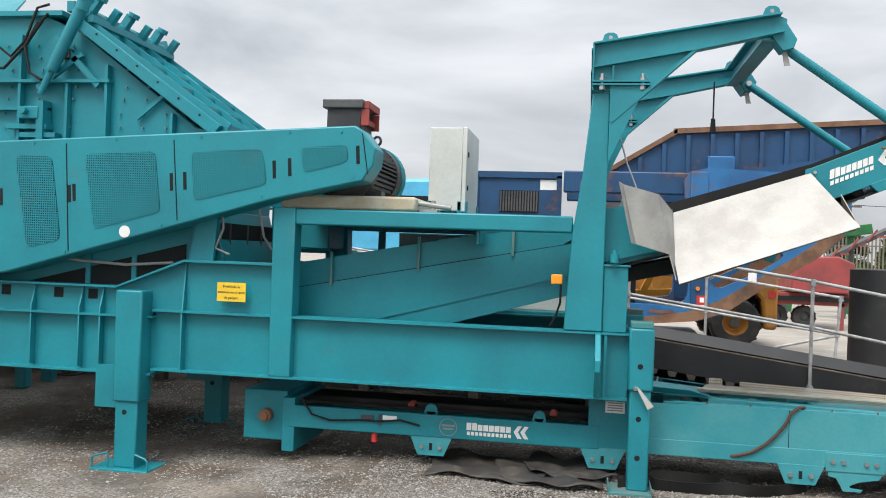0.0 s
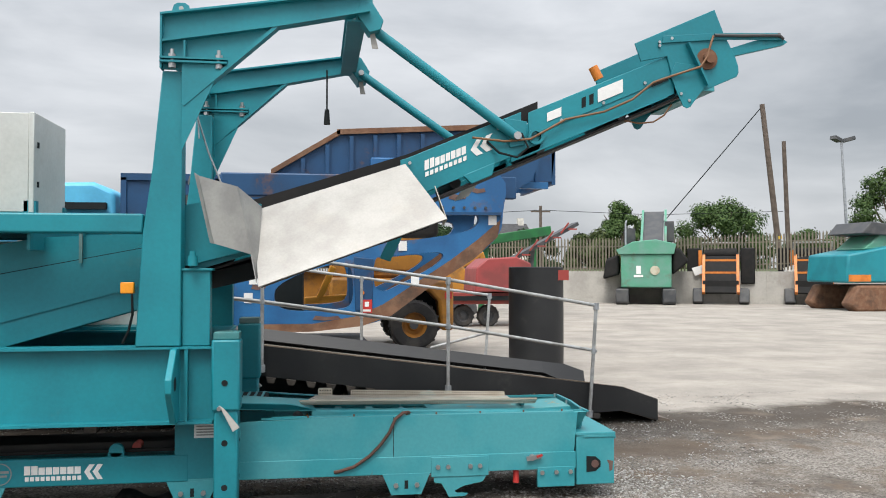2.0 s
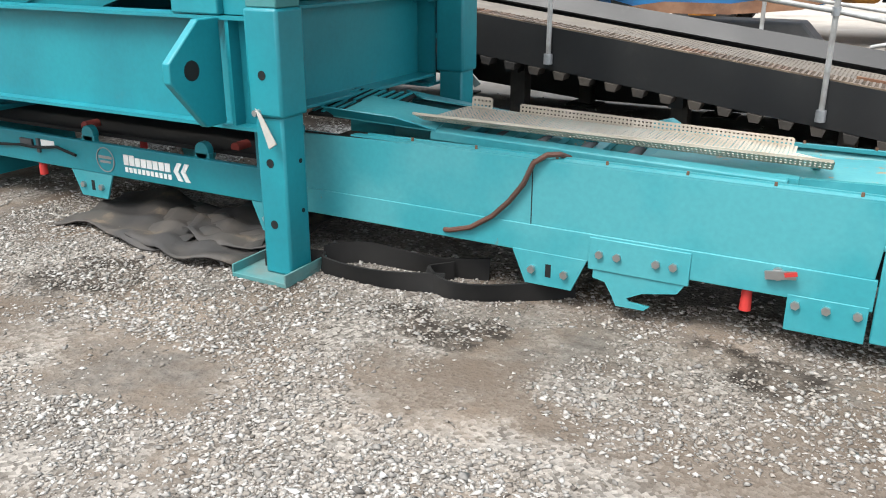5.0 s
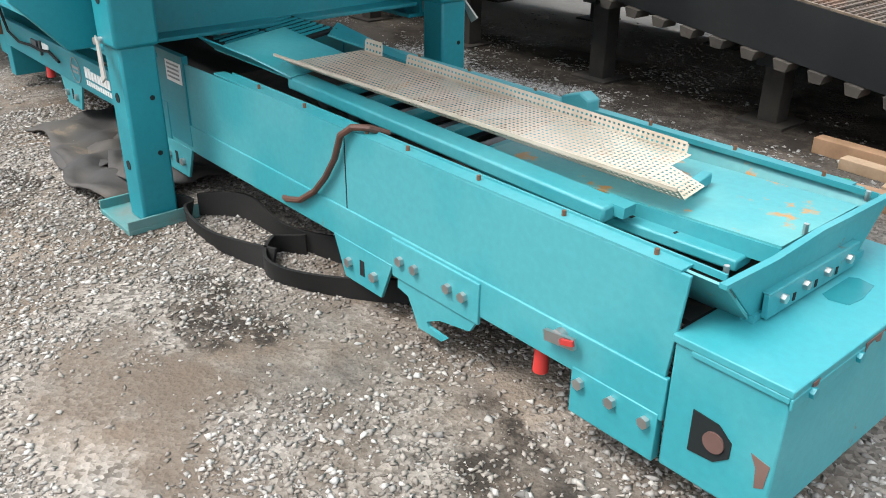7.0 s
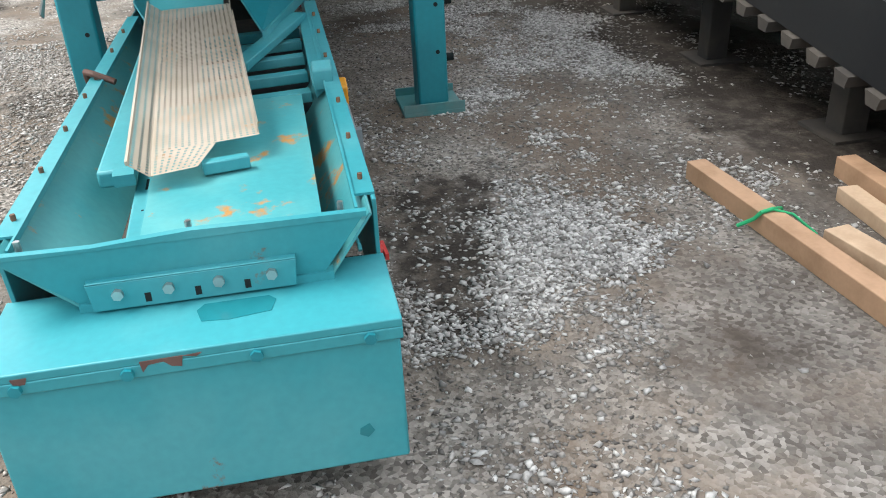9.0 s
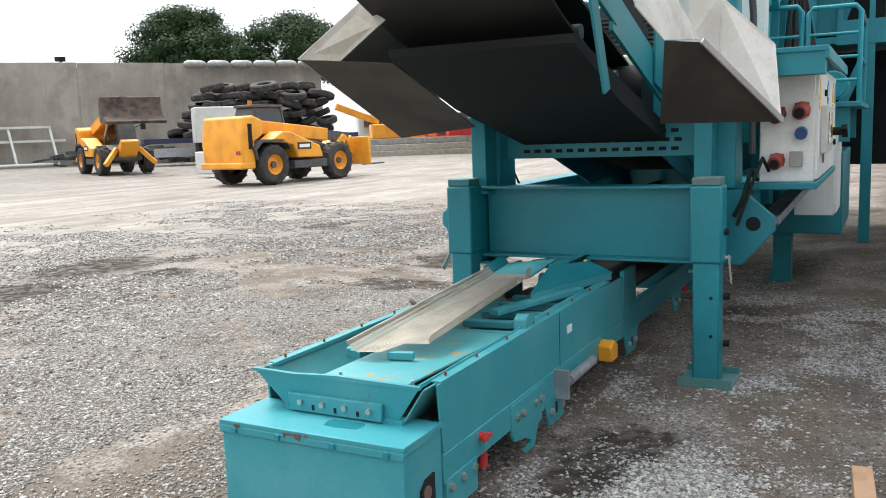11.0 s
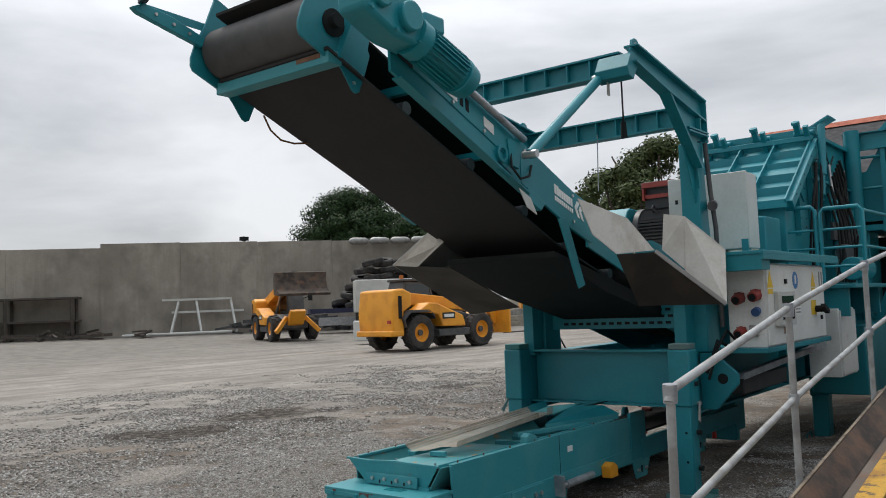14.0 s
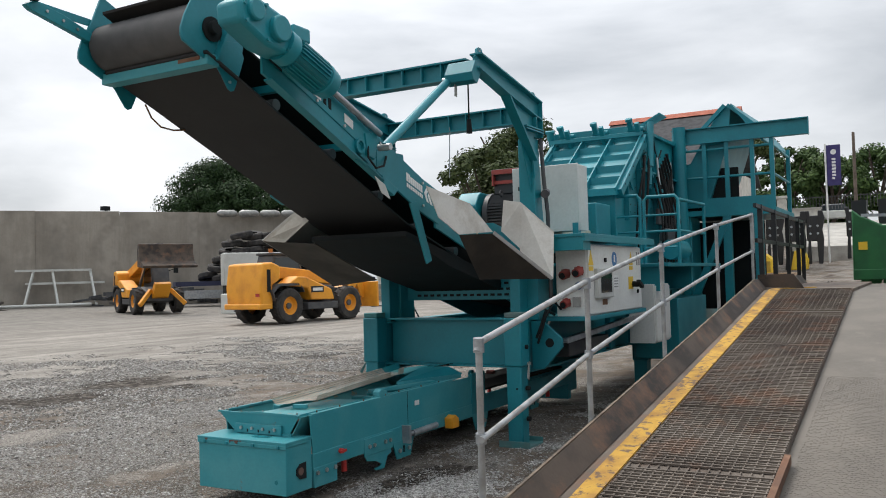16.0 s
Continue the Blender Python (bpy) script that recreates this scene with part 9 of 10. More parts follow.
part("name_bars", Geo().box(-0.55, 0.10, 14.015, 14.02, 1.42, 1.54), WHITE, rustbox, "white lettering bar")
part("support", Geo().box(-0.6, -0.5, 14.05, 14.15, 0.0, 1.2).box(0.55, 0.65, 14.05, 14.15, 0.0, 1.2), BLUE, rustbox)

loader = thing("wheel_loader", (3.2, 19.6, 0), "yellow wheel loader with dusty yellow rims", "wheel loader")
for x, y, s in ((3.83, 18.6, -1), (3.83, 20.6, 1), (0.7, 18.6, -1), (0.7, 20.6, 1)):
    wheel("wheel", loader, (x, y, 0.49), 0.49, 0.40, (0, 1, 0), YELLOW_OLD, s)
part("rear_body", Geo().prism([(2.2, 0.6), (3.1, 0.6), (3.2, 0.95), (3.5, 1.16), (4.1, 1.16), (4.3, 0.95), (4.35, 0.38), (4.6, 0.38), (4.6, 1.36), (2.2, 1.42)], 18.42, 20.6), YELLOW_OLD, loader, bevel=0.06)
part("hood", Geo().prism([(2.2, 1.40), (4.4, 1.36), (4.35, 2.0), (4.0, 2.38), (2.2, 2.42)], 18.6, 20.4), YELLOW_OLD, loader, bevel=0.08)
part("wheel_arch", Geo().prism([(3.12, 0.6), (3.2, 0.94), (3.5, 1.15), (4.1, 1.15), (4.3, 0.94), (4.34, 0.5)], 18.85, 18.9), DARK, loader, "black wheel arch")
part("tail_light", Geo().box(4.42, 4.56, 18.40, 18.44, 1.0, 1.12), RED, loader, "red tail light")
part("cab", Geo().box(1.0, 2.3, 18.8, 20.3, 1.6, 3.2), DARK_GREY, loader, "dark glazed cab", bevel=0.05)
part("side_door", Geo().box(2.5, 4.0, 18.57, 18.6, 1.55, 2.2), YELLOW_OLD, loader, bevel=0.02)
part("front_frame", Geo().prism([(-0.5, 0.6), (2.4, 0.6), (2.4, 1.5), (0.8, 1.6), (-0.3, 1.2)], 19.0, 20.2), YELLOW_OLD, loader, bevel=0.04)
part("lift_arm", Geo().bar((1.4, 18.95, 1.6), (-0.8, 18.95, 0.7), 0.2, 0.32).bar((1.4, 20.25, 1.6), (-0.8, 20.25, 0.7), 0.2, 0.32), YELLOW_OLD, loader, bevel=0.03)
part("bucket", Geo().prism([(-0.8, 0.1), (-1.9, 0.1), (-1.6, 0.5), (-1.5, 1.2), (-0.9, 1.1)], 18.3, 20.9), YELLOW_OLD, loader, bevel=0.03)

# ---- red trailer, yellow and green machines farther off ----
red = thing("red_trailer", (6.3, 25, 0), "red steel machine body on a low trailer", "trailer")
part("body", Geo().prism([(6.15, 0.95), (7.7, 0.95), (7.7, 1.72), (7.3, 1.90), (6.5, 1.86), (6.2, 1.60)], 24.4, 26.2), FADED_RED, red, bevel=0.04)
part("frame", Geo().box(5.2, 7.7, 24.6, 26.0, 0.62, 0.92), RED_OXIDE, red, "dull red low bed")
part("deck_edge", Geo().box(5.1, 7.6, 24.5, 24.6, 0.72, 0.84), DARK, red)
for x in (5.9, 6.6):
    wheel("wheel", red, (x, 24.9, 0.30), 0.30, 0.25, (0, 1, 0), DARK_GREY, -1)
part("support_leg", Geo().box(7.4, 7.52, 24.6, 24.75, 0.0, 0.7), RED_OXIDE, red)
tipc = thing("dark_lattice_conveyor", (9, 30, 0), "dark lattice belt conveyor standing beyond the red trailer", "conveyor")
part("belt_frame", Geo().bar((8.2, 30, 1.75), (10.7, 30, 3.1), 0.7, 0.12), DARK_GREY, tipc)
for k in range(9):
    a = Vector((8.2, 29.6, 1.75)).lerp(Vector((10.6, 29.6, 3.05)), k / 9)
    part("lattice_bar", Geo().bar(a, a + Vector((0.28, 0, 0.36 if k % 2 else 0.0)), 0.05, 0.05), RED_OXIDE, tipc)
part("support", Geo().bar((9.0, 30, 0), (9.2, 30, 2.2), 0.12, 0.12), DARK_GREY, tipc)
digger = thing("yellow_digger", (6, 29, 0), "yellow digger standing behind the loader", "digger")
part("body", Geo().prism([(5.0, 0.8), (6.8, 0.8), (6.9, 1.3), (6.4, 1.75), (5.4, 1.8), (5.0, 1.5)], 28.4, 30.0), YELLOW_OLD, digger, bevel=0.06)
part("track", Geo().prism([(4.9, 0.1), (5.2, 0.0), (6.7, 0.0), (7.0, 0.2), (6.9, 0.75), (5.0, 0.75)], 28.3, 28.8), DARK_GREY, digger, bevel=0.1)
part("arm", Geo().bar((6.3, 29, 1.5), (7.2, 29, 2.1), 0.2, 0.22).bar((7.2, 29, 2.1), (7.5, 29, 1.2), 0.18, 0.18), YELLOW_OLD, digger, bevel=0.03)
gtub = thing("green_belt_frame", (8, 33, 0), "bright green belt frame of a screening machine", "machine part")
part("belt_frame", Geo().bar((6.8, 33, 2.4), (10.6, 33, 3.0), 0.8, 0.35), GREEN_DARK, gtub, bevel=0.03)
part("support", Geo().bar((8, 33, 0), (8.2, 33, 2.5), 0.2, 0.2), GREEN_DARK, gtub)
part("support", Geo().bar((10, 33, 0), (10, 33, 2.8), 0.2, 0.2), GREEN_DARK, gtub)

gm1 = thing("green_screener", (16.5, 38, 0), "faded green tracked screener with a raised belt", "screener")
part("body", Geo().box(15.4, 17.55, 37.2, 40.5, 0.75, 2.2), GREEN_MACHINE, gm1, bevel=0.05)
part("top_hood", Geo().prism([(15.3, 2.2), (17.65, 2.2), (17.75, 2.65), (16.9, 2.85), (15.9, 2.75), (15.2, 2.4)], 37.1, 40.2), GREEN_MACHINE, gm1, bevel=0.03)
part("raised_belt", Geo().bar((16.75, 37.3, 2.6), (16.85, 40.2, 4.2), 0.9, 0.12), DARK_GREY, gm1, "grey belt")
for x in (16.28, 17.30):
    part("belt_side", Geo().bar((x, 37.2, 2.6), (x + 0.08, 40.1, 4.2), 0.10, 0.30), GREEN_MACHINE, gm1)
for x in (15.45, 17.45):
    part("track", Geo().prism([(37.0, 0.1), (37.2, 0.0), (40.4, 0.0), (40.6, 0.1), (40.6, 0.7), (37.0, 0.7)], x - 0.28, x + 0.28, "x"), DARK_GREY, gm1, "dark crawler track", bevel=0.06)
part("side_wing", Geo().prism([(14.6, 1.1), (15.3, 1.3), (15.3, 2.2), (14.75, 2.0)], 37.4, 39.5), BLACK_RUBBER, gm1, "black hanging rubber skirt", bevel=0.1)
part("side_wing", Geo().prism([(17.6, 1.3), (18.3, 1.9), (17.9, 2.5), (17.6, 2.4)], 37.4, 39.5), BLACK_RUBBER, gm1, "black hanging rubber skirt", bevel=0.1)
part("label", Geo().box(16.05, 16.25, 37.17, 37.2, 1.35, 1.7).box(15.95, 16.35, 37.17, 37.2, 1.2, 1.3), WHITE, gm1, "white label")
part("round_mark", Geo().cyl((16.85, 37.16, 1.5), (16.85, 37.2, 1.5), 0.2, n=20), CREAM, gm1, "round cream mark")
part("engine_stack", Geo().box(17.3, 17.7, 38.5, 40, 2.8, 3.7).box(15.5, 16.0, 38.5, 40, 2.7, 3.4), DARK_GREY, gm1)
part("hand_rail", Geo().tube([(15.6, 37.6, 2.6), (15.6, 37.6, 3.6), (15.6, 39.6, 3.8)], 0.04), GALV, gm1)

gm1.matrix_world = Matrix.Translation((16.5, 38, 0)) @ Matrix.Rotation(radians(-22), 4, "Z")


def screener(place, turn, label):
    """Orange and black tracked screener seen from its belt end."""
    th = thing("orange_screener", (0, 0, 0), label, "screener", "orange screeners in the yard")
    part("lower_belt", Geo().bar((0, -0.3, 0.5), (0, 0.7, 2.1), 1.3, 0.14), BLACK_RUBBER, th, "black belt")
    part("lower_skirt", Geo().box(-0.75, 0.75, -0.2, -0.1, 0.55, 1.05), BLACK_RUBBER, th, "black rubber skirt")
    for x in (-0.72, 0.72):
        part("belt_side", Geo().bar((x, -0.3, 0.5), (x, 0.7, 2.15), 0.12, 0.22), ORANGE, th)
        part("track", Geo().prism([(-0.2, 0.1), (0.1, 0), (3.2, 0), (3.4, 0.15), (3.3, 0.7), (0.0, 0.7)], x * 1.35 - 0.22, x * 1.35 + 0.22, "x"), DARK_GREY, th, "black track", bevel=0.05)
        part("side_belt", Geo().box(x * 1.6 - 0.3, x * 1.6 + 0.3, 0.8, 1.6, 0.9, 2.5), BLACK_RUBBER, th, "black folded side conveyor", bevel=0.05)
    for z in (0.9, 1.4, 1.95):
        part("cross_bar", Geo().bar((-0.75, -0.12 + (z - 0.9) * 0.62, z), (0.75, -0.12 + (z - 0.9) * 0.62, z), 0.08, 0.09), ORANGE, th)
    part("head_drum", Geo().cyl((-0.7, 1.1, 2.25), (0.7, 1.1, 2.25), 0.26, n=20), BLACK_RUBBER, th)
    part("top_frame", Geo().tube([(-0.8, 1.3, 1.9), (-0.8, 1.3, 2.75), (0.8, 1.3, 2.75), (0.8, 1.3, 1.9)], 0.05), SHEET_GREY, th)
    part("body", Geo().box(-0.8, 0.8, 1.4, 3.2, 0.6, 2.3), DARK_GREY, th, bevel=0.05)
    part("white_plate", Geo().sheet([(-1.25, 0.6, 1.6), (-0.75, 0.6, 1.75), (-0.7, 0.6, 1.4), (-1.1, 0.6, 1.25)], 0.02), WHITE, th, "white plate")
    part("beacon_arm", Geo().box(-0.95, -0.8, 0.6, 0.7, 1.3, 2.4), ORANGE, th)
    th.matrix_world = Matrix.Translation(place) @ Matrix.Rotation(radians(turn), 4, "Z")
    return th


screener((19.6, 37.2, 0), -27, "orange and black tracked screener by the retaining wall")
screener((23.3, 36.0, 0), -30, "orange and black tracked screener parked beside the excavator")
exc = thing("teal_excavator", (23.6, 31.5, 0), "teal tracked machine with rusty steel tracks", "tracked machine")
part("track", Geo().prism([(22.2, 0.25), (22.5, 0.0), (26.4, 0.0), (26.8, 0.4), (26.4, 0.95), (22.6, 0.95)], 30.6, 31.2), RUST, exc, "rusty crawler track", bevel=0.08)
part("track", Geo().prism([(22.2, 0.25), (22.5, 0.0), (26.4, 0.0), (26.8, 0.4), (26.4, 0.95), (22.6, 0.95)], 33.0, 33.6), RUST, exc, "rusty crawler track", bevel=0.08)
part("body", Geo().prism([(22.2, 1.05), (27.5, 1.05), (27.5, 2.4), (24.4, 2.5), (22.3, 2.1)], 30.8, 33.4), TEAL, exc, bevel=0.08)
part("upper", Geo().prism([(23.2, 2.3), (27.5, 2.4), (27.5, 3.4), (24.2, 3.1)], 31.2, 33.0), GREEN_MACHINE, exc, bevel=0.05)
part("dark_cowl", Geo().prism([(23.0, 2.9), (23.4, 3.35), (24.6, 3.2), (24.4, 2.8)], 31.0, 33.2), DARK_GREY, exc, bevel=0.04)
part("orange_panel", Geo().box(22.3, 23.2, 30.78, 30.8, 1.1, 1.35), ORANGE, exc)
exc.location.x -= 0.9

# ---- behind the crushing plant ----
barn = thing("barn", (-44, 0, 0), "long grey roofed barn with a red ridge", "barn")
part("barn_wall", Geo().box(-48.8, -36.9, -3.8, 3.2, 0.5, 7.2), HOUSE_WALL, barn)
part("barn_roof", Geo().prism([(-36.3, 6.9), (-42.9, 10.85), (-49.3, 6.9), (-49.3, 6.75), (-42.9, 10.7), (-36.3, 6.75)], -4.2, 3.5), SLATE, barn, "dark grey slate roof")
part("ridge", Geo().prism([(-42.5, 10.7), (-42.9, 11.02), (-43.3, 10.7)], -4.3, 3.6), TERRACOTTA, barn, "red ridge")
flagp = thing("flag_pole", (-44, 7.84, 2.6), "white pole with a dark purple banner", "flag pole")
part("pole", Geo().cyl((-44, 7.84, 1.6), (-44, 7.84, 8.5), 0.05), WHITE, flagp)
part("banner", Geo().box(-44.0, -43.96, 7.90, 8.62, 6.1, 8.4), material("purple_banner", (0.05, 0.04, 0.16), rough=0.7, fine=20, bump=0.1), flagp, "dark purple banner with white marks")
part("banner_mark", Geo().cyl((-43.965, 8.26, 8.0), (-43.95, 8.26, 8.0), 0.15, n=20), WHITE, flagp, "round white banner mark")
for k in range(7):
    part("banner_mark", Geo().box(-43.965, -43.95, 8.16, 8.36 if k else 8.30, 6.45 + k * 0.18, 6.57 + k * 0.18), WHITE, flagp, "white banner bar")
road_up = solid("road_slope", Geo().prism([(-45, 0.5), (-45, 2.7), (-47, 3.0), (-66, 5.05), (-95, 5.6), (-95, 0.5)], 5.7, 32), CONCRETE_PALE, "pale concrete road sloping up behind the yard", "road", kind="structure")
gatew = thing("boundary_wall", (-62, 2, 3), "pale cream rendered boundary wall with a pillar and railings", "wall")
part("wall_panel", Geo().box(-62.2, -62.0, -10.0, 5.85, 1.5, 5.95), HOUSE_WALL, gatew)
part("wall_cap", Geo().box(-62.28, -61.92, -10.0, 5.9, 5.95, 6.1), CONCRETE_PALE, gatew)
pil = part("pillar", Geo().box(-62.35, -61.75, 2.75, 3.4, 5.0, 6.9), HOUSE_WALL, gatew, bevel=0.03)
part("pillar_cap", Geo().box(-62.45, -61.65, 2.65, 3.5, 6.9, 7.12), HOUSE_WALL, pil, bevel=0.03)
for k in range(36):
    part("railing", Geo().cyl((-62.1, 3.55 + k * 0.22, 5.9), (-62.1, 3.55 + k * 0.22, 6.95), 0.022, n=6), DARK_GREY, gatew)
part("top_bar", Geo().bar((-62.1, 3.4, 6.85), (-62.1, 11.4, 6.85), 0.05, 0.05), DARK_GREY, gatew)
carf = thing("parked_car", (-66, 6.4, 5.1), "small silver car parked at the top of the road", "car")
part("body", Geo().prism([(4.6, 5.35), (8.2, 5.35), (8.3, 5.75), (7.9, 5.95), (5.2, 6.0), (4.6, 5.85)], -66.8, -65.2, "x"), CABINET, carf, bevel=0.08)
part("cabin", Geo().prism([(5.2, 5.95), (7.7, 5.95), (7.2, 6.45), (5.6, 6.45)], -66.6, -65.35, "x"), GLASS, carf, "dark glass", bevel=0.05)
part("roof", Geo().box(-66.5, -65.45, 5.65, 7.15, 6.44, 6.5), CABINET, carf, bevel=0.03)
for y in (5.2, 7.6):
    wheel("wheel", carf, (-65.3, y, 5.38), 0.31, 0.2, (1, 0, 0), GALV, 1)
solid("utility_pole", Geo().cyl((-60, 8.4, 4.0), (-60, 8.4, 11.3), 0.14, 0.10, n=10), POLE_WOOD, "wooden pole beside the sloping road", "utility pole")


def attachment(place, wide, label, shell=True):
    th = thing("digger_attachment", place, label, "attachment", "digger attachments on the ground")
    x, y, z = place
    for s in (-1, 1):
        part("side_plate", Geo().prism([(y + s * wide * 0.30 - 0.10, z + 0.3), (y + s * wide * 0.30 + 0.10, z + 0.3), (y + s * wide * 0.36 + 0.14, z + 1.6), (y + s * wide * 0.30 + 0.12, z + 2.1), (y + s * wide * 0.40 + 0.16, z + 2.7), (y + s * wide * 0.36 + 0.1, z + 3.1), (y + s * wide * 0.36 - 0.12, z + 3.1), (y + s * wide * 0.2 - 0.05, z + 2.0), (y + s * wide * 0.25 - 0.1, z + 1.2)], x - 0.12, x + 0.12, "x"), BLACK_PAINT, th, "black steel cheek plate", bevel=0.03)
    part("cross_head", Geo().box(x - 0.2, x + 0.1, y - wide * 0.42, y + wide * 0.42, z + 1.5, z + 2.85), BLACK_PAINT, th, "black steel hitch", bevel=0.05)
    for s in (-1, 1):
        for h in (1.9, 2.3):
            part("pin_boss", Geo().cyl((x + 0.12, y + s * wide * 0.2, z + h), (x + 0.17, y + s * wide * 0.2, z + h), 0.06), GALV, th)
    if shell:
        part("bucket_shell", Geo().prism([(y - wide * 0.5, z), (y + wide * 0.5, z), (y + wide * 0.62, z + 0.55), (y + wide * 0.3, z + 1.15), (y - wide * 0.4, z + 0.9)], x - 0.5, x + 0.3, "x"), SIGN_YELLOW, th, "yellow shell with black edges", bevel=0.05)
        part("shell_edge", Geo().prism([(y - wide * 0.56, z - 0.02), (y - wide * 0.3, z - 0.02), (y - wide * 0.1, z + 1.0), (y - wide * 0.45, z + 1.0)], x - 0.4, x + 0.36, "x"), BLACK_PAINT, th, "black shell plate")
    return th


for y, w, sh in ((4.5, 0.95, False), (5.5, 0.95, False), (6.6, 1.0, True), (7.5, 0.9, False)):
    attachment((-40.0, y, ground_height(-40, y) - 0.02), w, "black steel digger attachment standing on the yard" if not sh else "black and yellow digger grab standing on the yard", sh)
attachment((-42.5, 9.2, ground_height(-42.5, 9.2)), 0.8, "small black steel claw attachment on the yard", False).scale = (1, 1, 1)
crate = thing("yellow_mesh_cover", (-37, 5.0, 1.1), "yellow mesh-sided machine cover on a pallet", "machine cover")
zc = ground_height(-37, 5.0)
part("cover", Geo().prism([(4.1, zc + 0.14), (5.85, zc + 0.14), (5.85, zc + 0.8), (5.45, zc + 1.12), (4.5, zc + 1.12), (4.1, zc + 0.8)], -37.9, -36.6, "x"), SIGN_YELLOW, crate, bevel=0.03)
part("mesh_panel", Geo().box(-36.6, -36.58, 4.2, 5.75, zc + 0.2, zc + 0.72), material("yellow_mesh", (0.40, 0.26, 0.02), (0.30, 0.19, 0.02), rough=0.6, fine=30, bump=0.3), crate, "yellow wire mesh panel")
part("pallet", Geo().box(-38.2, -36.3, 3.6, 6.9, zc - 0.02, zc + 0.13), TIMBER_PALE, crate)
gbin = thing("green_wheeled_machine", (-8.5, 12.2, 0), "dark green steel machine body on farm wheels", "machine")
part("body", Geo().prism([(11.26, 1.40), (16.0, 1.40), (16.0, 2.25), (11.75, 2.22), (11.40, 2.40), (11.27, 2.52)], -12.5, -8.0, "x"), GREEN_DARK, gbin, bevel=0.03)
part("under_frame", Geo().box(-12.3, -8.6, 11.7, 16.0, 0.75, 1.40), GREEN_DARK, gbin)
part("bottom_rail", Geo().box(-8.2, -7.97, 11.26, 16.0, 1.28, 1.46), GREEN_DARK, gbin, bevel=0.01)
part("top_rail", Geo().bar((-7.96, 11.42, 2.40), (-7.96, 15.5, 2.22), 0.03, 0.05), GALV, gbin, "pale worn rim")
part("yellow_plate", Geo().box(-7.985, -7.97, 11.36, 11.5, 1.80, 1.94), SIGN_YELLOW, gbin, "small yellow plate")
for k in range(5):
    part("black_hook", Geo().box(-9.6, -9.2, 11.2 + k * 0.45, 11.45 + k * 0.45, 2.3, 2.75), BLACK_PAINT, gbin, "black steel hook")
for x, y in ((-8.5, 10.68), (-8.5, 13.6)):
    wheel("wheel", gbin, (x, y, 0.36), 0.36, 0.30, (-0.8, 0.6, 0), GALV, -1)
part("axle_beam", Geo().box(-8.75, -8.6, 10.75, 14.2, 0.30, 0.46), GREEN_DARK, gbin)
part("wheel_arm", Geo().prism([(10.95, 0.35), (11.05, 0.75), (11.15, 0.95), (11.45, 1.42), (11.75, 1.42), (11.5, 0.8), (11.4, 0.4), (11.2, 0.35), (11.15, 0.6)], -8.75, -8.45, "x"), GREEN_DARK, gbin, bevel=0.02)

# ---- plant parked at the far end of the yard ----
beams = thing("steel_beam_stack", (-43, -18.5, 0), "weathered pale steel beams stacked on the ground", "steel beams")
for k, (dx, dy, z) in enumerate(((0, 0, 0.2), (0.6, 0.5, 0.2), (1.2, 1.0, 0.2), (0.4, 0.3, 0.6), (0.9, 0.8, 0.6), (0.6, 0.5, 1.0))):
    part("beam", Geo().bar((-40.8 + dx, -21.5 + dy, z), (-46.2 + dx, -15.5 + dy, z), 0.35, 0.38), SHEET_GREY if k % 2 else CREAM_DULL, beams, bevel=0.02)
truck = thing("red_carrier", (-48, -18.6, 0), "red two-axle machine carrier with a raised frame", "carrier")
part("chassis", Geo().bar((-46.8, -20.2, 1.0), (-49.6, -16.4, 1.0), 2.0, 0.45), RED, truck, bevel=0.04)
part("bonnet", Geo().bar((-48.3, -18.2, 1.5), (-49.3, -16.8, 1.4), 1.6, 0.7), RED, truck, bevel=0.08)
for a in (0.35, 1.15):
    part("mast_leg", Geo().bar((-47.2 - a * 0.6, -19.7 + a * 0.8, 1.2), (-47.0 - a * 0.6, -19.9 + a * 0.8, 3.4), 0.14, 0.14), RED, truck)
for x, y in ((-46.3, -18.6), (-48.2, -16.0)):
    wheel("wheel", truck, (x, y, 0.62), 0.62, 0.4, (0.80, 0.6, 0), GALV, 1)
part("white_frame", Geo().bar((-48.9, -16.2, 1.6), (-49.6, -15.3, 2.2), 0.9, 0.5), CABINET, truck, "white frame")
ymach = thing("yellow_plant_machine", (-49, -22.5, 0), "yellow excavator body parked among other plant", "excavator")
part("body", Geo().bar((-47.5, -24.2, 1.7), (-50.5, -20.4, 1.7), 2.2, 1.1), YELLOW, ymach, bevel=0.1)
part("track", Geo().bar((-46.6, -24.0, 0.5), (-49.4, -20.2, 0.5), 0.6, 1.0), DARK_GREY, ymach, "dark crawler track", bevel=0.1)
part("cab", Geo().bar((-49.0, -22.0, 2.7), (-50.0, -20.8, 2.7), 1.3, 1.5), DARK_GREY, ymach, "dark glazed cab", bevel=0.06)
part("arm", Geo().bar((-47.5, -23.5, 2.4), (-45.0, -25.5, 3.6), 0.4, 0.45), YELLOW, ymach, bevel=0.03)
van = thing("white_van_body", (-54, -27, 0), "white van body parked at the end of the wall", "van")
part("body", Geo().bar((-53, -29, 1.9), (-56, -25.2, 1.9), 2.0, 2.6), CABINET, van, bevel=0.12)
part("window", Geo().bar((-52.7, -28.2, 2.4), (-54.2, -26.2, 2.4), 1.6, 0.6), GLASS, van, "dark window")
for x, y in ((-52.4, -28.2), (-54.8, -25.2)):
    wheel("wheel", van, (x, y, 0.42), 0.42, 0.28, (0.8, 0.6, 0), GALV, 1)
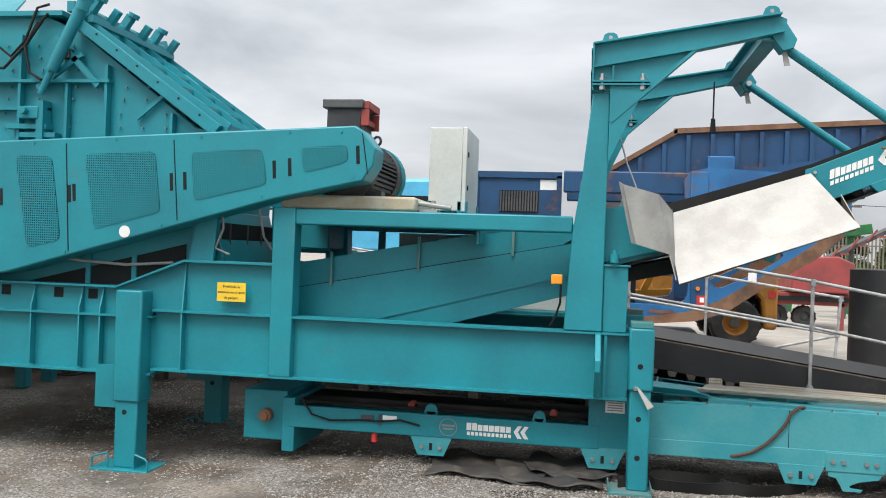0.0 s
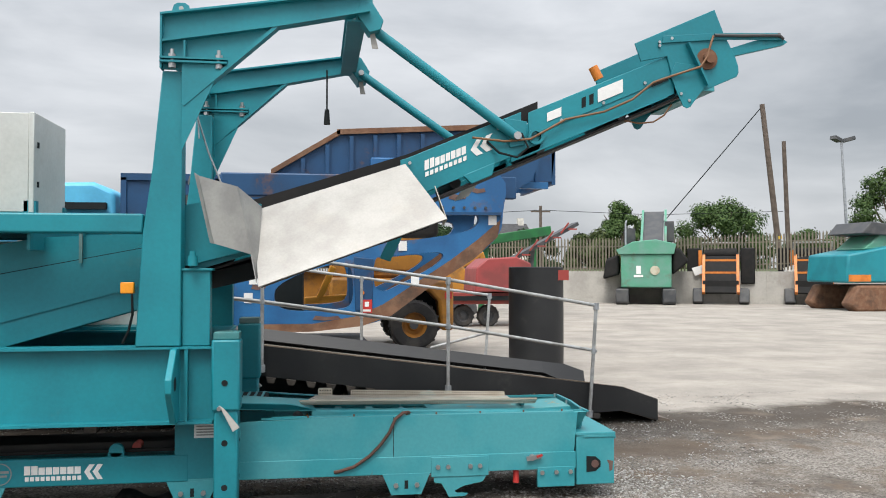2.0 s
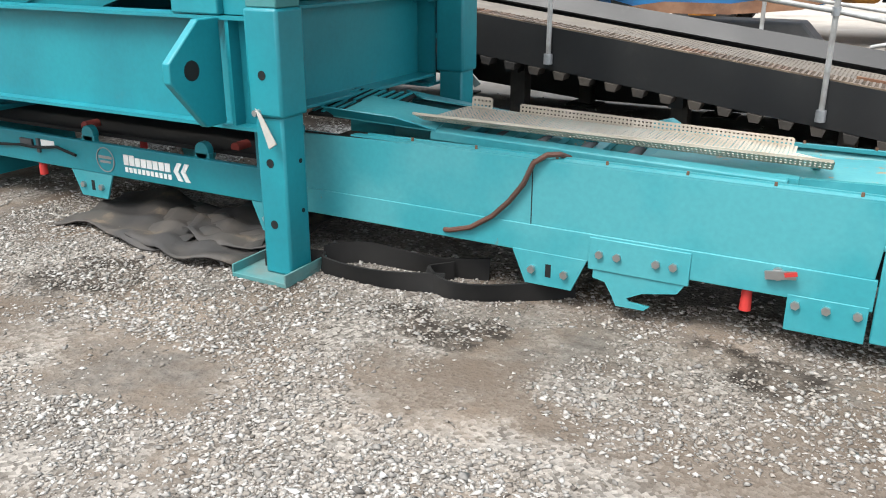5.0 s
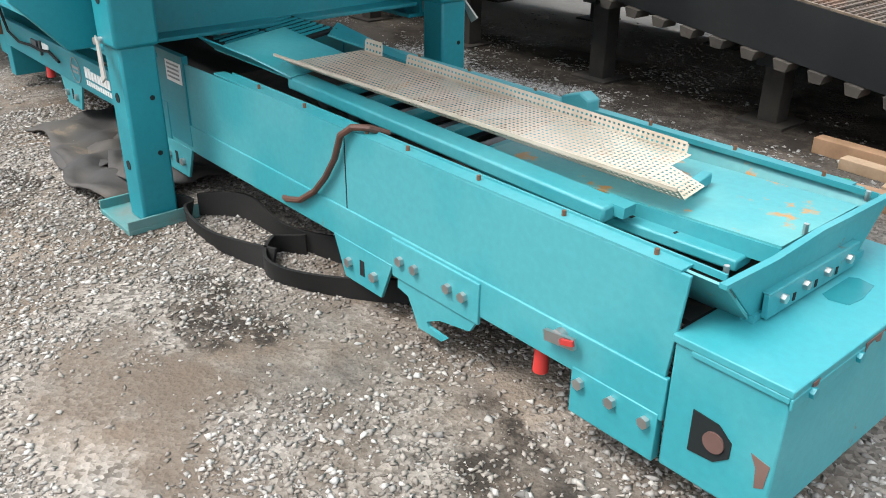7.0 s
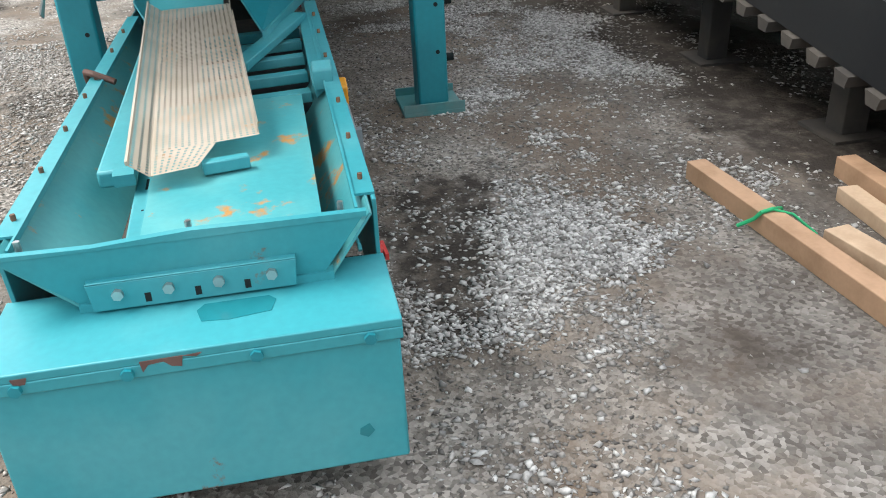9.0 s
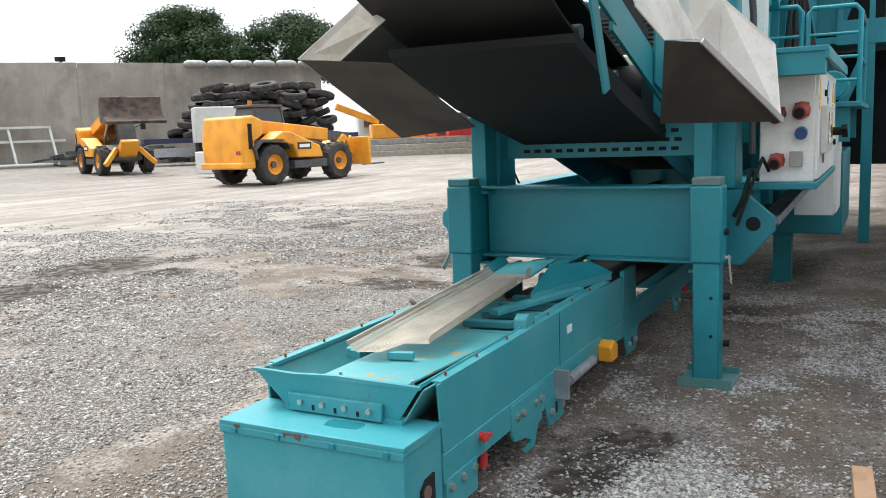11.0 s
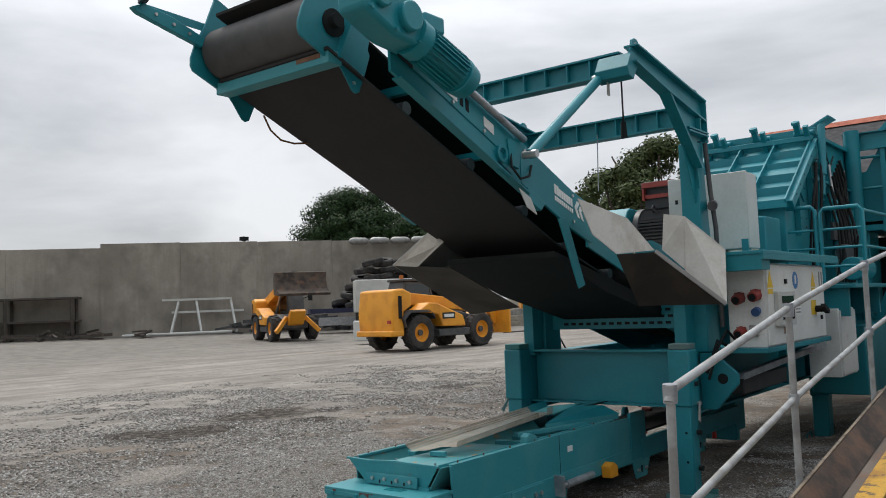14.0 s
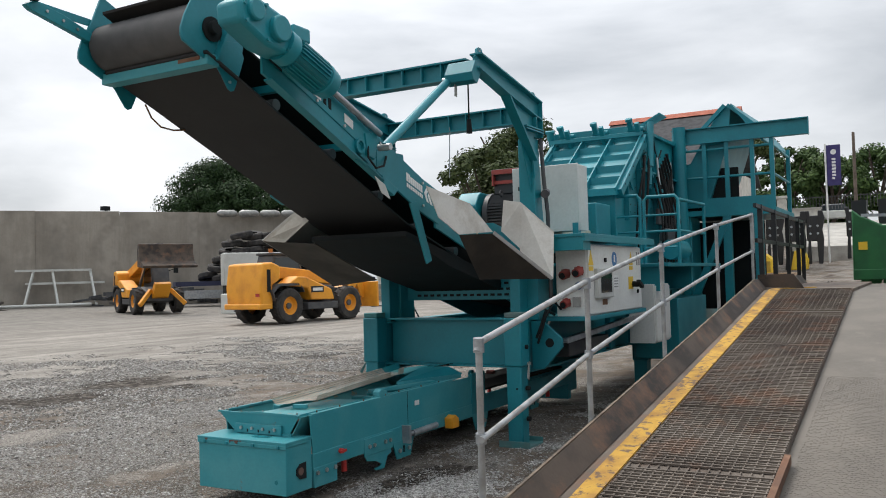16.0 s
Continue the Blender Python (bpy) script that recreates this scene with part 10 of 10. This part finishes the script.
cont = thing("dark_grey_container", (-53, -19.5, 0), "dark grey steel container in the yard", "container")
part("container_body", Geo().bar((-52, -22, 1.5), (-55.5, -17.5, 1.5), 2.4, 2.9), DARK_GREY, cont, bevel=0.04)
bcon = thing("blue_container", (-78, -25, 0), "blue steel container far down the yard", "container")
part("container_body", Geo().bar((-76, -27.5, 1.5), (-80, -22.5, 1.5), 2.5, 3.0), BLUE_BRIGHT, bcon, bevel=0.04)

# ---- loose stones ----
BARE = ((3.5, 6.75, 0.7, 0.3), (2.6, 6.9, 0.45, 0.2), (1.5, 6.6, 0.5, 0.25), (4.2, 9.95, 0.8, 0.25), (2.6, 10.35, 0.5, 0.2), (4.5, 9.45, 0.7, 0.4), (3.4, 9.75, 0.5, 0.3), (3.0, 8.85, 0.5, 0.22), (2.55, 9.0, 0.3, 0.2), (2.0, 10.6, 1.2, 0.25), (-1.05, 5.6, 0.42, 0.52), (-3.1, 5.3, 0.5, 0.55), (0.95, 1.95, 0.7, 0.5), (-0.75, 1.35, 0.75, 0.55), (1.4, 1.45, 0.45, 0.45), (3.9, 9.55, 0.8, 0.22))


def lattice(x, y, seed):
    """Smooth value noise between -0.5 and 0.5."""
    grid = np.random.default_rng(seed).uniform(-0.5, 0.5, (64, 64))
    i, j = np.floor(x).astype(int), np.floor(y).astype(int)
    u, v = x - i, y - j
    u, v = u * u * (3 - 2 * u), v * v * (3 - 2 * v)
    g00, g10, g01, g11 = grid[i % 64, j % 64], grid[(i + 1) % 64, j % 64], grid[i % 64, (j + 1) % 64], grid[(i + 1) % 64, (j + 1) % 64]
    return (g00 * (1 - u) + g10 * u) * (1 - v) + (g01 * (1 - u) + g11 * u) * v


def stones(name, n, box, rmin, rmax, mat, seed, label, bias=0.0, fade=0.0):
    """Angular chips scattered in patches over the ground, as one mesh."""
    rng = np.random.default_rng(seed)
    x0, x1, y0, y1 = box
    px, py = rng.uniform(x0, x1, n * 3), rng.uniform(y0, y1, n * 3)
    # drifts of chips: several octaves of smooth noise, cut sharply
    field = np.zeros(len(px))
    for k, (size, gain) in enumerate(((1.5, 1.1), (0.7, 1.0), (0.33, 0.8), (0.15, 0.5))):
        field += gain * lattice(px / size, py / size, 40 + k)
    keep = rng.uniform(0, 1, len(px)) < np.clip(0.5 + (field + bias) * 2.4, 0.03, 1.0)
    if fade:
        edge = np.minimum(np.minimum(px - x0, x1 - px), np.minimum(py - y0, y1 - py)) / fade + field * 0.4
        keep &= rng.uniform(0, 1, len(px)) < edge
    for cx, cy, rx, ry in BARE:
        keep &= (((px - cx) / rx) ** 2 + ((py - cy) / ry) ** 2 + field * 0.8 + rng.uniform(-0.35, 0.35, len(px)) > 1) | (rng.uniform(0, 1, len(px)) < 0.08)
    px, py = px[keep][:n], py[keep][:n]
    n = len(px)
    r = rmin + (rmax - rmin) * rng.uniform(0, 1, n) ** 2.2
    shape = np.array([(1, 0, 0), (-1, 0, 0), (0, 1, 0), (0, -1, 0), (0, 0, 1), (0.1, 0.1, -1)], float)
    verts = shape[None] * rng.uniform(0.45, 1.3, (n, 6, 1)) * np.array([1.15, 0.75, 0.42])
    verts += rng.normal(0, 0.17, verts.shape) * np.array([1.0, 1.0, 0.6])
    a = rng.uniform(0, 6.283, n)
    c, s = np.cos(a)[:, None], np.sin(a)[:, None]
    vx, vy = verts[..., 0] * c - verts[..., 1] * s, verts[..., 0] * s + verts[..., 1] * c
    gz = np.array([ground_height(x, y) for x, y in zip(px, py)])
    out = np.stack([px[:, None] + vx * r[:, None], py[:, None] + vy * r[:, None], gz[:, None] + (verts[..., 2] + 0.14) * r[:, None]], -1)
    tri = np.array([(0, 2, 4), (2, 1, 4), (1, 3, 4), (3, 0, 4), (2, 0, 5), (1, 2, 5), (3, 1, 5), (0, 3, 5)])
    faces = (np.arange(n)[:, None, None] * 6 + tri[None]).reshape(-1, 3)
    me = bpy.data.meshes.new(name)
    me.vertices.add(n * 6)
    me.vertices.foreach_set("co", out.reshape(-1))
    me.loops.add(len(faces) * 3)
    me.loops.foreach_set("vertex_index", faces.reshape(-1).astype(np.int32))
    me.polygons.add(len(faces))
    me.polygons.foreach_set("loop_start", np.arange(0, len(faces) * 3, 3, dtype=np.int32))
    me.update(calc_edges=True)
    me.materials.append(mat)
    return tagged(new(name, me), label, "gravel", kind="stuff")


def stone_material(name, dark, light):
    m = bpy.data.materials.new(name)
    m.use_nodes = True
    n, l = m.node_tree.nodes, m.node_tree.links
    p = n["Principled BSDF"]
    geo = n.new("ShaderNodeNewGeometry")
    ramp_n = n.new("ShaderNodeValToRGB")
    ramp_n.color_ramp.elements[0].color, ramp_n.color_ramp.elements[1].color = (*dark, 1), (*light, 1)
    grain = n.new("ShaderNodeTexNoise")
    grain.inputs["Scale"].default_value = 90
    l.new(geo.outputs["Position"], grain.inputs["Vector"])
    mul = n.new("ShaderNodeMixRGB")
    mul.blend_type = "OVERLAY"
    mul.inputs[0].default_value = 0.5
    l.new(geo.outputs["Random Per Island"], ramp_n.inputs[0])
    l.new(ramp_n.outputs[0], mul.inputs[1])
    l.new(grain.outputs[0], mul.inputs[2])
    l.new(mul.outputs[0], p.inputs["Base Color"])
    p.inputs["Roughness"].default_value = 0.85
    return m


CHIP = stone_material("grey_stone_chips", (0.125, 0.116, 0.106), (0.55, 0.54, 0.515))
CHIP_BROWN = stone_material("dusty_stone_chips", (0.12, 0.104, 0.088), (0.32, 0.29, 0.255))
CHIP_PALE = stone_material("pale_stone_chips", (0.17, 0.159, 0.145), (0.45, 0.43, 0.40))
CHIP_DARK = stone_material("dark_stone_chips", (0.07, 0.064, 0.058), (0.20, 0.186, 0.168))
stones("gravel", 60000, (-0.6, 5.8, 8.58, 10.6), 0.003, 0.017, CHIP, 1, "loose pale stone chips beside the low conveyor", -0.28)
stones("gravel", 30000, (-1.5, 3.4, 8.75, 10.5), 0.005, 0.019, CHIP, 21, "loose pale stone chips under the gantry", -0.12, 0.4)
stones("gravel", 5000, (2.2, 5.8, 8.58, 10.4), 0.003, 0.012, CHIP_BROWN, 13, "dusty brown chips beside the low conveyor", 0.4)
stones("gravel", 16000, (-0.6, 5.8, 8.58, 10.6), 0.003, 0.012, CHIP_DARK, 11, "dark stone chips beside the low conveyor", 0.5)
stones("gravel", 65000, (-0.5, 5.6, 4.2, 8.1), 0.003, 0.016, CHIP_BROWN, 2, "dusty brown-grey gravel before the low conveyor", 0.1)
stones("gravel", 16000, (-0.5, 5.6, 4.2, 8.1), 0.004, 0.018, CHIP_PALE, 4, "pale stone chips before the low conveyor", -0.1)
stones("gravel", 80000, (-1.0, 5.8, 3.6, 7.0), 0.003, 0.015, CHIP_PALE, 12, "pale grey chips strewn along the drive", 0.35, 0.9)
stones("gravel", 45000, (-4.5, 9.0, 2.5, 12.4), 0.005, 0.018, CHIP_PALE, 5, "scattered grey stone chips over the yard", -0.05, 1.5)
stones("gravel", 5500, (3.9, 5.2, 6.6, 9.6), 0.004, 0.017, CHIP, 6, "pale stone chips round the hopper end", 0.0)
stones("gravel", 260, (0.5, 6.0, 4.0, 10.0), 0.016, 0.028, CHIP, 3, "larger pale stones among the chips")
stones("gravel", 60000, (-10.0, 9.0, -5.0, 6.5), 0.007, 0.026, CHIP, 7, "coarse grey gravel scattered over the open yard", 0.1, 3.0)
stones("gravel", 50000, (-10.0, 9.0, -5.0, 6.5), 0.007, 0.028, CHIP_DARK, 8, "dark stone chips scattered over the open yard", 0.2, 3.0)
